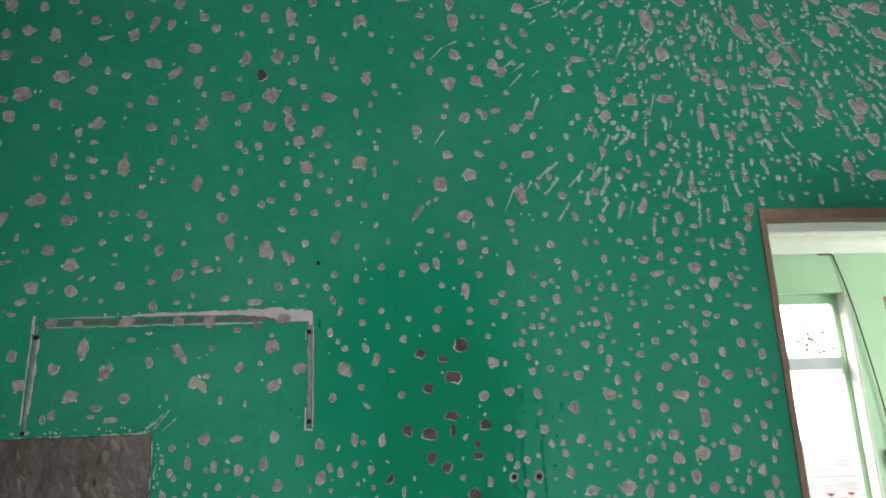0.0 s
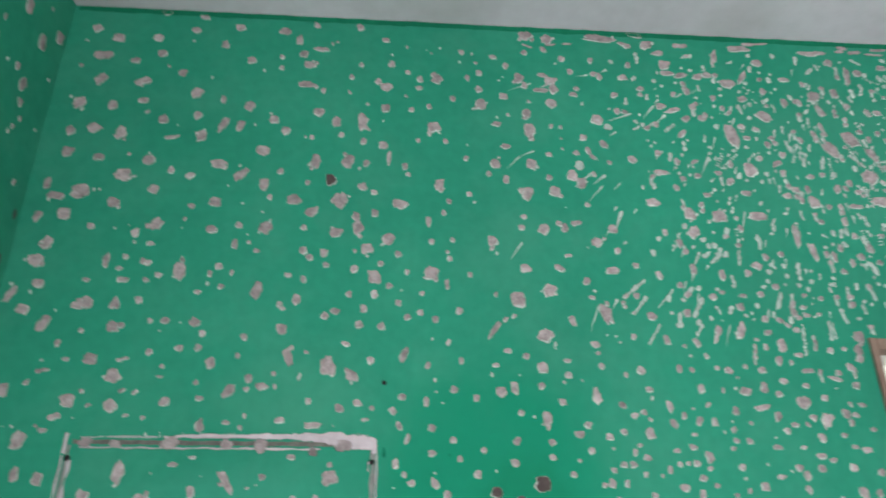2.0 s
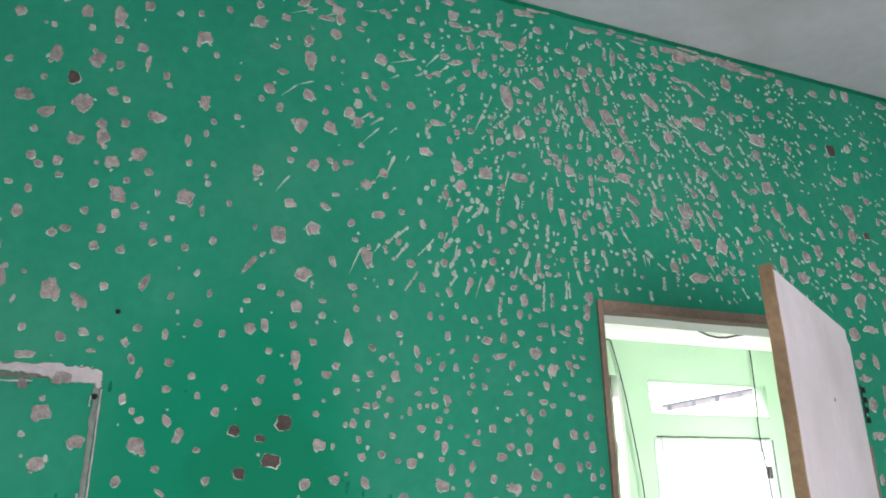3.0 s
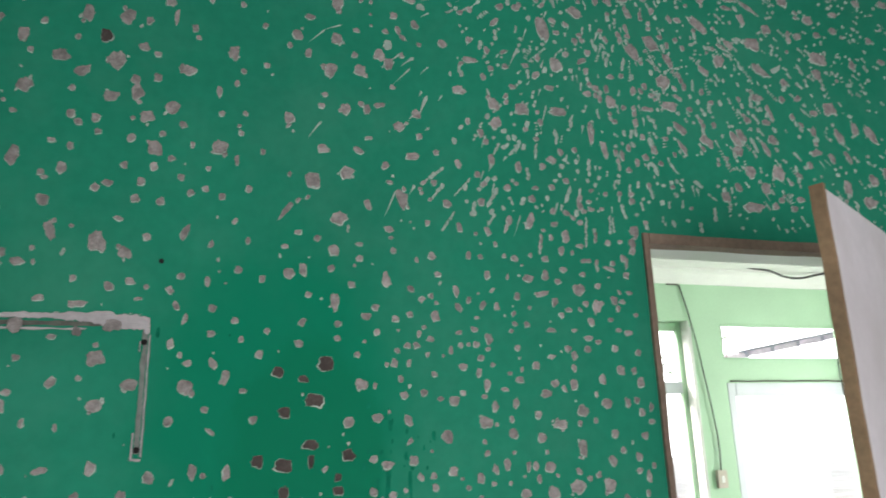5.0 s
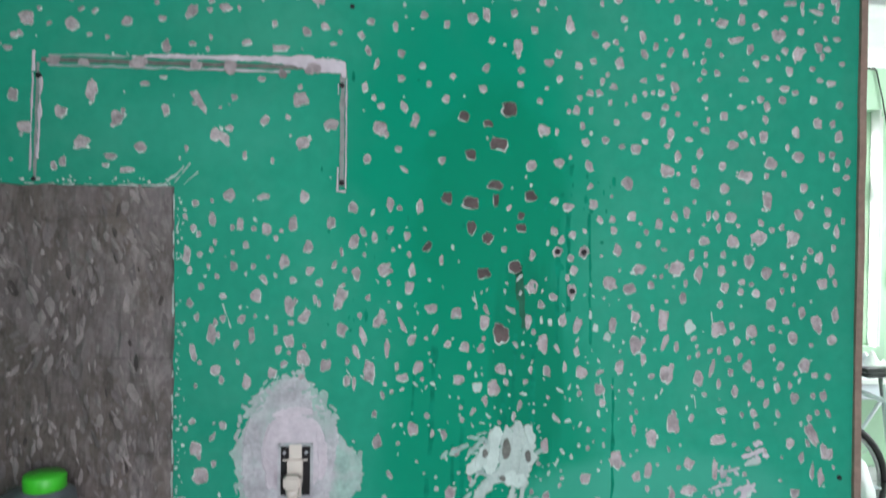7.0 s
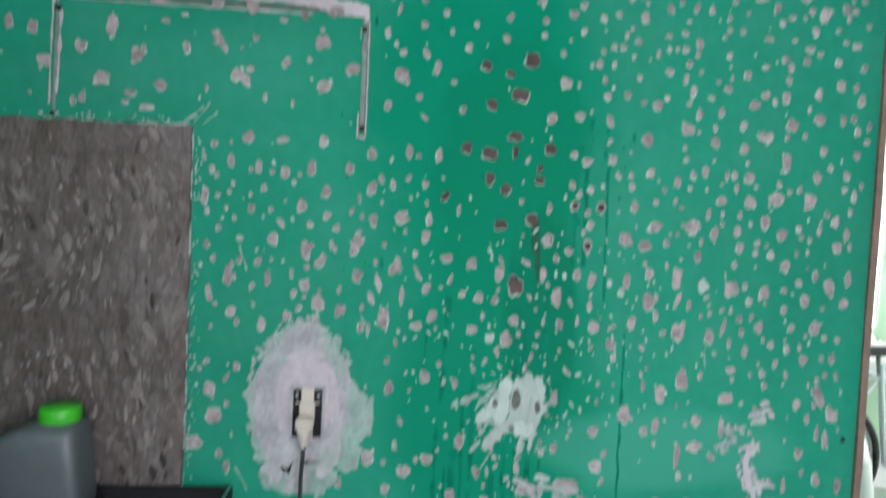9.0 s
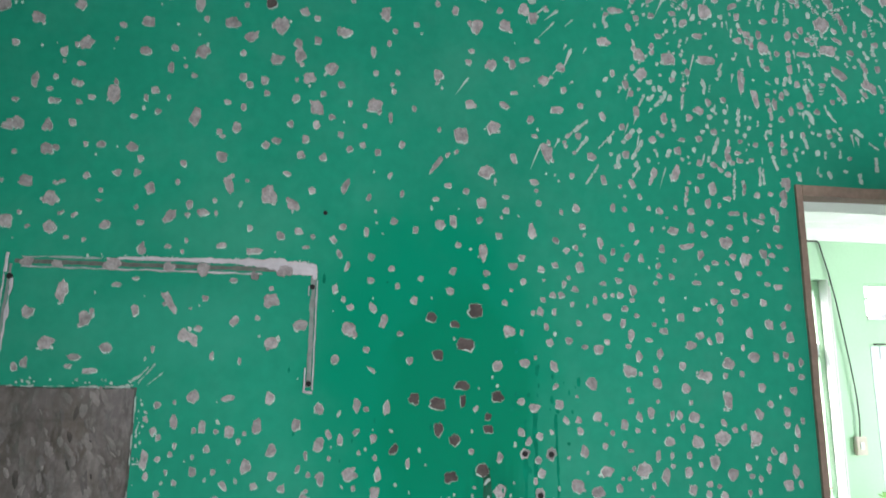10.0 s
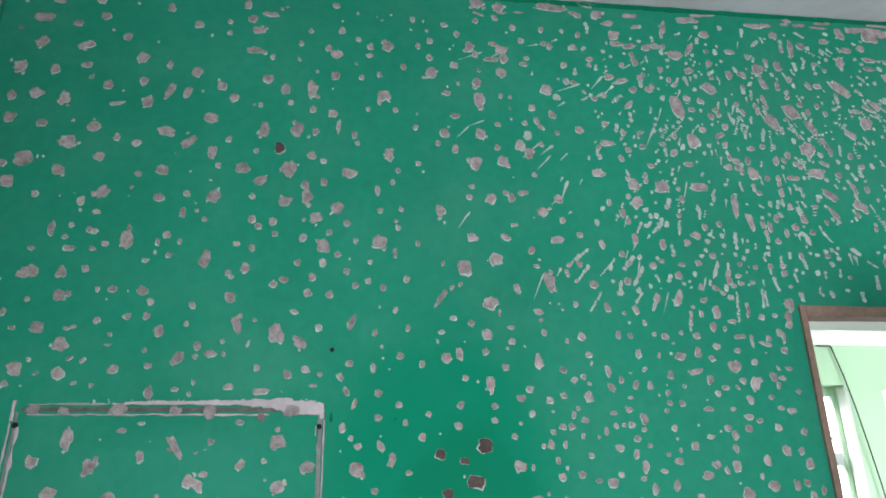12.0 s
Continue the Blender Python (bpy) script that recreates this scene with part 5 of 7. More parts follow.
chip(-0.332, 2.361, 23, 23)
chip(-0.290, 2.425, 18, 41, -45)
chip(-0.241, 2.406, 20, 26)
small_chip(-0.226, 2.376, 12, 14)
small_chip(-0.210, 2.436, 13, 15)
chip(-0.178, 2.372, 30, 23)
small_chip(-0.153, 2.412, 10, 14)
damp_chip(-0.106, 2.421, 23, 29)
chip(-0.084, 2.374, 28, 38)
small_chip(-0.041, 2.407, 19, 19)
small_chip(-0.017, 2.395, 13, 14)
chip(0.038, 2.369, 32, 22)
small_chip(-0.667, 2.317, 14, 30, -20)
chip(-0.636, 2.262, 18, 28)
chip(-0.618, 2.325, 25, 29)
small_chip(-0.562, 2.300, 15, 14)
small_chip(-0.476, 2.288, 15, 22)
small_chip(-0.444, 2.266, 15, 11)
chip(-0.439, 2.308, 26, 25)
small_chip(-0.332, 2.300, 22, 20)
small_chip(-0.283, 2.270, 13, 24)
small_chip(-0.280, 2.311, 14, 15)
small_chip(-0.240, 2.257, 12, 11)
chip(-0.228, 2.307, 26, 27)
small_chip(-0.153, 2.310, 13, 15)
small_chip(-0.150, 2.260, 14, 20)
chip(-0.140, 2.346, 30, 19, 35)
small_chip(-0.110, 2.257, 15, 18)
chip(-0.089, 2.302, 26, 20)
small_chip(-0.051, 2.339, 16, 21)
chip(-0.046, 2.314, 24, 32)
chip(-0.026, 2.268, 23, 24)
small_chip(-0.014, 2.347, 14, 19)
chip(0.015, 2.291, 23, 29, -40)
small_chip(0.036, 2.258, 14, 15)
chip(-0.679, 2.156, 14, 42, -25)
chip(-0.649, 2.226, 30, 25, 10)
small_chip(-0.635, 2.179, 23, 21)
small_chip(-0.549, 2.188, 13, 10)
small_chip(-0.520, 2.229, 14, 32)
small_chip(-0.493, 2.213, 12, 10)
small_chip(-0.487, 2.190, 14, 13)
small_chip(-0.485, 2.237, 10, 13)
small_chip(-0.478, 2.190, 14, 13)
small_chip(-0.451, 2.229, 12, 13)
small_chip(-0.446, 2.150, 14, 15)
small_chip(-0.442, 2.226, 14, 13)
small_chip(-0.440, 2.191, 13, 11)
small_chip(-0.418, 2.201, 14, 13)
chip(-0.381, 2.210, 22, 37)
small_chip(-0.341, 2.169, 13, 10)
small_chip(-0.323, 2.206, 9, 15)
small_chip(-0.308, 2.222, 15, 15)
small_chip(-0.299, 2.181, 13, 12)
small_chip(-0.282, 2.210, 8, 13)
chip(-0.231, 2.176, 21, 37, -10)
small_chip(-0.175, 2.208, 14, 10)
small_chip(-0.155, 2.159, 17, 24)
small_chip(-0.145, 2.200, 12, 15)
small_chip(-0.137, 2.246, 14, 15)
small_chip(-0.104, 2.231, 12, 14)
small_chip(-0.057, 2.172, 14, 14)
small_chip(-0.049, 2.224, 16, 17)
chip(-0.008, 2.208, 24, 29)
small_chip(-0.008, 2.173, 14, 17)
small_chip(0.002, 2.237, 12, 14)
small_chip(0.020, 2.191, 12, 14)
small_chip(0.039, 2.156, 12, 14)
chip(-0.651, 2.127, 24, 21)
chip(-0.609, 2.100, 21, 34, -25)
small_chip(-0.575, 2.064, 11, 15)
small_chip(-0.554, 2.139, 22, 23)
chip(-0.538, 2.143, 21, 26)
small_chip(-0.538, 2.089, 11, 10)
small_chip(-0.488, 2.142, 18, 26)
small_chip(-0.484, 2.097, 22, 22)
small_chip(-0.470, 2.100, 15, 12)
small_chip(-0.419, 2.110, 9, 12)
small_chip(-0.411, 2.051, 13, 14)
small_chip(-0.392, 2.111, 16, 15)
small_chip(-0.359, 2.059, 16, 13)
small_chip(-0.338, 2.109, 23, 16)
small_chip(-0.325, 2.061, 14, 13)
small_chip(-0.321, 2.088, 13, 14)
small_chip(-0.245, 2.083, 13, 15, 30)
small_chip(-0.186, 2.148, 12, 14)
small_chip(-0.180, 2.140, 12, 9)
small_chip(-0.178, 2.099, 22, 22)
small_chip(-0.129, 2.056, 9, 8)
small_chip(-0.100, 2.127, 15, 15)
small_chip(-0.081, 2.137, 17, 14)
small_chip(-0.057, 2.073, 17, 9, -20)
small_chip(-0.034, 2.111, 15, 17)
small_chip(-0.027, 2.143, 14, 17)
small_chip(0.008, 2.109, 14, 16)
chip(-0.652, 1.978, 22, 24)
small_chip(-0.597, 2.012, 11, 9)
small_chip(-0.586, 2.015, 14, 7)
small_chip(-0.555, 2.035, 13, 9)
chip(-0.537, 1.961, 27, 24)
small_chip(-0.516, 1.978, 9, 9)
chip(-0.512, 2.036, 23, 23)
small_chip(-0.500, 1.953, 10, 7, 30)
chip(-0.468, 2.005, 25, 29)
small_chip(-0.464, 1.953, 22, 22, -20)
small_chip(-0.461, 1.953, 20, 24, 30)
small_chip(-0.461, 2.035, 13, 8)
small_chip(-0.451, 2.038, 13, 7, 20)
small_chip(-0.447, 1.980, 13, 7, 30)
small_chip(-0.424, 1.977, 13, 9, 40)
small_chip(-0.386, 2.006, 13, 5)
small_chip(-0.384, 2.025, 9, 9)
small_chip(-0.370, 1.961, 20, 19)
small_chip(-0.320, 1.996, 9, 10)
small_chip(-0.311, 1.968, 13, 11)
small_chip(-0.299, 2.032, 17, 24)
small_chip(-0.261, 1.981, 18, 28, -30)
small_chip(-0.252, 2.047, 9, 12)
small_chip(-0.230, 1.986, 10, 12)
small_chip(-0.228, 2.005, 13, 17)
small_chip(-0.203, 1.991, 22, 15)
small_chip(-0.184, 2.015, 9, 10)
small_chip(-0.180, 1.991, 8, 12)
chip(-0.162, 2.047, 17, 32, 20)
small_chip(-0.138, 2.010, 6, 15, -15)
small_chip(-0.118, 1.966, 11, 13)
chip(-0.089, 2.031, 28, 36)
small_chip(-0.062, 1.954, 14, 21, 30)
chip(-0.042, 2.013, 26, 20, -25)
small_chip(-0.030, 1.964, 15, 14)
small_chip(-0.010, 2.043, 14, 15)
small_chip(0.034, 1.951, 12, 15, 30)
small_chip(-0.557, 1.931, 14, 11)
small_chip(-0.549, 1.934, 14, 12)
small_chip(-0.433, 1.936, 11, 7, 20)
small_chip(-0.403, 1.933, 9, 9)
small_chip(-0.228, 1.938, 7, 12)
small_chip(-0.166, 1.931, 18, 12)
small_chip(-0.015, 1.934, 13, 7)
# high over the damp patch
small_chip(0.166, 2.763, 12, 17)
small_chip(0.238, 2.753, 16, 14)
small_chip(0.310, 2.770, 14, 17)
chip(0.315, 2.819, 32, 27)
small_chip(0.355, 2.781, 12, 21, 25)
chip(0.365, 2.811, 27, 30)
small_chip(0.396, 2.757, 15, 18)
small_chip(0.463, 2.757, 13, 17)
chip(0.488, 2.821, 74, 21, -8)
small_chip(0.550, 2.805, 35, 14, -20)
small_chip(0.573, 2.769, 10, 33)
chip(0.574, 2.835, 37, 14, -8)
chip(0.600, 2.809, 31, 24, 20)
small_chip(0.072, 2.659, 14, 14)
small_chip(0.073, 2.682, 14, 17)
chip(0.111, 2.684, 25, 24)
small_chip(0.179, 2.692, 11, 19)
small_chip(0.204, 2.663, 15, 19)
small_chip(0.205, 2.707, 14, 17)
small_chip(0.266, 2.730, 14, 17)
chip(0.295, 2.698, 22, 28)
small_chip(0.307, 2.678, 14, 19)
small_chip(0.343, 2.667, 37, 13, 5)
small_chip(0.348, 2.709, 17, 14)
chip(0.367, 2.695, 29, 20)
chip(0.372, 2.672, 22, 28)
small_chip(0.414, 2.722, 14, 17, 30)
small_chip(0.417, 2.660, 17, 14)
small_chip(0.425, 2.676, 12, 12)
small_chip(0.467, 2.718, 14, 17)
small_chip(0.480, 2.711, 13, 20)
small_chip(0.510, 2.663, 16, 16)
small_chip(0.534, 2.712, 20, 17)
small_chip(0.550, 2.748, 12, 18)
small_chip(0.572, 2.683, 17, 14)
small_chip(0.056, 2.601, 11, 14)
small_chip(0.094, 2.611, 11, 16)
chip(0.105, 2.558, 27, 29)
small_chip(0.146, 2.634, 12, 16)
chip(0.207, 2.623, 23, 32)
small_chip(0.241, 2.573, 21, 14)
small_chip(0.259, 2.646, 21, 16)
chip(0.309, 2.604, 20, 27)
chip(0.314, 2.559, 25, 41)
small_chip(0.361, 2.573, 10, 14)
chip(0.364, 2.633, 23, 24)
chip(0.465, 2.595, 30, 27)
filler_spot(0.488, 2.577, 17, 16)
small_chip(0.513, 2.620, 13, 19)
small_chip(0.529, 2.618, 14, 14)
small_chip(0.535, 2.648, 9, 20)
small_chip(0.597, 2.588, 12, 16)
small_chip(0.614, 2.638, 24, 17)
small_chip(0.072, 2.523, 10, 13)
small_chip(0.130, 2.524, 11, 15)
small_chip(0.173, 2.484, 11, 13)
small_chip(0.236, 2.473, 22, 23)
small_chip(0.259, 2.517, 22, 13)
chip(0.313, 2.475, 23, 28)
small_chip(0.352, 2.501, 14, 12)
small_chip(0.412, 2.507, 14, 13)
filler_spot(0.417, 2.476, 20, 23)
small_chip(0.430, 2.547, 16, 16)
filler_spot(0.443, 2.506, 16, 36, 30)
small_chip(0.446, 2.456, 11, 15)
small_chip(0.474, 2.532, 16, 23, 30)
small_chip(0.483, 2.486, 10, 12)
small_chip(0.533, 2.496, 19, 21)
small_chip(0.592, 2.514, 14, 16)
chip(0.593, 2.466, 35, 15, 5)
small_chip(0.052, 2.440, 10, 12)
chip(0.117, 2.416, 19, 30)
small_chip(0.126, 2.353, 11, 14)
small_chip(0.137, 2.380, 11, 14)
small_chip(0.179, 2.398, 13, 13)
small_chip(0.221, 2.448, 11, 15)
small_chip(0.258, 2.436, 14, 24)
small_chip(0.291, 2.350, 13, 12)
chip(0.301, 2.404, 24, 32, -25)
small_chip(0.349, 2.444, 15, 15)
chip(0.360, 2.411, 23, 27)
chip(0.399, 2.450, 23, 30)
chip(0.417, 2.434, 22, 25)
small_chip(0.426, 2.382, 15, 12, -20)
chip(0.566, 2.393, 30, 20)
small_chip(0.574, 2.432, 11, 15)
small_chip(0.095, 2.332, 11, 26)
small_chip(0.102, 2.288, 12, 14)
small_chip(0.138, 2.252, 10, 13)
small_chip(0.144, 2.292, 11, 13)
chip(0.225, 2.293, 22, 25)
small_chip(0.285, 2.325, 14, 14)
chip(0.332, 2.323, 20, 26)
small_chip(0.363, 2.337, 13, 13)
small_chip(0.374, 2.327, 15, 25)
small_chip(0.377, 2.266, 15, 10)
small_chip(0.399, 2.339, 24, 12, 15)
chip(0.439, 2.297, 23, 23)
small_chip(0.474, 2.328, 20, 19)
small_chip(0.480, 2.279, 13, 15)
small_chip(0.553, 2.277, 11, 17)
small_chip(0.611, 2.301, 15, 19)
small_chip(0.054, 2.221, 10, 13)
small_chip(0.084, 2.177, 10, 11)
chip(0.101, 2.220, 28, 29)
small_chip(0.133, 2.197, 8, 22)
small_chip(0.178, 2.219, 9, 14)
chip(0.272, 2.169, 29, 37)
small_chip(0.289, 2.235, 22, 21)
chip(0.335, 2.190, 27, 28)
small_chip(0.358, 2.238, 23, 14, -25)
small_chip(0.410, 2.211, 13, 18)
small_chip(0.419, 2.177, 13, 9)
small_chip(0.465, 2.235, 30, 16)
small_chip(0.480, 2.164, 8, 18, 20)
filler_spot(0.506, 2.198, 10, 61, -50)
small_chip(0.508, 2.183, 13, 16)
filler_spot(0.512, 2.162, 9, 48, -40)
small_chip(0.514, 2.248, 14, 12)
small_chip(0.560, 2.228, 13, 21, 20)
filler_spot(0.567, 2.179, 6, 52, -42)
small_chip(0.573, 2.179, 10, 15)
small_chip(0.600, 2.208, 14, 16)
small_chip(0.052, 2.055, 13, 32, -20)
small_chip(0.056, 2.128, 12, 15)
small_chip(0.081, 2.138, 13, 13)
small_chip(0.110, 2.125, 12, 16)
small_chip(0.135, 2.080, 8, 15, -20)
small_chip(0.156, 2.143, 13, 15)
small_chip(0.223, 2.107, 12, 41, -35)
small_chip(0.245, 2.128, 8, 13, -30)
small_chip(0.247, 2.066, 15, 10)
small_chip(0.262, 2.135, 8, 13, -30)
small_chip(0.282, 2.057, 13, 12)
chip(0.321, 2.097, 31, 27)
filler_spot(0.339, 2.078, 8, 14)
small_chip(0.376, 2.128, 14, 22, 30)
small_chip(0.417, 2.082, 19, 13)
chip(0.443, 2.145, 23, 41, 15)
small_chip(0.493, 2.099, 10, 15)
small_chip(0.534, 2.141, 19, 18)
filler_spot(0.536, 2.105, 7, 50, -35)
small_chip(0.558, 2.094, 13, 20, 15)
small_chip(0.585, 2.124, 11, 11)
small_chip(0.606, 2.149, 15, 18)
small_chip(0.617, 2.089, 13, 22, 30)
small_chip(0.096, 2.035, 9, 15, -30)
small_chip(0.159, 2.045, 9, 14)
small_chip(0.224, 2.038, 14, 10)
small_chip(0.312, 2.035, 20, 23)
small_chip(0.360, 2.021, 14, 14)
small_chip(0.360, 2.049, 15, 9)
small_chip(0.425, 2.040, 14, 12)
small_chip(0.470, 2.024, 8, 12)
small_chip(0.500, 2.033, 17, 18)
small_chip(0.575, 2.038, 12, 18)
# scraped corner above the door
small_chip(0.625, 2.786, 32, 15)
chip(0.636, 2.754, 27, 26)
chip(0.758, 2.780, 15, 45, -15)
chip(0.822, 2.810, 52, 19)
chip(0.859, 2.771, 25, 22)
filler_spot(0.985, 2.755, 26, 12, 40)
chip(0.995, 2.806, 59, 13)
small_chip(1.036, 2.781, 21, 22)
small_chip(1.050, 2.752, 11, 37)
small_chip(1.101, 2.755, 21, 21)
small_chip(1.164, 2.773, 27, 16)
chip(1.211, 2.797, 19, 35, 20)
chip(1.218, 2.751, 33, 16)
small_chip(1.257, 2.758, 22, 19)
chip(1.289, 2.794, 41, 35)
chip(1.441, 2.751, 34, 41)
chip(1.443, 2.816, 77, 25, -15)
chip(1.522, 2.807, 48, 21)
chip(1.645, 2.800, 25, 22)
chip(1.684, 2.780, 26, 22)
chip(1.775, 2.792, 30, 23)
chip(1.858, 2.805, 27, 31)
chip(1.906, 2.812, 32, 35)
chip(2.056, 2.809, 40, 21)
chip(0.641, 2.730, 37, 15)
small_chip(0.671, 2.725, 31, 15, 15)
small_chip(0.675, 2.696, 12, 26)
small_chip(0.680, 2.681, 15, 20)
small_chip(0.712, 2.724, 25, 17, 20)
small_chip(0.734, 2.729, 25, 15)
small_chip(0.739, 2.666, 13, 20)
small_chip(0.751, 2.722, 15, 30, -20)
chip(0.780, 2.708, 38, 26)
small_chip(0.808, 2.667, 23, 17)
chip(0.817, 2.727, 13, 45, -30)
small_chip(0.860, 2.690, 15, 20)
small_chip(0.880, 2.723, 11, 17)
small_chip(0.905, 2.661, 15, 26)
small_chip(0.916, 2.726, 26, 15)
small_chip(0.927, 2.671, 13, 29, 30)
small_chip(0.940, 2.663, 13, 23, 25)
chip(0.979, 2.682, 29, 29)
small_chip(1.003, 2.700, 12, 24)
chip(1.031, 2.693, 18, 30)
small_chip(1.052, 2.658, 15, 20)
chip(1.074, 2.745, 15, 52)
small_chip(1.075, 2.696, 10, 24)
small_chip(1.124, 2.692, 11, 36)
chip(1.194, 2.713, 21, 34)
small_chip(1.265, 2.701, 32, 13, -10)
chip(1.272, 2.726, 41, 13, -5)
chip(1.306, 2.675, 18, 32, 30)
chip(1.330, 2.712, 71, 12, -30)
chip(1.377, 2.657, 26, 29)
small_chip(1.472, 2.651, 22, 20)
chip(1.512, 2.704, 31, 28)
small_chip(1.534, 2.664, 24, 17)
small_chip(1.589, 2.685, 24, 20)
chip(1.599, 2.733, 29, 18)
small_chip(1.702, 2.672, 20, 21)
chip(2.047, 2.675, 24, 24)
small_chip(0.640, 2.628, 36, 14, 10)
small_chip(0.653, 2.566, 27, 13, 40)
small_chip(0.668, 2.607, 23, 17, 30)
small_chip(0.687, 2.631, 15, 32)
small_chip(0.705, 2.610, 17, 19)
small_chip(0.713, 2.618, 14, 14)
small_chip(0.756, 2.639, 13, 16)
chip(0.766, 2.565, 27, 64, 10)
small_chip(0.791, 2.592, 15, 15)
small_chip(0.797, 2.639, 11, 23, 15)
small_chip(0.800, 2.562, 17, 12)
small_chip(0.824, 2.586, 17, 14, -30)
chip(0.850, 2.622, 42, 26, -25)
small_chip(0.860, 2.558, 13, 28, 30)
small_chip(0.911, 2.576, 14, 30)
small_chip(0.922, 2.562, 13, 22, 30)
small_chip(0.933, 2.624, 11, 23)
filler_spot(0.951, 2.609, 10, 28)
small_chip(0.978, 2.600, 13, 23, 20)
small_chip(0.981, 2.580, 15, 14)
chip(0.986, 2.643, 15, 35, 20)
small_chip(1.020, 2.637, 12, 24)
chip(1.041, 2.569, 33, 48, 35)
small_chip(1.067, 2.590, 15, 15)
small_chip(1.084, 2.571, 13, 20)
small_chip(1.099, 2.642, 13, 24, 20)
small_chip(1.109, 2.588, 12, 17)
small_chip(1.121, 2.643, 21, 15)
small_chip(1.126, 2.569, 13, 15)
small_chip(1.164, 2.615, 14, 29)
chip(1.177, 2.639, 71, 24, -40)
small_chip(1.237, 2.588, 32, 12, -20)
chip(1.258, 2.597, 20, 32, 35)
chip(1.328, 2.609, 45, 35)
small_chip(1.442, 2.645, 15, 33)
chip(1.511, 2.550, 29, 29)
chip(1.524, 2.595, 53, 37)
chip(1.630, 2.590, 19, 30)
small_chip(1.731, 2.614, 25, 18)
damp_chip(1.797, 2.614, 39, 35)
chip(1.869, 2.631, 22, 26)
small_chip(1.932, 2.609, 31, 15)
small_chip(0.632, 2.494, 14, 18)
small_chip(0.640, 2.452, 14, 15)
small_chip(0.671, 2.496, 19, 10, 35)
small_chip(0.673, 2.461, 17, 14)
small_chip(0.720, 2.470, 17, 13)
small_chip(0.750, 2.493, 12, 21)
small_chip(0.766, 2.465, 10, 18, -20)
chip(0.794, 2.481, 33, 37)
small_chip(0.819, 2.511, 17, 15)
small_chip(0.845, 2.547, 15, 20)
small_chip(0.857, 2.499, 24, 14, 35)
small_chip(0.866, 2.475, 12, 19)
small_chip(0.874, 2.522, 15, 19)
small_chip(0.892, 2.545, 11, 30, 25)
small_chip(0.926, 2.469, 20, 13)
small_chip(0.954, 2.475, 13, 14)
small_chip(0.981, 2.476, 10, 16)
chip(0.990, 2.540, 28, 53, 35)
small_chip(1.011, 2.456, 15, 17)
small_chip(1.033, 2.493, 10, 16)
chip(1.063, 2.473, 38, 40)
chip(1.082, 2.530, 18, 42, 35)
small_chip(1.108, 2.490, 12, 30, 20)
small_chip(1.117, 2.468, 13, 19)
small_chip(1.163, 2.460, 13, 19)
chip(1.177, 2.516, 33, 19, -35)
chip(1.223, 2.548, 31, 34)
chip(1.317, 2.462, 34, 21)
chip(1.339, 2.539, 59, 22, -30)
filler_spot(1.387, 2.548, 36, 13, 30)
small_chip(1.391, 2.467, 17, 19)
chip(1.405, 2.513, 25, 22)
small_chip(1.439, 2.475, 25, 16, 40)
chip(1.531, 2.457, 37, 38)
chip(1.805, 2.520, 42, 21, -25)
chip(1.885, 2.542, 22, 39)
chip(1.904, 2.473, 26, 21)
chip(2.015, 2.454, 32, 36)
damp_chip(2.077, 2.537, 26, 38)
small_chip(0.622, 2.430, 12, 18, 20)
chip(0.643, 2.369, 23, 29)
filler_spot(0.671, 2.384, 14, 27)
small_chip(0.687, 2.415, 16, 13)
chip(0.706, 2.365, 32, 30, 20)
small_chip(0.744, 2.450, 22, 15, 35)
small_chip(0.773, 2.423, 24, 13)
chip(0.790, 2.368, 47, 20)
small_chip(0.864, 2.420, 22, 15)
small_chip(0.869, 2.449, 13, 26, 15)
small_chip(0.886, 2.435, 17, 18)
small_chip(0.913, 2.437, 14, 21)
chip(0.921, 2.406, 27, 31)
small_chip(0.926, 2.360, 14, 13)
small_chip(0.952, 2.396, 14, 13)
small_chip(0.978, 2.390, 13, 26)
small_chip(0.979, 2.362, 13, 23)
small_chip(0.981, 2.440, 14, 24)
small_chip(1.013, 2.399, 36, 13, -5)
small_chip(1.026, 2.364, 13, 26, 15)
small_chip(1.027, 2.435, 17, 13)
chip(1.070, 2.413, 41, 24)
chip(1.092, 2.360, 44, 18, -35)
small_chip(1.096, 2.438, 25, 11, -30)
small_chip(1.124, 2.411, 18, 14)
small_chip(1.147, 2.390, 13, 27, 35)
small_chip(1.150, 2.433, 11, 16)
small_chip(1.185, 2.435, 18, 13)
small_chip(1.185, 2.378, 12, 19)
chip(1.257, 2.359, 19, 37, 30)
small_chip(1.267, 2.445, 13, 36, 20)
small_chip(1.281, 2.401, 20, 20)
small_chip(1.334, 2.401, 24, 17)
chip(1.344, 2.356, 26, 26)
chip(1.347, 2.427, 14, 42, 20)
small_chip(1.418, 2.415, 14, 36, 25)
small_chip(1.470, 2.390, 17, 25)
small_chip(1.480, 2.441, 25, 16)
chip(1.545, 2.385, 22, 40, 25)
chip(1.600, 2.410, 23, 39)
chip(1.648, 2.400, 26, 57, 35)
small_chip(1.758, 2.383, 24, 16)
small_chip(1.774, 2.359, 16, 29)
chip(1.816, 2.357, 27, 42)
chip(1.824, 2.426, 34, 54, 35)
damp_chip(1.873, 2.364, 23, 25)
small_chip(1.933, 2.415, 17, 24)
chip(1.958, 2.384, 22, 24)
small_chip(0.621, 2.282, 14, 14)
filler_spot(0.644, 2.269, 9, 28, -30)
chip(0.645, 2.326, 23, 31, -20)
small_chip(0.672, 2.296, 10, 14)
small_chip(0.685, 2.297, 11, 15)
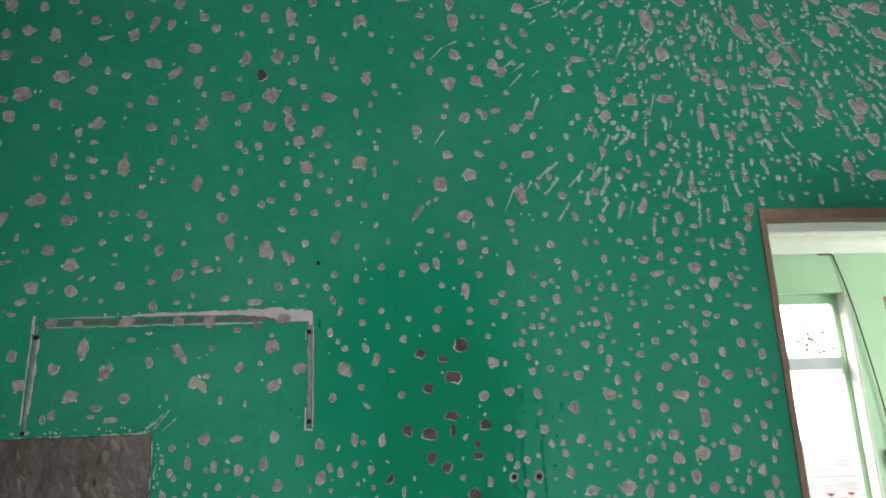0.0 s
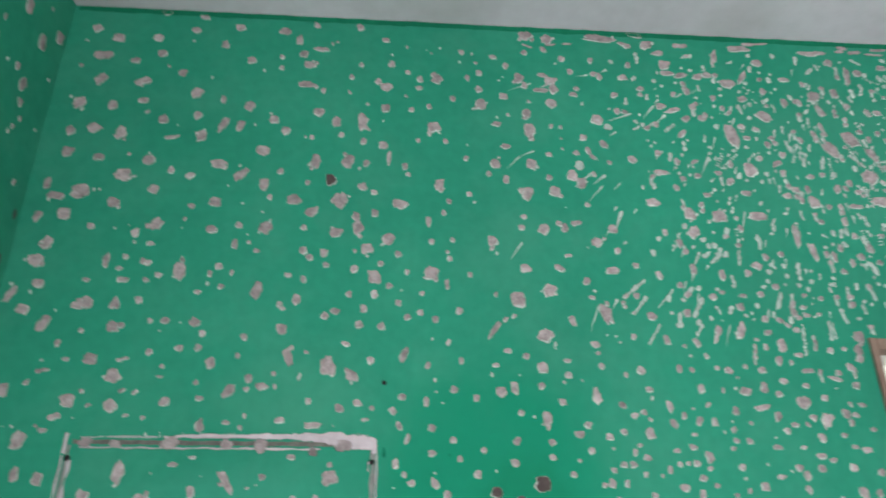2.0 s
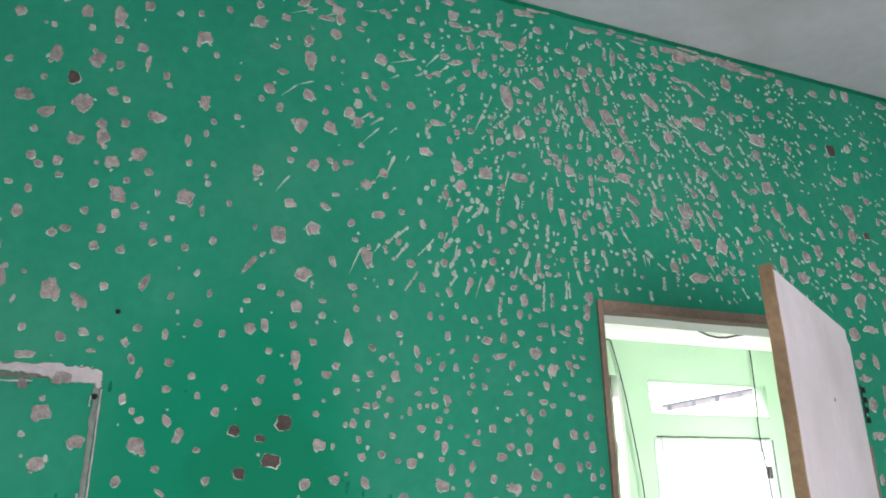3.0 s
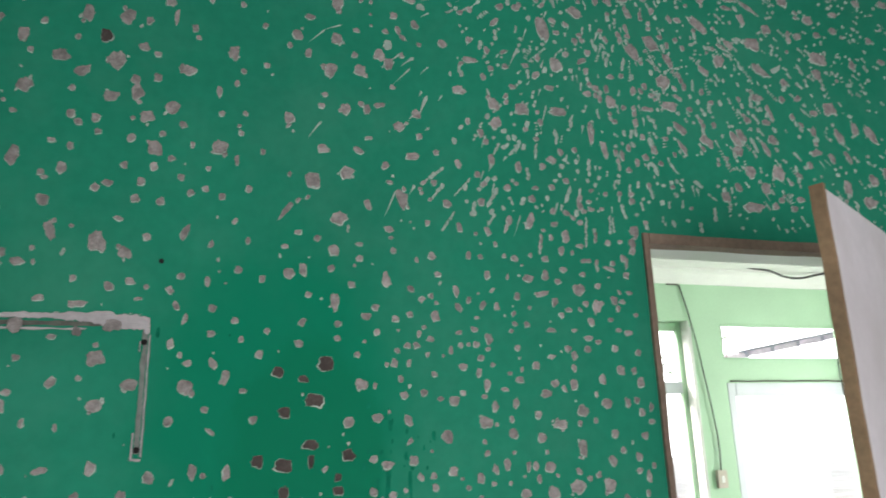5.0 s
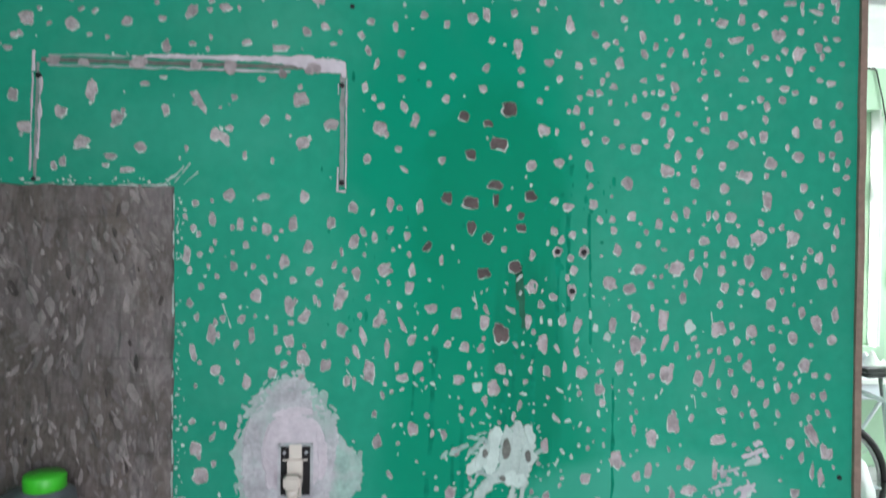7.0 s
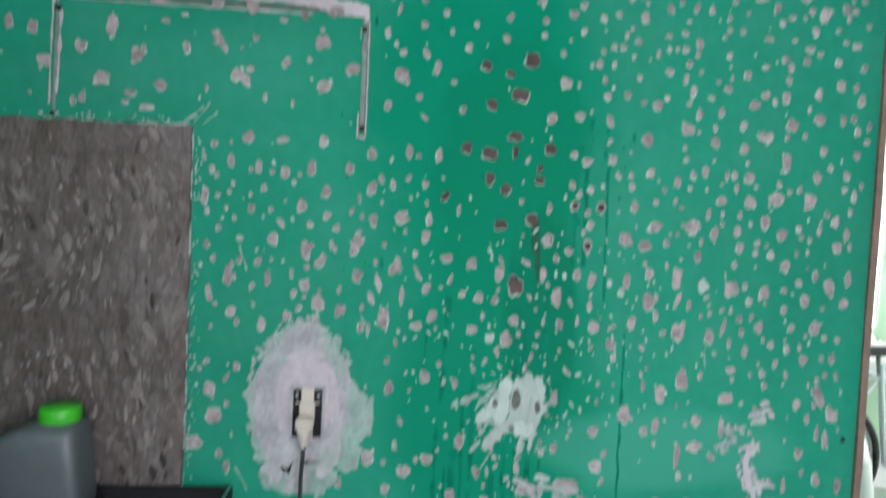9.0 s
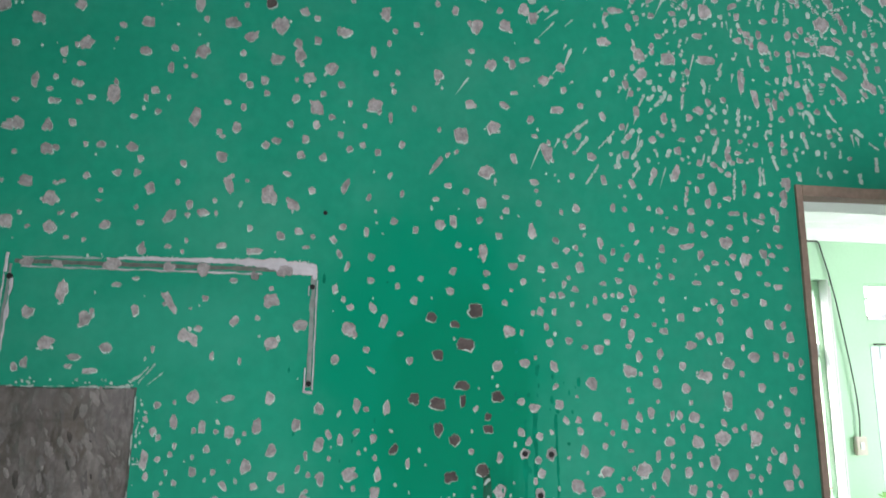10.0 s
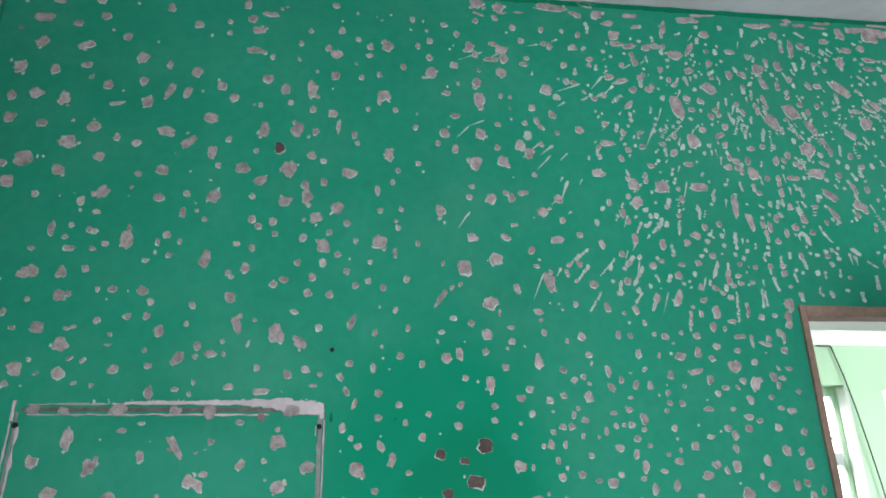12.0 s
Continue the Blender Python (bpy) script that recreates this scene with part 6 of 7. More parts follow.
small_chip(0.705, 2.278, 11, 15)
filler_spot(0.714, 2.325, 16, 26, -25)
filler_spot(0.732, 2.272, 10, 35, -10)
small_chip(0.735, 2.299, 12, 12)
small_chip(0.747, 2.339, 12, 17)
small_chip(0.767, 2.254, 23, 18, -30)
small_chip(0.781, 2.307, 11, 32)
small_chip(0.789, 2.274, 14, 17)
filler_spot(0.820, 2.349, 12, 29)
small_chip(0.822, 2.282, 14, 13)
small_chip(0.824, 2.256, 10, 12)
chip(0.865, 2.326, 16, 52)
chip(0.894, 2.291, 14, 41, 15)
small_chip(0.921, 2.286, 12, 15)
small_chip(0.926, 2.259, 12, 28)
small_chip(0.937, 2.279, 14, 26)
small_chip(0.947, 2.334, 9, 16)
small_chip(0.954, 2.300, 12, 20)
small_chip(0.973, 2.267, 13, 19)
small_chip(0.992, 2.329, 13, 17)
small_chip(0.995, 2.281, 17, 17)
small_chip(1.014, 2.309, 14, 38, 25)
small_chip(1.016, 2.256, 11, 32, 25)
small_chip(1.032, 2.269, 14, 12)
small_chip(1.052, 2.331, 14, 13)
chip(1.094, 2.312, 14, 41, 30)
chip(1.160, 2.335, 37, 24, -40)
chip(1.239, 2.348, 19, 48, 35)
chip(1.243, 2.319, 28, 31)
chip(1.269, 2.270, 31, 30)
small_chip(1.289, 2.340, 13, 37, 25)
chip(1.322, 2.330, 13, 42, 25)
chip(1.347, 2.273, 39, 37)
small_chip(1.402, 2.280, 13, 34, 20)
small_chip(1.442, 2.300, 17, 20)
chip(1.468, 2.335, 31, 17, 20)
small_chip(1.513, 2.325, 16, 29, 25)
chip(1.545, 2.251, 25, 41)
chip(1.563, 2.331, 16, 36, 30)
chip(1.629, 2.276, 30, 33)
chip(1.674, 2.297, 23, 37)
chip(1.698, 2.349, 17, 34, 20)
small_chip(1.738, 2.264, 20, 21)
chip(1.760, 2.308, 27, 22)
chip(1.817, 2.281, 36, 29)
chip(1.870, 2.279, 33, 23)
small_chip(1.888, 2.265, 21, 20)
chip(1.962, 2.324, 26, 34)
chip(1.999, 2.294, 31, 30)
small_chip(0.631, 2.162, 11, 45, -30)
small_chip(0.632, 2.243, 14, 25)
small_chip(0.664, 2.185, 15, 16, 30)
small_chip(0.691, 2.232, 14, 25)
small_chip(0.711, 2.214, 9, 18)
small_chip(0.716, 2.164, 15, 18)
small_chip(0.726, 2.189, 16, 8)
small_chip(0.745, 2.238, 14, 15)
small_chip(0.763, 2.193, 15, 14)
small_chip(0.772, 2.209, 11, 9)
filler_spot(0.790, 2.242, 12, 12)
small_chip(0.797, 2.210, 16, 15)
filler_spot(0.798, 2.179, 14, 35, -20)
filler_spot(0.826, 2.173, 14, 50, -5)
small_chip(0.826, 2.234, 9, 11)
small_chip(0.846, 2.167, 14, 10)
small_chip(0.849, 2.151, 15, 11, -25)
filler_spot(0.853, 2.244, 13, 40)
small_chip(0.854, 2.193, 12, 10)
filler_spot(0.865, 2.206, 9, 12)
small_chip(0.875, 2.153, 12, 9)
filler_spot(0.875, 2.223, 9, 10)
small_chip(0.887, 2.187, 12, 12)
small_chip(0.921, 2.184, 12, 26, -10)
small_chip(0.927, 2.151, 9, 35, 15)
small_chip(0.949, 2.183, 14, 33)
small_chip(0.950, 2.247, 14, 15)
small_chip(0.969, 2.215, 9, 17)
small_chip(0.998, 2.203, 10, 36, 20)
small_chip(1.025, 2.178, 11, 14)
chip(1.193, 2.203, 24, 29)
small_chip(1.229, 2.229, 15, 27, 30)
chip(1.263, 2.183, 59, 25)
chip(1.305, 2.231, 25, 30, 35)
small_chip(1.324, 2.189, 19, 18)
small_chip(1.344, 2.206, 16, 16)
small_chip(1.376, 2.187, 20, 16)
small_chip(1.398, 2.211, 24, 14)
chip(1.605, 2.218, 43, 29)
chip(1.670, 2.241, 30, 20)
chip(1.699, 2.170, 23, 27)
chip(1.754, 2.210, 32, 19)
chip(1.797, 2.174, 35, 52, -35)
chip(1.805, 2.239, 47, 28)
small_chip(1.853, 2.220, 23, 15)
chip(1.892, 2.167, 19, 38)
chip(1.903, 2.241, 29, 20)
chip(1.916, 2.210, 29, 23)
small_chip(1.923, 2.162, 20, 16)
chip(1.944, 2.229, 25, 23)
small_chip(1.966, 2.190, 19, 19)
chip(1.970, 2.240, 25, 23)
small_chip(2.025, 2.195, 30, 16)
chip(2.057, 2.223, 23, 26)
small_chip(0.660, 2.106, 13, 37, -25)
chip(0.709, 2.115, 17, 40, -25)
filler_spot(0.729, 2.068, 11, 41, -10)
small_chip(0.737, 2.098, 10, 8)
small_chip(0.753, 2.084, 10, 14)
small_chip(0.762, 2.141, 14, 16)
small_chip(0.763, 2.113, 17, 11, 20)
small_chip(0.775, 2.057, 13, 22)
small_chip(0.786, 2.087, 18, 28)
small_chip(0.792, 2.139, 18, 11, -25)
small_chip(0.806, 2.129, 15, 9, -40)
small_chip(0.817, 2.069, 18, 11)
small_chip(0.822, 2.120, 15, 13)
small_chip(0.833, 2.145, 14, 11)
filler_spot(0.834, 2.100, 7, 66, -5)
filler_spot(0.854, 2.094, 11, 33)
small_chip(0.882, 2.079, 15, 13)
filler_spot(0.891, 2.119, 8, 40)
filler_spot(0.899, 2.119, 9, 34)
small_chip(0.911, 2.083, 14, 9)
small_chip(0.939, 2.072, 14, 33)
chip(0.947, 2.108, 22, 24)
chip(1.745, 2.139, 23, 27)
chip(1.750, 2.081, 34, 37, 30)
chip(1.811, 2.097, 51, 21)
chip(1.872, 2.102, 20, 42)
small_chip(1.931, 2.082, 20, 18)
small_chip(1.932, 2.051, 20, 21)
small_chip(1.983, 2.070, 21, 15)
chip(1.989, 2.123, 33, 19)
chip(2.038, 2.147, 17, 32)
small_chip(2.041, 2.106, 19, 15)
small_chip(0.671, 2.036, 16, 14)
small_chip(0.705, 2.044, 9, 11)
small_chip(0.737, 2.038, 16, 13)
small_chip(0.776, 2.017, 18, 14)
small_chip(0.818, 2.009, 15, 10)
small_chip(0.829, 2.038, 24, 11)
filler_spot(0.852, 2.029, 13, 24)
small_chip(0.881, 2.023, 27, 10, -20)
small_chip(0.889, 2.035, 14, 11)
small_chip(0.914, 2.047, 14, 17)
small_chip(0.918, 2.011, 14, 16)
small_chip(0.920, 2.036, 10, 21)
chip(1.744, 2.003, 26, 25)
small_chip(1.765, 2.026, 18, 17)
chip(1.809, 2.013, 20, 40, 15)
small_chip(1.880, 2.025, 20, 21)
small_chip(1.995, 2.008, 19, 18)
# in and round the outline
small_chip(-0.676, 1.916, 18, 23, -40)
small_chip(-0.673, 1.875, 19, 23)
chip(-0.605, 1.892, 23, 32)
small_chip(-0.568, 1.909, 15, 10)
small_chip(-0.339, 1.854, 16, 9)
small_chip(-0.308, 1.866, 14, 7)
small_chip(-0.304, 1.920, 15, 24)
small_chip(-0.259, 1.926, 13, 9)
small_chip(-0.140, 1.868, 16, 11)
small_chip(-0.108, 1.923, 32, 14)
small_chip(0.041, 1.858, 12, 17)
small_chip(0.046, 1.924, 11, 15, 30)
small_chip(-0.598, 1.835, 16, 26)
small_chip(-0.559, 1.828, 19, 23)
chip(-0.539, 1.774, 25, 22)
small_chip(-0.480, 1.802, 20, 23)
chip(-0.445, 1.750, 27, 24)
chip(-0.429, 1.839, 19, 39)
chip(-0.386, 1.794, 22, 26)
small_chip(-0.304, 1.810, 14, 21)
chip(-0.248, 1.827, 13, 44, 35)
small_chip(-0.220, 1.768, 18, 24)
chip(-0.205, 1.763, 18, 33, 40)
small_chip(-0.195, 1.780, 14, 12)
small_chip(-0.187, 1.834, 11, 11)
small_chip(-0.134, 1.795, 14, 23, -20)
small_chip(-0.094, 1.802, 11, 11)
chip(-0.072, 1.834, 26, 27)
chip(-0.068, 1.758, 23, 22)
chip(-0.017, 1.791, 26, 22)
small_chip(-0.491, 1.708, 12, 16)
small_chip(-0.476, 1.716, 13, 20)
small_chip(-0.404, 1.711, 14, 9)
small_chip(-0.396, 1.727, 25, 13)
small_chip(-0.368, 1.704, 27, 11)
small_chip(-0.346, 1.743, 22, 22)
small_chip(-0.268, 1.743, 9, 12)
small_chip(-0.194, 1.663, 22, 23)
small_chip(-0.168, 1.733, 9, 14)
small_chip(-0.135, 1.661, 23, 12, 10)
small_chip(-0.120, 1.725, 7, 13)
small_chip(-0.064, 1.662, 18, 23)
small_chip(0.046, 1.731, 15, 17)
small_chip(-0.266, 1.557, 13, 31)
small_chip(-0.255, 1.604, 11, 16)
small_chip(-0.252, 1.648, 13, 13)
small_chip(-0.246, 1.594, 9, 13)
small_chip(-0.244, 1.558, 11, 11)
small_chip(-0.224, 1.566, 9, 11)
small_chip(-0.223, 1.620, 13, 25)
small_chip(-0.218, 1.580, 7, 13)
small_chip(-0.188, 1.606, 8, 13)
small_chip(-0.175, 1.613, 11, 25)
small_chip(-0.165, 1.575, 11, 14)
small_chip(-0.129, 1.604, 16, 23)
small_chip(-0.126, 1.555, 7, 9)
small_chip(-0.113, 1.588, 9, 13)
small_chip(-0.083, 1.613, 16, 27)
small_chip(-0.056, 1.573, 16, 25, -25)
small_chip(-0.016, 1.616, 16, 23)
small_chip(0.022, 1.645, 18, 20)
small_chip(0.024, 1.584, 19, 25)
small_chip(-0.261, 1.530, 9, 16)
small_chip(-0.241, 1.502, 11, 13)
small_chip(-0.214, 1.520, 9, 11)
small_chip(-0.185, 1.538, 14, 18)
small_chip(-0.151, 1.538, 10, 11)
small_chip(-0.098, 1.547, 18, 24)
small_chip(-0.082, 1.514, 13, 13)
small_chip(-0.053, 1.531, 18, 14, 20)
small_chip(-0.036, 1.510, 14, 15)
small_chip(-0.010, 1.542, 9, 14, -25)
small_chip(0.029, 1.527, 16, 23)
# damp patch
small_chip(0.050, 1.976, 14, 14)
small_chip(0.094, 1.968, 11, 17)
small_chip(0.145, 1.991, 15, 14)
small_chip(0.186, 1.976, 12, 14)
small_chip(0.232, 1.989, 19, 22, -15)
small_chip(0.257, 1.996, 14, 25)
small_chip(0.268, 1.950, 11, 13)
small_chip(0.308, 2.000, 14, 15)
small_chip(0.346, 1.971, 13, 14)
small_chip(0.411, 1.982, 17, 29)
small_chip(0.458, 1.967, 14, 13)
small_chip(0.061, 1.901, 9, 19, -20)
small_chip(0.105, 1.921, 14, 13)
small_chip(0.105, 1.877, 14, 12)
small_chip(0.143, 1.900, 14, 12)
small_chip(0.155, 1.868, 10, 12)
small_chip(0.198, 1.883, 12, 12)
small_chip(0.253, 1.862, 15, 14)
small_chip(0.258, 1.900, 12, 17, -25)
chip(0.316, 1.939, 17, 32)
small_chip(0.321, 1.872, 13, 11)
small_chip(0.322, 1.898, 14, 12)
small_chip(0.373, 1.913, 17, 15)
small_chip(0.390, 1.930, 14, 14)
small_chip(0.393, 1.884, 14, 13)
small_chip(0.428, 1.909, 15, 13)
small_chip(0.431, 1.851, 12, 11)
small_chip(0.450, 1.860, 14, 12)
small_chip(0.456, 1.918, 14, 11)
small_chip(0.467, 1.861, 13, 13)
small_chip(0.494, 1.873, 16, 12)
small_chip(0.057, 1.840, 10, 11)
chip(0.068, 1.786, 24, 26)
small_chip(0.070, 1.826, 13, 12)
small_chip(0.101, 1.750, 13, 12)
small_chip(0.111, 1.826, 14, 22, 25)
small_chip(0.131, 1.803, 14, 25, -20)
small_chip(0.162, 1.780, 14, 9)
small_chip(0.186, 1.842, 14, 15)
damp_chip(0.219, 1.812, 22, 19)
damp_chip(0.263, 1.800, 17, 13)
damp_chip(0.283, 1.763, 35, 25)
damp_chip(0.301, 1.826, 32, 27)
small_chip(0.357, 1.843, 13, 11)
chip(0.365, 1.790, 25, 21)
small_chip(0.389, 1.788, 7, 13)
small_chip(0.411, 1.826, 10, 10)
small_chip(0.425, 1.828, 14, 17)
small_chip(0.436, 1.800, 11, 14)
small_chip(0.443, 1.770, 15, 15)
small_chip(0.452, 1.828, 9, 14)
small_chip(0.480, 1.775, 15, 14)
small_chip(0.088, 1.651, 13, 25)
small_chip(0.112, 1.714, 18, 6, -35)
small_chip(0.180, 1.732, 14, 14)
damp_chip(0.190, 1.664, 19, 21)
damp_chip(0.232, 1.743, 21, 19)
damp_chip(0.233, 1.656, 29, 24)
damp_chip(0.277, 1.688, 29, 18)
damp_chip(0.278, 1.662, 12, 21)
damp_chip(0.342, 1.670, 23, 21)
small_chip(0.343, 1.725, 19, 23)
small_chip(0.387, 1.662, 17, 13)
small_chip(0.394, 1.732, 19, 17)
small_chip(0.411, 1.651, 24, 14)
small_chip(0.450, 1.726, 15, 24, 35)
small_chip(0.459, 1.657, 17, 19)
small_chip(0.105, 1.645, 11, 11)
small_chip(0.119, 1.595, 13, 16)
small_chip(0.141, 1.648, 13, 23)
damp_chip(0.156, 1.576, 14, 22, -40)
small_chip(0.181, 1.552, 9, 18)
damp_chip(0.235, 1.611, 17, 26)
damp_chip(0.265, 1.593, 20, 22)
damp_chip(0.325, 1.634, 12, 14)
damp_chip(0.326, 1.612, 19, 17)
small_chip(0.386, 1.607, 14, 15)
holed_chip(0.393, 1.570, 15, 15)
small_chip(0.418, 1.558, 13, 14)
small_chip(0.421, 1.601, 14, 14)
holed_chip(0.442, 1.569, 15, 19)
small_chip(0.495, 1.630, 13, 14)
small_chip(-0.260, 1.472, 13, 16)
small_chip(-0.146, 1.487, 20, 25)
chip(-0.088, 1.470, 20, 31)
small_chip(-0.043, 1.480, 9, 16)
small_chip(-0.036, 1.473, 7, 13)
chip(0.001, 1.483, 20, 40, -15)
small_chip(0.036, 1.452, 9, 12)
small_chip(0.050, 1.484, 9, 13)
chip(0.079, 1.533, 30, 22)
small_chip(0.106, 1.470, 11, 14)
small_chip(0.124, 1.502, 16, 23, -20)
small_chip(0.163, 1.465, 21, 19)
small_chip(0.209, 1.457, 20, 20)
damp_chip(0.258, 1.529, 23, 21)
small_chip(0.309, 1.463, 20, 9, -30)
damp_chip(0.314, 1.541, 23, 25)
chip(0.348, 1.505, 21, 28)
small_chip(0.386, 1.487, 17, 15)
holed_chip(0.421, 1.498, 14, 22)
small_chip(0.424, 1.536, 15, 18)
filler_spot(0.456, 1.455, 7, 16)
chip(0.490, 1.513, 23, 26)
small_chip(-0.254, 1.386, 13, 31, 15)
small_chip(-0.248, 1.448, 11, 13)
chip(-0.222, 1.419, 18, 35)
small_chip(-0.215, 1.355, 19, 19)
small_chip(-0.203, 1.446, 11, 14)
small_chip(-0.153, 1.417, 12, 26)
small_chip(-0.112, 1.426, 7, 19)
small_chip(-0.088, 1.406, 17, 24)
chip(-0.063, 1.376, 22, 30)
small_chip(-0.061, 1.450, 16, 29, -20)
small_chip(-0.023, 1.363, 18, 26, -25)
small_chip(0.004, 1.426, 18, 26)
small_chip(0.030, 1.388, 11, 24, 20)
small_chip(0.042, 1.415, 10, 32, 15)
chip(0.054, 1.351, 22, 43)
chip(0.070, 1.444, 18, 32, -30)
small_chip(0.085, 1.394, 9, 35)
small_chip(0.103, 1.361, 9, 15)
small_chip(0.112, 1.435, 9, 31, 25)
small_chip(0.129, 1.409, 13, 23, -30)
small_chip(0.141, 1.359, 18, 26, -25)
small_chip(0.194, 1.401, 14, 13)
small_chip(0.225, 1.396, 16, 19)
small_chip(0.255, 1.393, 14, 18)
small_chip(0.260, 1.441, 19, 25)
damp_chip(0.291, 1.419, 31, 40)
small_chip(0.291, 1.356, 20, 21)
small_chip(0.341, 1.442, 14, 25)
filler_spot(0.346, 1.355, 9, 14)
filler_spot(0.365, 1.445, 7, 14)
chip(0.368, 1.402, 19, 34)
small_chip(0.376, 1.352, 16, 20)
filler_spot(0.381, 1.441, 9, 12)
small_chip(0.404, 1.444, 14, 23)
small_chip(0.431, 1.387, 11, 21)
filler_spot(0.432, 1.435, 19, 31, -20)
filler_spot(0.466, 1.431, 10, 15)
filler_spot(0.488, 1.414, 14, 18)
small_chip(0.498, 1.437, 14, 31)
small_chip(-0.161, 1.333, 17, 26)
small_chip(-0.117, 1.349, 16, 22)
small_chip(-0.066, 1.338, 14, 23)
small_chip(0.014, 1.335, 13, 24)
small_chip(0.027, 1.331, 9, 23)
small_chip(0.114, 1.340, 25, 16)
small_chip(0.215, 1.337, 20, 18)
filler_spot(0.248, 1.323, 20, 17)
chip(0.278, 1.321, 23, 30)
small_chip(0.440, 1.349, 21, 24)
chip(0.475, 1.318, 22, 23)
# beside the door
small_chip(0.512, 1.997, 14, 12)
small_chip(0.612, 2.000, 12, 18)
small_chip(0.654, 1.998, 7, 12)
small_chip(0.672, 1.959, 12, 18)
small_chip(0.698, 1.996, 25, 16)
small_chip(0.725, 1.966, 32, 12, 10)
small_chip(0.762, 1.992, 16, 12)
chip(0.807, 1.977, 28, 25)
small_chip(0.850, 1.986, 14, 13)
small_chip(0.885, 1.957, 17, 17)
small_chip(0.903, 1.955, 14, 12)
small_chip(0.921, 1.974, 14, 10)
chip(1.758, 1.967, 48, 16)
chip(1.848, 1.956, 34, 23)
small_chip(1.925, 1.997, 24, 15)
chip(1.978, 1.976, 20, 39, 15)
small_chip(0.504, 1.916, 17, 21)
small_chip(0.533, 1.852, 10, 17)
small_chip(0.550, 1.886, 14, 10)
small_chip(0.551, 1.934, 12, 20, 25)
small_chip(0.572, 1.949, 10, 15)
small_chip(0.581, 1.892, 15, 12)
small_chip(0.587, 1.915, 12, 7)
small_chip(0.609, 1.875, 16, 23)
small_chip(0.628, 1.938, 12, 17)
small_chip(0.656, 1.891, 10, 9)
small_chip(0.664, 1.905, 12, 12)
small_chip(0.667, 1.858, 12, 15)
small_chip(0.689, 1.904, 13, 12)
small_chip(0.740, 1.894, 18, 10)
small_chip(0.764, 1.924, 14, 14)
small_chip(0.773, 1.858, 15, 14)
small_chip(0.781, 1.935, 15, 12)
small_chip(0.790, 1.894, 12, 10)
small_chip(0.816, 1.857, 17, 14)
small_chip(0.820, 1.879, 18, 12)
small_chip(0.820, 1.949, 14, 12)
small_chip(0.829, 1.912, 15, 18)
small_chip(0.841, 1.872, 14, 10)
chip(0.845, 1.944, 22, 28)
small_chip(0.873, 1.917, 14, 9)
small_chip(0.877, 1.859, 16, 14)
small_chip(0.889, 1.896, 14, 10)
small_chip(0.910, 1.891, 20, 12)
small_chip(0.928, 1.851, 14, 15)
small_chip(0.932, 1.928, 11, 10)
chip(1.766, 1.902, 30, 36)
chip(1.812, 1.874, 33, 40)
chip(1.820, 1.933, 15, 42)
chip(1.875, 1.876, 15, 55, -10)
chip(1.913, 1.862, 20, 47, 15)
chip(1.942, 1.915, 20, 34, 15)
chip(1.997, 1.864, 41, 57)
small_chip(0.500, 1.808, 13, 11)
small_chip(0.537, 1.760, 21, 22)
small_chip(0.556, 1.822, 18, 15)
small_chip(0.596, 1.767, 12, 10)
small_chip(0.602, 1.788, 14, 23)
small_chip(0.615, 1.826, 12, 9)
small_chip(0.637, 1.780, 14, 9)
small_chip(0.649, 1.810, 12, 8)
small_chip(0.658, 1.754, 14, 19)
small_chip(0.668, 1.798, 17, 15)
small_chip(0.704, 1.825, 15, 17)
small_chip(0.721, 1.772, 23, 17)
small_chip(0.737, 1.842, 16, 9)
small_chip(0.741, 1.791, 17, 14)
small_chip(0.781, 1.788, 17, 25)
small_chip(0.786, 1.845, 14, 18)
small_chip(0.843, 1.798, 15, 22)
small_chip(0.849, 1.752, 23, 19)
small_chip(0.886, 1.816, 18, 22)
small_chip(0.895, 1.753, 14, 19)
small_chip(0.928, 1.791, 16, 22)
chip(1.768, 1.828, 43, 18)
small_chip(1.786, 1.790, 22, 13)
small_chip(1.810, 1.769, 22, 18)
chip(1.827, 1.811, 23, 40)
chip(1.868, 1.790, 14, 41)
chip(1.910, 1.791, 23, 32)
chip(1.955, 1.827, 20, 36, 15)
chip(1.960, 1.762, 19, 47)
small_chip(0.522, 1.697, 22, 23, -30)
chip(0.597, 1.720, 29, 23)
small_chip(0.597, 1.666, 12, 11)
small_chip(0.616, 1.748, 14, 21)
small_chip(0.648, 1.725, 10, 14)
small_chip(0.650, 1.699, 19, 19)
small_chip(0.702, 1.732, 15, 17)
small_chip(0.707, 1.690, 18, 19)
chip(0.746, 1.714, 31, 17)
chip(0.790, 1.669, 19, 32)
small_chip(0.796, 1.738, 22, 23)
small_chip(0.860, 1.694, 17, 17)
small_chip(0.876, 1.663, 12, 14)
small_chip(0.924, 1.734, 14, 17)
small_chip(0.926, 1.689, 15, 17)
small_chip(1.746, 1.722, 17, 27)
chip(1.762, 1.663, 17, 32)
small_chip(1.791, 1.742, 22, 21)
chip(1.834, 1.688, 25, 33)
chip(1.845, 1.721, 19, 52)
small_chip(1.896, 1.748, 27, 18, 30)
chip(1.909, 1.707, 23, 44)
small_chip(0.505, 1.573, 15, 23)
small_chip(0.531, 1.637, 17, 18)
small_chip(0.583, 1.623, 14, 21)
small_chip(0.593, 1.576, 12, 7)
small_chip(0.635, 1.645, 14, 21)
small_chip(0.640, 1.612, 7, 10)
small_chip(0.669, 1.593, 19, 19)
small_chip(0.677, 1.640, 10, 21)
small_chip(0.691, 1.640, 12, 19)
small_chip(0.720, 1.637, 22, 23)
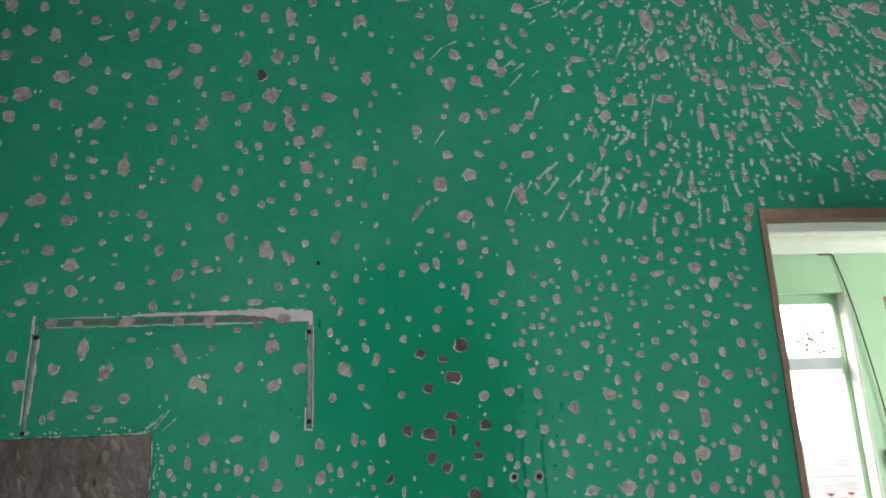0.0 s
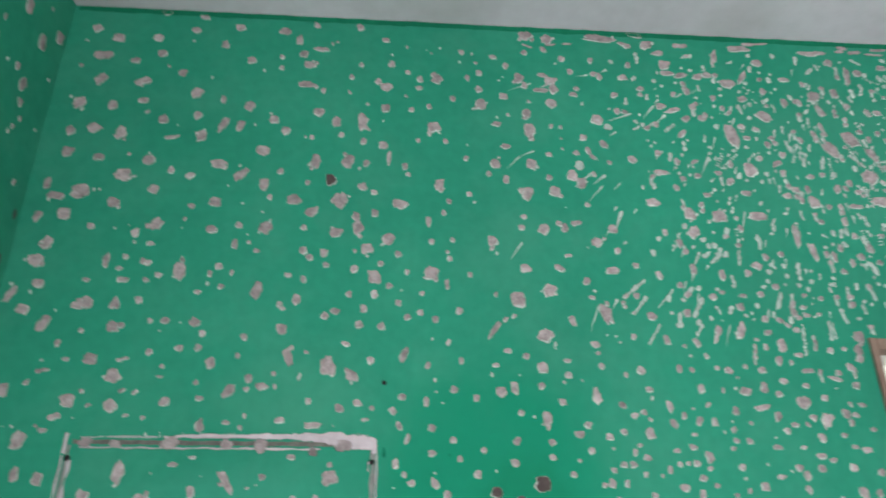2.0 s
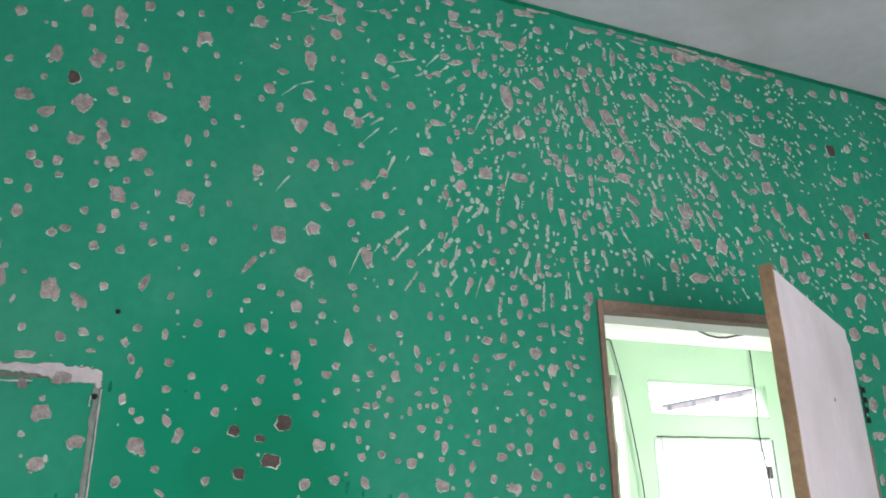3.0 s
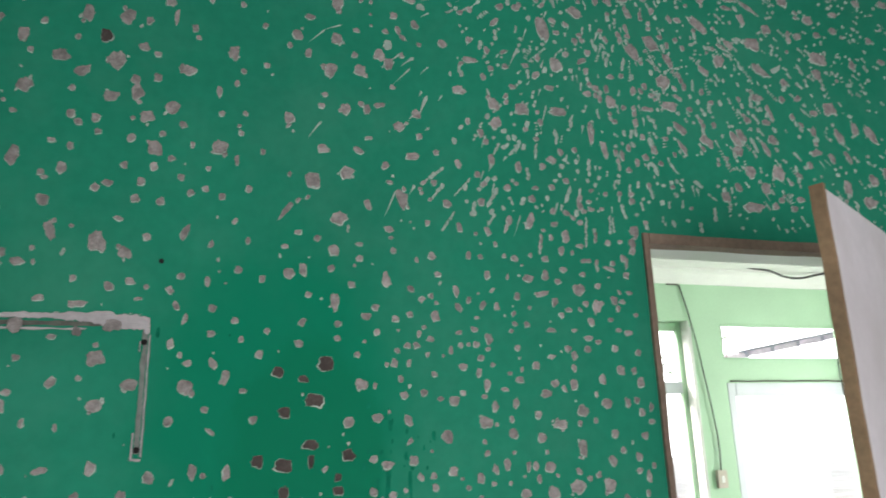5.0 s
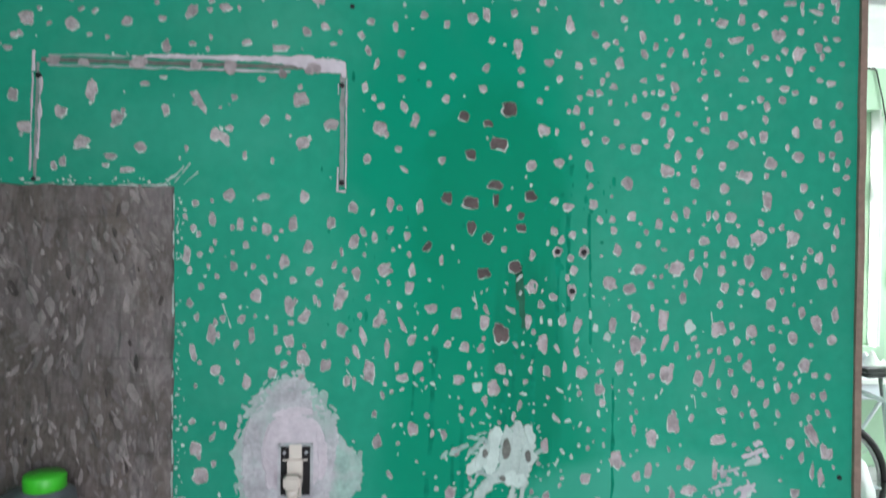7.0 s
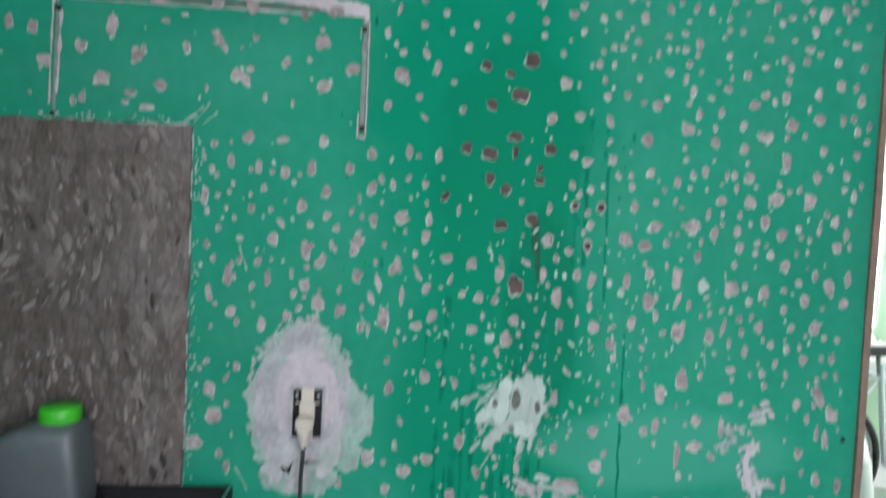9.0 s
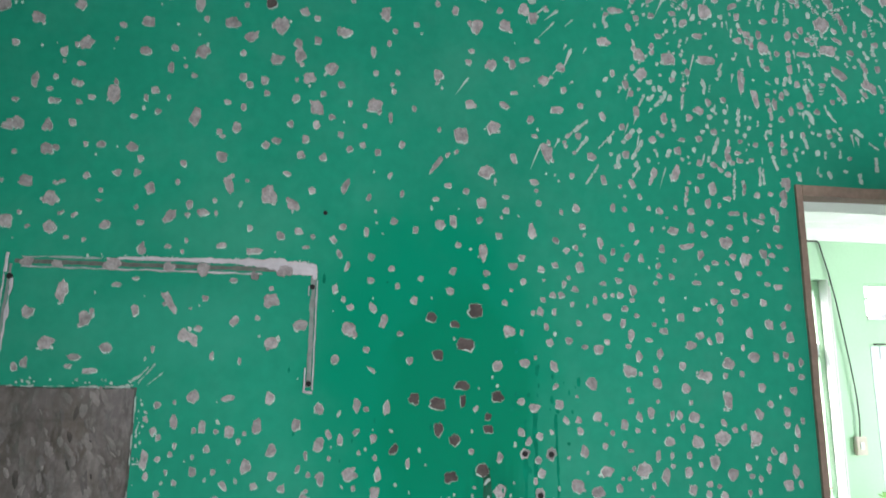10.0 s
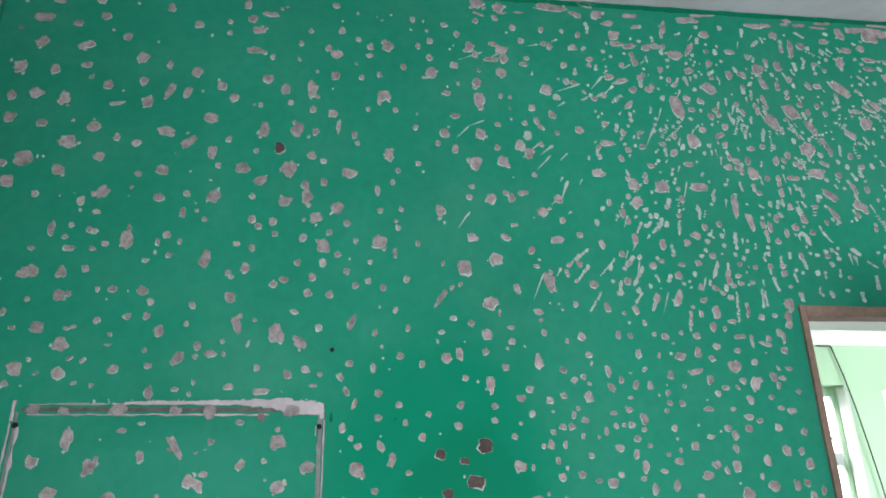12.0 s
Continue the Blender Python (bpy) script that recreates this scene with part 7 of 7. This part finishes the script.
chip(0.725, 1.592, 27, 23, -20)
small_chip(0.728, 1.552, 9, 11)
chip(0.756, 1.556, 20, 28)
chip(0.775, 1.600, 32, 28)
small_chip(0.819, 1.620, 12, 13)
chip(0.841, 1.599, 23, 28)
small_chip(0.851, 1.644, 15, 24, 25)
small_chip(0.893, 1.563, 17, 23)
small_chip(0.909, 1.650, 15, 19)
small_chip(0.921, 1.582, 10, 14)
chip(1.801, 1.616, 22, 24)
small_chip(1.875, 1.640, 15, 30)
small_chip(0.529, 1.503, 24, 20)
small_chip(0.540, 1.451, 17, 22)
chip(0.546, 1.539, 26, 20)
small_chip(0.569, 1.510, 13, 16)
chip(0.617, 1.541, 29, 28)
small_chip(0.630, 1.486, 15, 23)
small_chip(0.659, 1.532, 17, 30)
small_chip(0.703, 1.538, 17, 22)
small_chip(0.710, 1.507, 17, 20)
small_chip(0.771, 1.496, 17, 17)
small_chip(0.790, 1.534, 19, 24)
small_chip(0.801, 1.477, 20, 24)
small_chip(0.822, 1.547, 14, 14)
small_chip(0.822, 1.501, 9, 13)
small_chip(0.828, 1.531, 12, 10)
small_chip(0.861, 1.461, 14, 22)
small_chip(0.863, 1.545, 10, 19)
small_chip(0.900, 1.515, 20, 23)
small_chip(0.917, 1.540, 14, 26)
small_chip(0.926, 1.456, 14, 30)
small_chip(0.512, 1.359, 16, 30)
chip(0.542, 1.400, 26, 34)
small_chip(0.557, 1.373, 11, 22)
chip(0.593, 1.447, 19, 38)
small_chip(0.597, 1.404, 11, 31, -20)
small_chip(0.619, 1.396, 10, 20)
filler_spot(0.644, 1.433, 24, 25)
small_chip(0.688, 1.356, 10, 32, -10)
chip(0.699, 1.429, 27, 31)
small_chip(0.701, 1.389, 8, 14)
small_chip(0.718, 1.373, 14, 13)
small_chip(0.735, 1.407, 14, 14, -30)
small_chip(0.742, 1.378, 9, 16, -15)
small_chip(0.757, 1.360, 17, 22)
chip(0.763, 1.425, 21, 26)
small_chip(0.804, 1.393, 14, 16)
small_chip(0.821, 1.360, 14, 17, -30)
small_chip(0.844, 1.413, 17, 26)
chip(0.868, 1.361, 22, 31)
chip(0.891, 1.440, 21, 34, 15)
small_chip(0.921, 1.409, 19, 19)
chip(0.600, 1.344, 24, 34)
chip(0.662, 1.338, 21, 29)
small_chip(0.724, 1.348, 10, 16)
small_chip(0.733, 1.313, 14, 22)
small_chip(0.783, 1.327, 14, 16)
small_chip(0.815, 1.319, 12, 18)
small_chip(0.840, 1.324, 9, 14)
small_chip(0.888, 1.343, 14, 11)
small_chip(0.906, 1.303, 15, 22)
small_chip(0.914, 1.340, 14, 13)
# low on the wall
chip(0.615, 1.254, 23, 39)
small_chip(0.708, 1.277, 19, 14)
small_chip(0.849, 1.300, 17, 23)
chip(-0.248, 1.216, 22, 27)
chip(-0.239, 1.168, 32, 29)
small_chip(0.069, 1.226, 17, 27)
chip(0.133, 1.248, 21, 25)
small_chip(0.210, 1.206, 17, 18)
small_chip(0.374, 1.214, 15, 26)
small_chip(0.451, 1.154, 19, 23)
chip(0.507, 1.188, 23, 34)
small_chip(0.541, 1.243, 9, 20)
small_chip(0.547, 1.156, 15, 20)
filler_spot(0.568, 1.167, 19, 30)
chip(0.574, 1.227, 22, 32)
small_chip(0.647, 1.179, 20, 23)
small_chip(0.696, 1.168, 12, 40)
chip(0.702, 1.223, 29, 20, 15)
filler_spot(0.770, 1.180, 33, 14, 10)
small_chip(0.842, 1.214, 17, 20)
chip(0.883, 1.231, 21, 42, 30)
small_chip(0.886, 1.160, 10, 30)
small_chip(0.909, 1.198, 15, 30)
small_chip(0.920, 1.193, 14, 25)
chip(-0.272, 1.119, 29, 25)
chip(0.036, 1.097, 24, 30)
chip(0.102, 1.073, 27, 22)
small_chip(0.144, 1.096, 23, 20)
chip(0.202, 1.130, 19, 30)
filler_spot(0.359, 1.065, 29, 14, -15)
small_chip(0.378, 1.121, 15, 21)
chip(0.460, 1.088, 23, 27)
chip(0.614, 1.112, 12, 51)
chip(0.646, 1.129, 30, 20)
filler_spot(0.754, 1.069, 22, 46)
filler_spot(0.759, 1.125, 23, 24)
filler_spot(0.771, 1.052, 33, 14)
small_chip(0.826, 1.058, 10, 34)
small_chip(0.852, 1.120, 18, 22)
small_chip(0.890, 1.070, 18, 27)
chip(0.903, 1.149, 15, 33)
small_chip(0.935, 1.059, 14, 34)
small_chip(-0.251, 0.969, 12, 14)
chip(-0.222, 1.025, 19, 31)
small_chip(-0.155, 0.969, 17, 24)
small_chip(-0.015, 1.050, 14, 21)
small_chip(0.027, 1.005, 12, 18)
small_chip(0.060, 0.971, 14, 18)
small_chip(0.070, 1.039, 18, 18)
chip(0.103, 0.983, 15, 41, 25)
small_chip(0.167, 0.989, 15, 27)
small_chip(0.188, 1.029, 18, 23)
small_chip(0.253, 1.018, 19, 24)
small_chip(0.260, 0.950, 18, 25)
small_chip(0.314, 0.950, 17, 27)
chip(0.333, 1.042, 39, 26)
filler_spot(0.384, 0.974, 20, 20)
chip(0.403, 1.048, 48, 31)
small_chip(0.436, 1.020, 23, 21)
chip(0.454, 0.992, 23, 25)
chip(0.573, 1.010, 23, 43, -35)
small_chip(0.588, 0.953, 22, 21)
chip(0.643, 1.016, 30, 26)
filler_spot(0.658, 0.965, 43, 35, -15)
filler_spot(0.725, 0.954, 69, 36)
filler_spot(0.753, 1.012, 20, 27)
small_chip(0.800, 0.978, 12, 21)
small_chip(0.807, 1.024, 25, 13, -20)
small_chip(0.860, 0.990, 12, 42)
small_chip(0.884, 1.024, 14, 23)
small_chip(0.933, 0.979, 16, 21)
small_chip(-0.198, 0.935, 12, 14)
small_chip(-0.086, 0.936, 10, 19)
small_chip(-0.048, 0.913, 20, 23)
small_chip(0.006, 0.879, 18, 23)
chip(0.033, 0.925, 18, 36)
small_chip(0.066, 0.867, 23, 19)
filler_spot(0.179, 0.920, 23, 32)
filler_spot(0.212, 0.938, 30, 31)
chip(0.327, 0.898, 40, 42)
filler_spot(0.413, 0.940, 23, 27)
chip(0.420, 0.905, 26, 52, -25)
filler_spot(0.534, 0.935, 49, 25)
chip(0.602, 0.912, 26, 32)
small_chip(0.644, 0.859, 24, 21)
chip(0.704, 0.872, 23, 32)
chip(0.784, 0.913, 20, 30)
chip(0.877, 0.879, 26, 25)
chip(0.928, 0.926, 30, 19)

# tiny flecks scattered between the chips, denser and drawn out in the scraped corner
rnd = random.Random(21)
CELLS = {}
for x, z, r in PLACED:
    CELLS.setdefault((int(x * 12), int(z * 12)), []).append((x, z, r))


def is_free(x, z, r):
    for i in (-1, 0, 1):
        for k in (-1, 0, 1):
            for px, pz, pr in CELLS.get((int(x * 12) + i, int(z * 12) + k), ()):
                if (px - x) ** 2 + (pz - z) ** 2 < (0.85 * pr + r + 0.004) ** 2:
                    return False
    return True


for k in range(6500):
    x, z = rnd.uniform(XW + 0.03, XE - 0.02), rnd.uniform(0.05, ZC - 0.05)
    if (DX0 - 0.05 < x < DX1 + 0.05 and z < DZ + 0.05) or (x < -0.27 and z < 1.69):
        continue
    if -0.20 < x < 0.06 and 1.0 < z < 1.36 or -0.53 < x < 0.02 and 1.87 < z < 1.915:
        continue
    scraped = x > 0.62 and z > 2.12
    lower = z < 1.0
    w = rnd.uniform(3.0, 9.0) if not lower else rnd.uniform(5, 20)
    h = w * (rnd.choice((0.8, 1.0, 1.3, 1.8, 2.6, 3.2)) if scraped else rnd.uniform(0.7, 1.7))
    turn = math.degrees(math.atan2(x - 0.92, 2.98 - z)) + rnd.gauss(0, 18) if scraped else rnd.gauss(0, 22)
    if rnd.random() > (0.38 if scraped else (0.4 if lower else 0.13 if x < 0.1 else 0.17)) or not is_free(x, z, h / 2000):
        continue
    SMALL.append((x, z, w, h, turn))
    CELLS.setdefault((int(x * 12), int(z * 12)), []).append((x, z, h / 2000))

# pale splinters below the damp patch
for k in range(230):
    x, z = rnd.gauss(0.33, 0.15), rnd.gauss(1.34, 0.09)
    w = rnd.choice((2.5, 3.5, 4.5, 6.0, 8.0))
    h = w * rnd.uniform(0.9, 2.8)
    if is_free(x, z, 0.4 * h / 1000):
        SMALL.append((x, z, w, h, rnd.gauss(0, 30)))
        CELLS.setdefault((int(x * 12), int(z * 12)), []).append((x, z, h / 2000))
# small chips packed beside the cement and down to the socket
for k in range(900):
    x, z = rnd.uniform(-0.27, 0.93), rnd.uniform(0.95, 1.64)
    w = rnd.uniform(5, 13)
    h = w * rnd.uniform(0.9, 2.0)
    if -0.20 < x < 0.06 and z < 1.36 or rnd.random() > (0.8 if x < 0.1 else 0.4) or not is_free(x, z, 0.5 * h / 1000):
        continue
    SMALL.append((x, z, w, h, rnd.gauss(0, 18)))
    CELLS.setdefault((int(x * 12), int(z * 12)), []).append((x, z, h / 2000))
# more between the large ones towards the doorway
for k in range(420):
    x, z = rnd.uniform(0.45, 0.95), rnd.uniform(1.20, 2.10)
    w = rnd.uniform(6, 14)
    h = w * rnd.uniform(0.9, 1.9)
    if rnd.random() < 0.4 or not is_free(x, z, 0.5 * h / 1000):
        continue
    SMALL.append((x, z, w, h, rnd.gauss(0, 20)))
    CELLS.setdefault((int(x * 12), int(z * 12)), []).append((x, z, h / 2000))
# short strokes packed between them in the scraped corner
for k in range(1500):
    x, z = rnd.uniform(0.55, XE - 0.03), rnd.uniform(2.12, ZC - 0.05)
    if rnd.random() > 0.35 + 0.65 * math.exp(-((x - 1.15) / 0.5) ** 2 - ((z - 2.45) / 0.3) ** 2):
        continue
    w = rnd.uniform(5.5, 11.5)
    h = w * rnd.choice((0.8, 1.0, 1.2, 1.5, 2.0, 2.6))
    turn = math.degrees(math.atan2(x - 0.92, 2.98 - z)) + rnd.gauss(0, 20)
    if not is_free(x, z, 0.1 * h / 1000):
        continue
    SMALL.append((x, z, w, h, turn))
    CELLS.setdefault((int(x * 12), int(z * 12)), []).append((x, z, 0.3 * h / 1000))
# trails of short flat ticks where the scraper chattered
for k in range(48):
    x, z = rnd.gauss(1.12, 0.26), rnd.gauss(2.48, 0.15)
    if not (0.6 < x < 1.9 and 2.14 < z < 2.80):
        continue
    a = math.atan2(x - 0.95, 2.95 - z) + rnd.gauss(0, 0.2)
    w, gap = rnd.uniform(6.0, 12.0), rnd.uniform(0.0050, 0.0075)
    for i in range(rnd.choice((3, 4, 5, 6, 8))):
        SMALL.append((x + math.sin(a) * gap * i + rnd.gauss(0, 0.0008), z - math.cos(a) * gap * i, w * rnd.uniform(0.6, 1.2), rnd.uniform(2.6, 5.2), math.degrees(a) + rnd.gauss(0, 14)))
# pale crumbs along the groove, the cement's edges and the filler patches
for k in range(230):
    spot = rnd.choice("gcctwws")
    if spot == "g":
        x, z = rnd.uniform(-0.46, 0.01), 1.903 + abs(rnd.gauss(0, 0.003))
    elif spot == "c":
        x, z = -0.284 + abs(rnd.gauss(0, 0.007)), rnd.uniform(1.0, 1.67)
    elif spot == "t":
        x, z = rnd.uniform(-0.66, -0.28), 1.680 + abs(rnd.gauss(0, 0.006))
    elif spot == "w":
        x, z = rnd.gauss(0.30, 0.055), rnd.gauss(1.19, 0.055)
    else:
        a = rnd.uniform(0, 6.28)
        x, z = -0.078 + 0.105 * rnd.uniform(0.9, 1.12) * math.cos(a), 1.185 + 0.14 * rnd.uniform(0.9, 1.1) * math.sin(a)
    w = rnd.uniform(2.0, 5.5)
    SMALL.append((x, z, w, w * rnd.uniform(0.6, 1.8), rnd.gauss(0, 40)))


def joined_chips(name, rows, label, mats, parent, m=Matrix()):
    """Many small chips in one mesh."""
    pts, faces, index = [], [], []
    # long scrapes fall apart into blunt ticks, one behind the other
    pieces, chatter = [], random.Random(len(rows))
    for x, z, w, h, turn in rows:
        count = round(h / (1.3 * w)) if h > 1.7 * w and x > 0.3 and z > 2.0 else 1
        for i in range(count):
            off = ((i + 0.5) / count - 0.5) * h / 1000 if count > 1 else 0.0
            a = radians(turn)
            pieces.append((x - math.sin(a) * off + (chatter.gauss(0, 0.0006) if count > 1 else 0), z + math.cos(a) * off, w * (chatter.uniform(0.55, 1.2) if count > 1 else 1),
                           h / count * (chatter.uniform(0.85, 1.45) if count > 1 else 1), turn + (chatter.gauss(0, 12) if count > 1 else 0)))
    rows = pieces
    for k, (x, z, w, h, turn) in enumerate(rows):
        p, rims, cores = chip_geometry(1000 + k, w / 1000, h / 1000, 0.0017 if max(w, h) > 12 else 0.0012, turn, 13 if max(w, h) > 12 else 9)
        base = len(pts)
        pts += [tuple(m @ Vector((a + x, b, c + z))) for a, b, c in p]
        faces += [tuple(base + q for q in f) for f in rims + cores]
        index += [0] * len(rims) + [1 if w > (11 if x > 0.5 and z > 2.1 else 6.5) else 2] * len(cores)
    me = bpy.data.meshes.new(name)
    me.from_pydata(pts, [], faces)
    for mat in mats:
        me.materials.append(mat)
    me.polygons.foreach_set("material_index", index)
    ob = new(name, me)
    ob.parent = parent
    return tagged(ob, label, kind="stuff")


joined_chips("small_chips", SMALL, "small scraped spots all over the green paint", (CHIP_RIM, CHIP_CORE, CHIP_PALE), wall_north)

# a long scraped band close below the ceiling
bm = bmesh.new()
for k in range(16):
    x, z = rnd.uniform(1.22, 1.60), rnd.gauss(2.812, 0.008)
    stroke(bm, x, z, x + rnd.uniform(0.025, 0.075), z + rnd.gauss(0, 0.004), rnd.uniform(0.007, 0.018), -0.0007 - 0.00005 * k, 700 + k)
for k in range(12):
    x, z = rnd.uniform(0.25, 1.15), rnd.gauss(2.815, 0.012)
    stroke(bm, x, z, x + rnd.uniform(0.02, 0.05), z + rnd.gauss(0, 0.005), rnd.uniform(0.005, 0.012), -0.0007 - 0.00005 * k, 730 + k)
tagged(part("scraped_band", bm, CHIP_CORE, wall_north), "long pinkish scrapes close below the ceiling", kind="stuff")

# long thin scratches in the scraped corner and low on the wall
bm = bmesh.new()
def tail(x, z, n, w):
    """A scrape that is broad at its head and thins out away from where the scraper turned."""
    a = math.atan2(x - 0.95, 2.95 - z) + rnd.gauss(0, 0.16)
    d, s = Vector((math.sin(a), 0, -math.cos(a))), Vector((math.cos(a), 0, math.sin(a)))
    left, right = [], []
    for f, g in ((0, 0.35), (0.12, 1.0), (0.30, 0.75), (0.55, 0.45), (0.8, 0.25), (1.0, 0.08)):
        for side, sign in ((left, 1), (right, -1)):
            q = Vector((x, -0.0008, z)) + d * f * n + s * sign * w * g * rnd.uniform(0.3, 0.65)
            side.append(bm.verts.new(q))
    for k in range(5):
        bm.faces.new((left[k], left[k + 1], right[k + 1], right[k]))


for k in range(22):
    tail(rnd.uniform(0.28, 0.80), rnd.uniform(2.12, 2.72), rnd.uniform(0.025, 0.065), rnd.uniform(0.003, 0.007))
for k in range(90):
    tail(rnd.uniform(0.45, 1.75), rnd.uniform(2.12, 2.78), rnd.uniform(0.010, 0.028), rnd.uniform(0.003, 0.008))
for k in range(12):
    x, z = rnd.uniform(-0.2, 0.9), rnd.uniform(0.9, 1.5)
    a = rnd.gauss(0.1, 0.25)
    n = rnd.uniform(0.008, 0.025)
    strip(bm, x - n * math.sin(a), z + n * math.cos(a), x + n * math.sin(a), z - n * math.cos(a), rnd.uniform(0.001, 0.0025), -0.0006, 0.0005, k * 2.3, 0.6, 0.005)
tagged(part("scratches", bm, CHIP_PALE, wall_north), "pale thin scratches in the green paint", kind="stuff")

# the side wall carries the same chips; its plane runs along y
rows = []
spots = {}
for k in range(700):
    y, z = rnd.uniform(-0.80, -0.015), rnd.uniform(0.1, ZC - 0.05)
    w = rnd.choice((6, 8, 9, 12, 15, 18, 22, 26))
    h = w * rnd.uniform(0.8, 1.9)
    if any((y - a) ** 2 + (z - b) ** 2 < (0.008 + (h + c) / 2000) ** 2 for a, b, c in spots.get(int(z * 8), ())):
        continue
    for i in (-1, 0, 1):
        spots.setdefault(int(z * 8) + i, []).append((y, z, h))
    rows.append((y, z, w, h, rnd.gauss(0, 14)))
side = Matrix(((0, -1, 0, XW), (1, 0, 0, 0), (0, 0, 1, 0), (0, 0, 0, 1)))
joined_chips("small_chips", rows, "scraped spots on the green side wall", (CHIP_RIM, CHIP_CORE, CHIP_PALE), wall_west, side)
bm = bmesh.new()
for cz, cw, ch, s in ((1.885, 0.10, 0.13, 61), (1.93, 0.07, 0.10, 62)):
    blob(bm, -0.17 if s < 63 else -0.03, cz, cw, ch, -0.0008 - 0.0004 * (s - 60), s, 30, 0.22, 0.0012)
bmesh.ops.transform(bm, matrix=side, verts=bm.verts)
part("filler_patch", bm, FILLER_THIN, wall_west, "thin whitish filler smear")
for y, z, w, h, s in ((-0.035, 2.20, 0.016, 0.055, 71), (-0.052, 2.11, 0.010, 0.03, 72), (-0.06, 2.02, 0.014, 0.045, 73), (-0.022, 2.31, 0.010, 0.022, 74)):
    bm = blob(bmesh.new(), y, z, w, h, -0.0019, s, 20, 0.16, 0.0006)
    bmesh.ops.transform(bm, matrix=side, verts=bm.verts)
    part("damp_chip", bm, CHIP_DARK, wall_west)
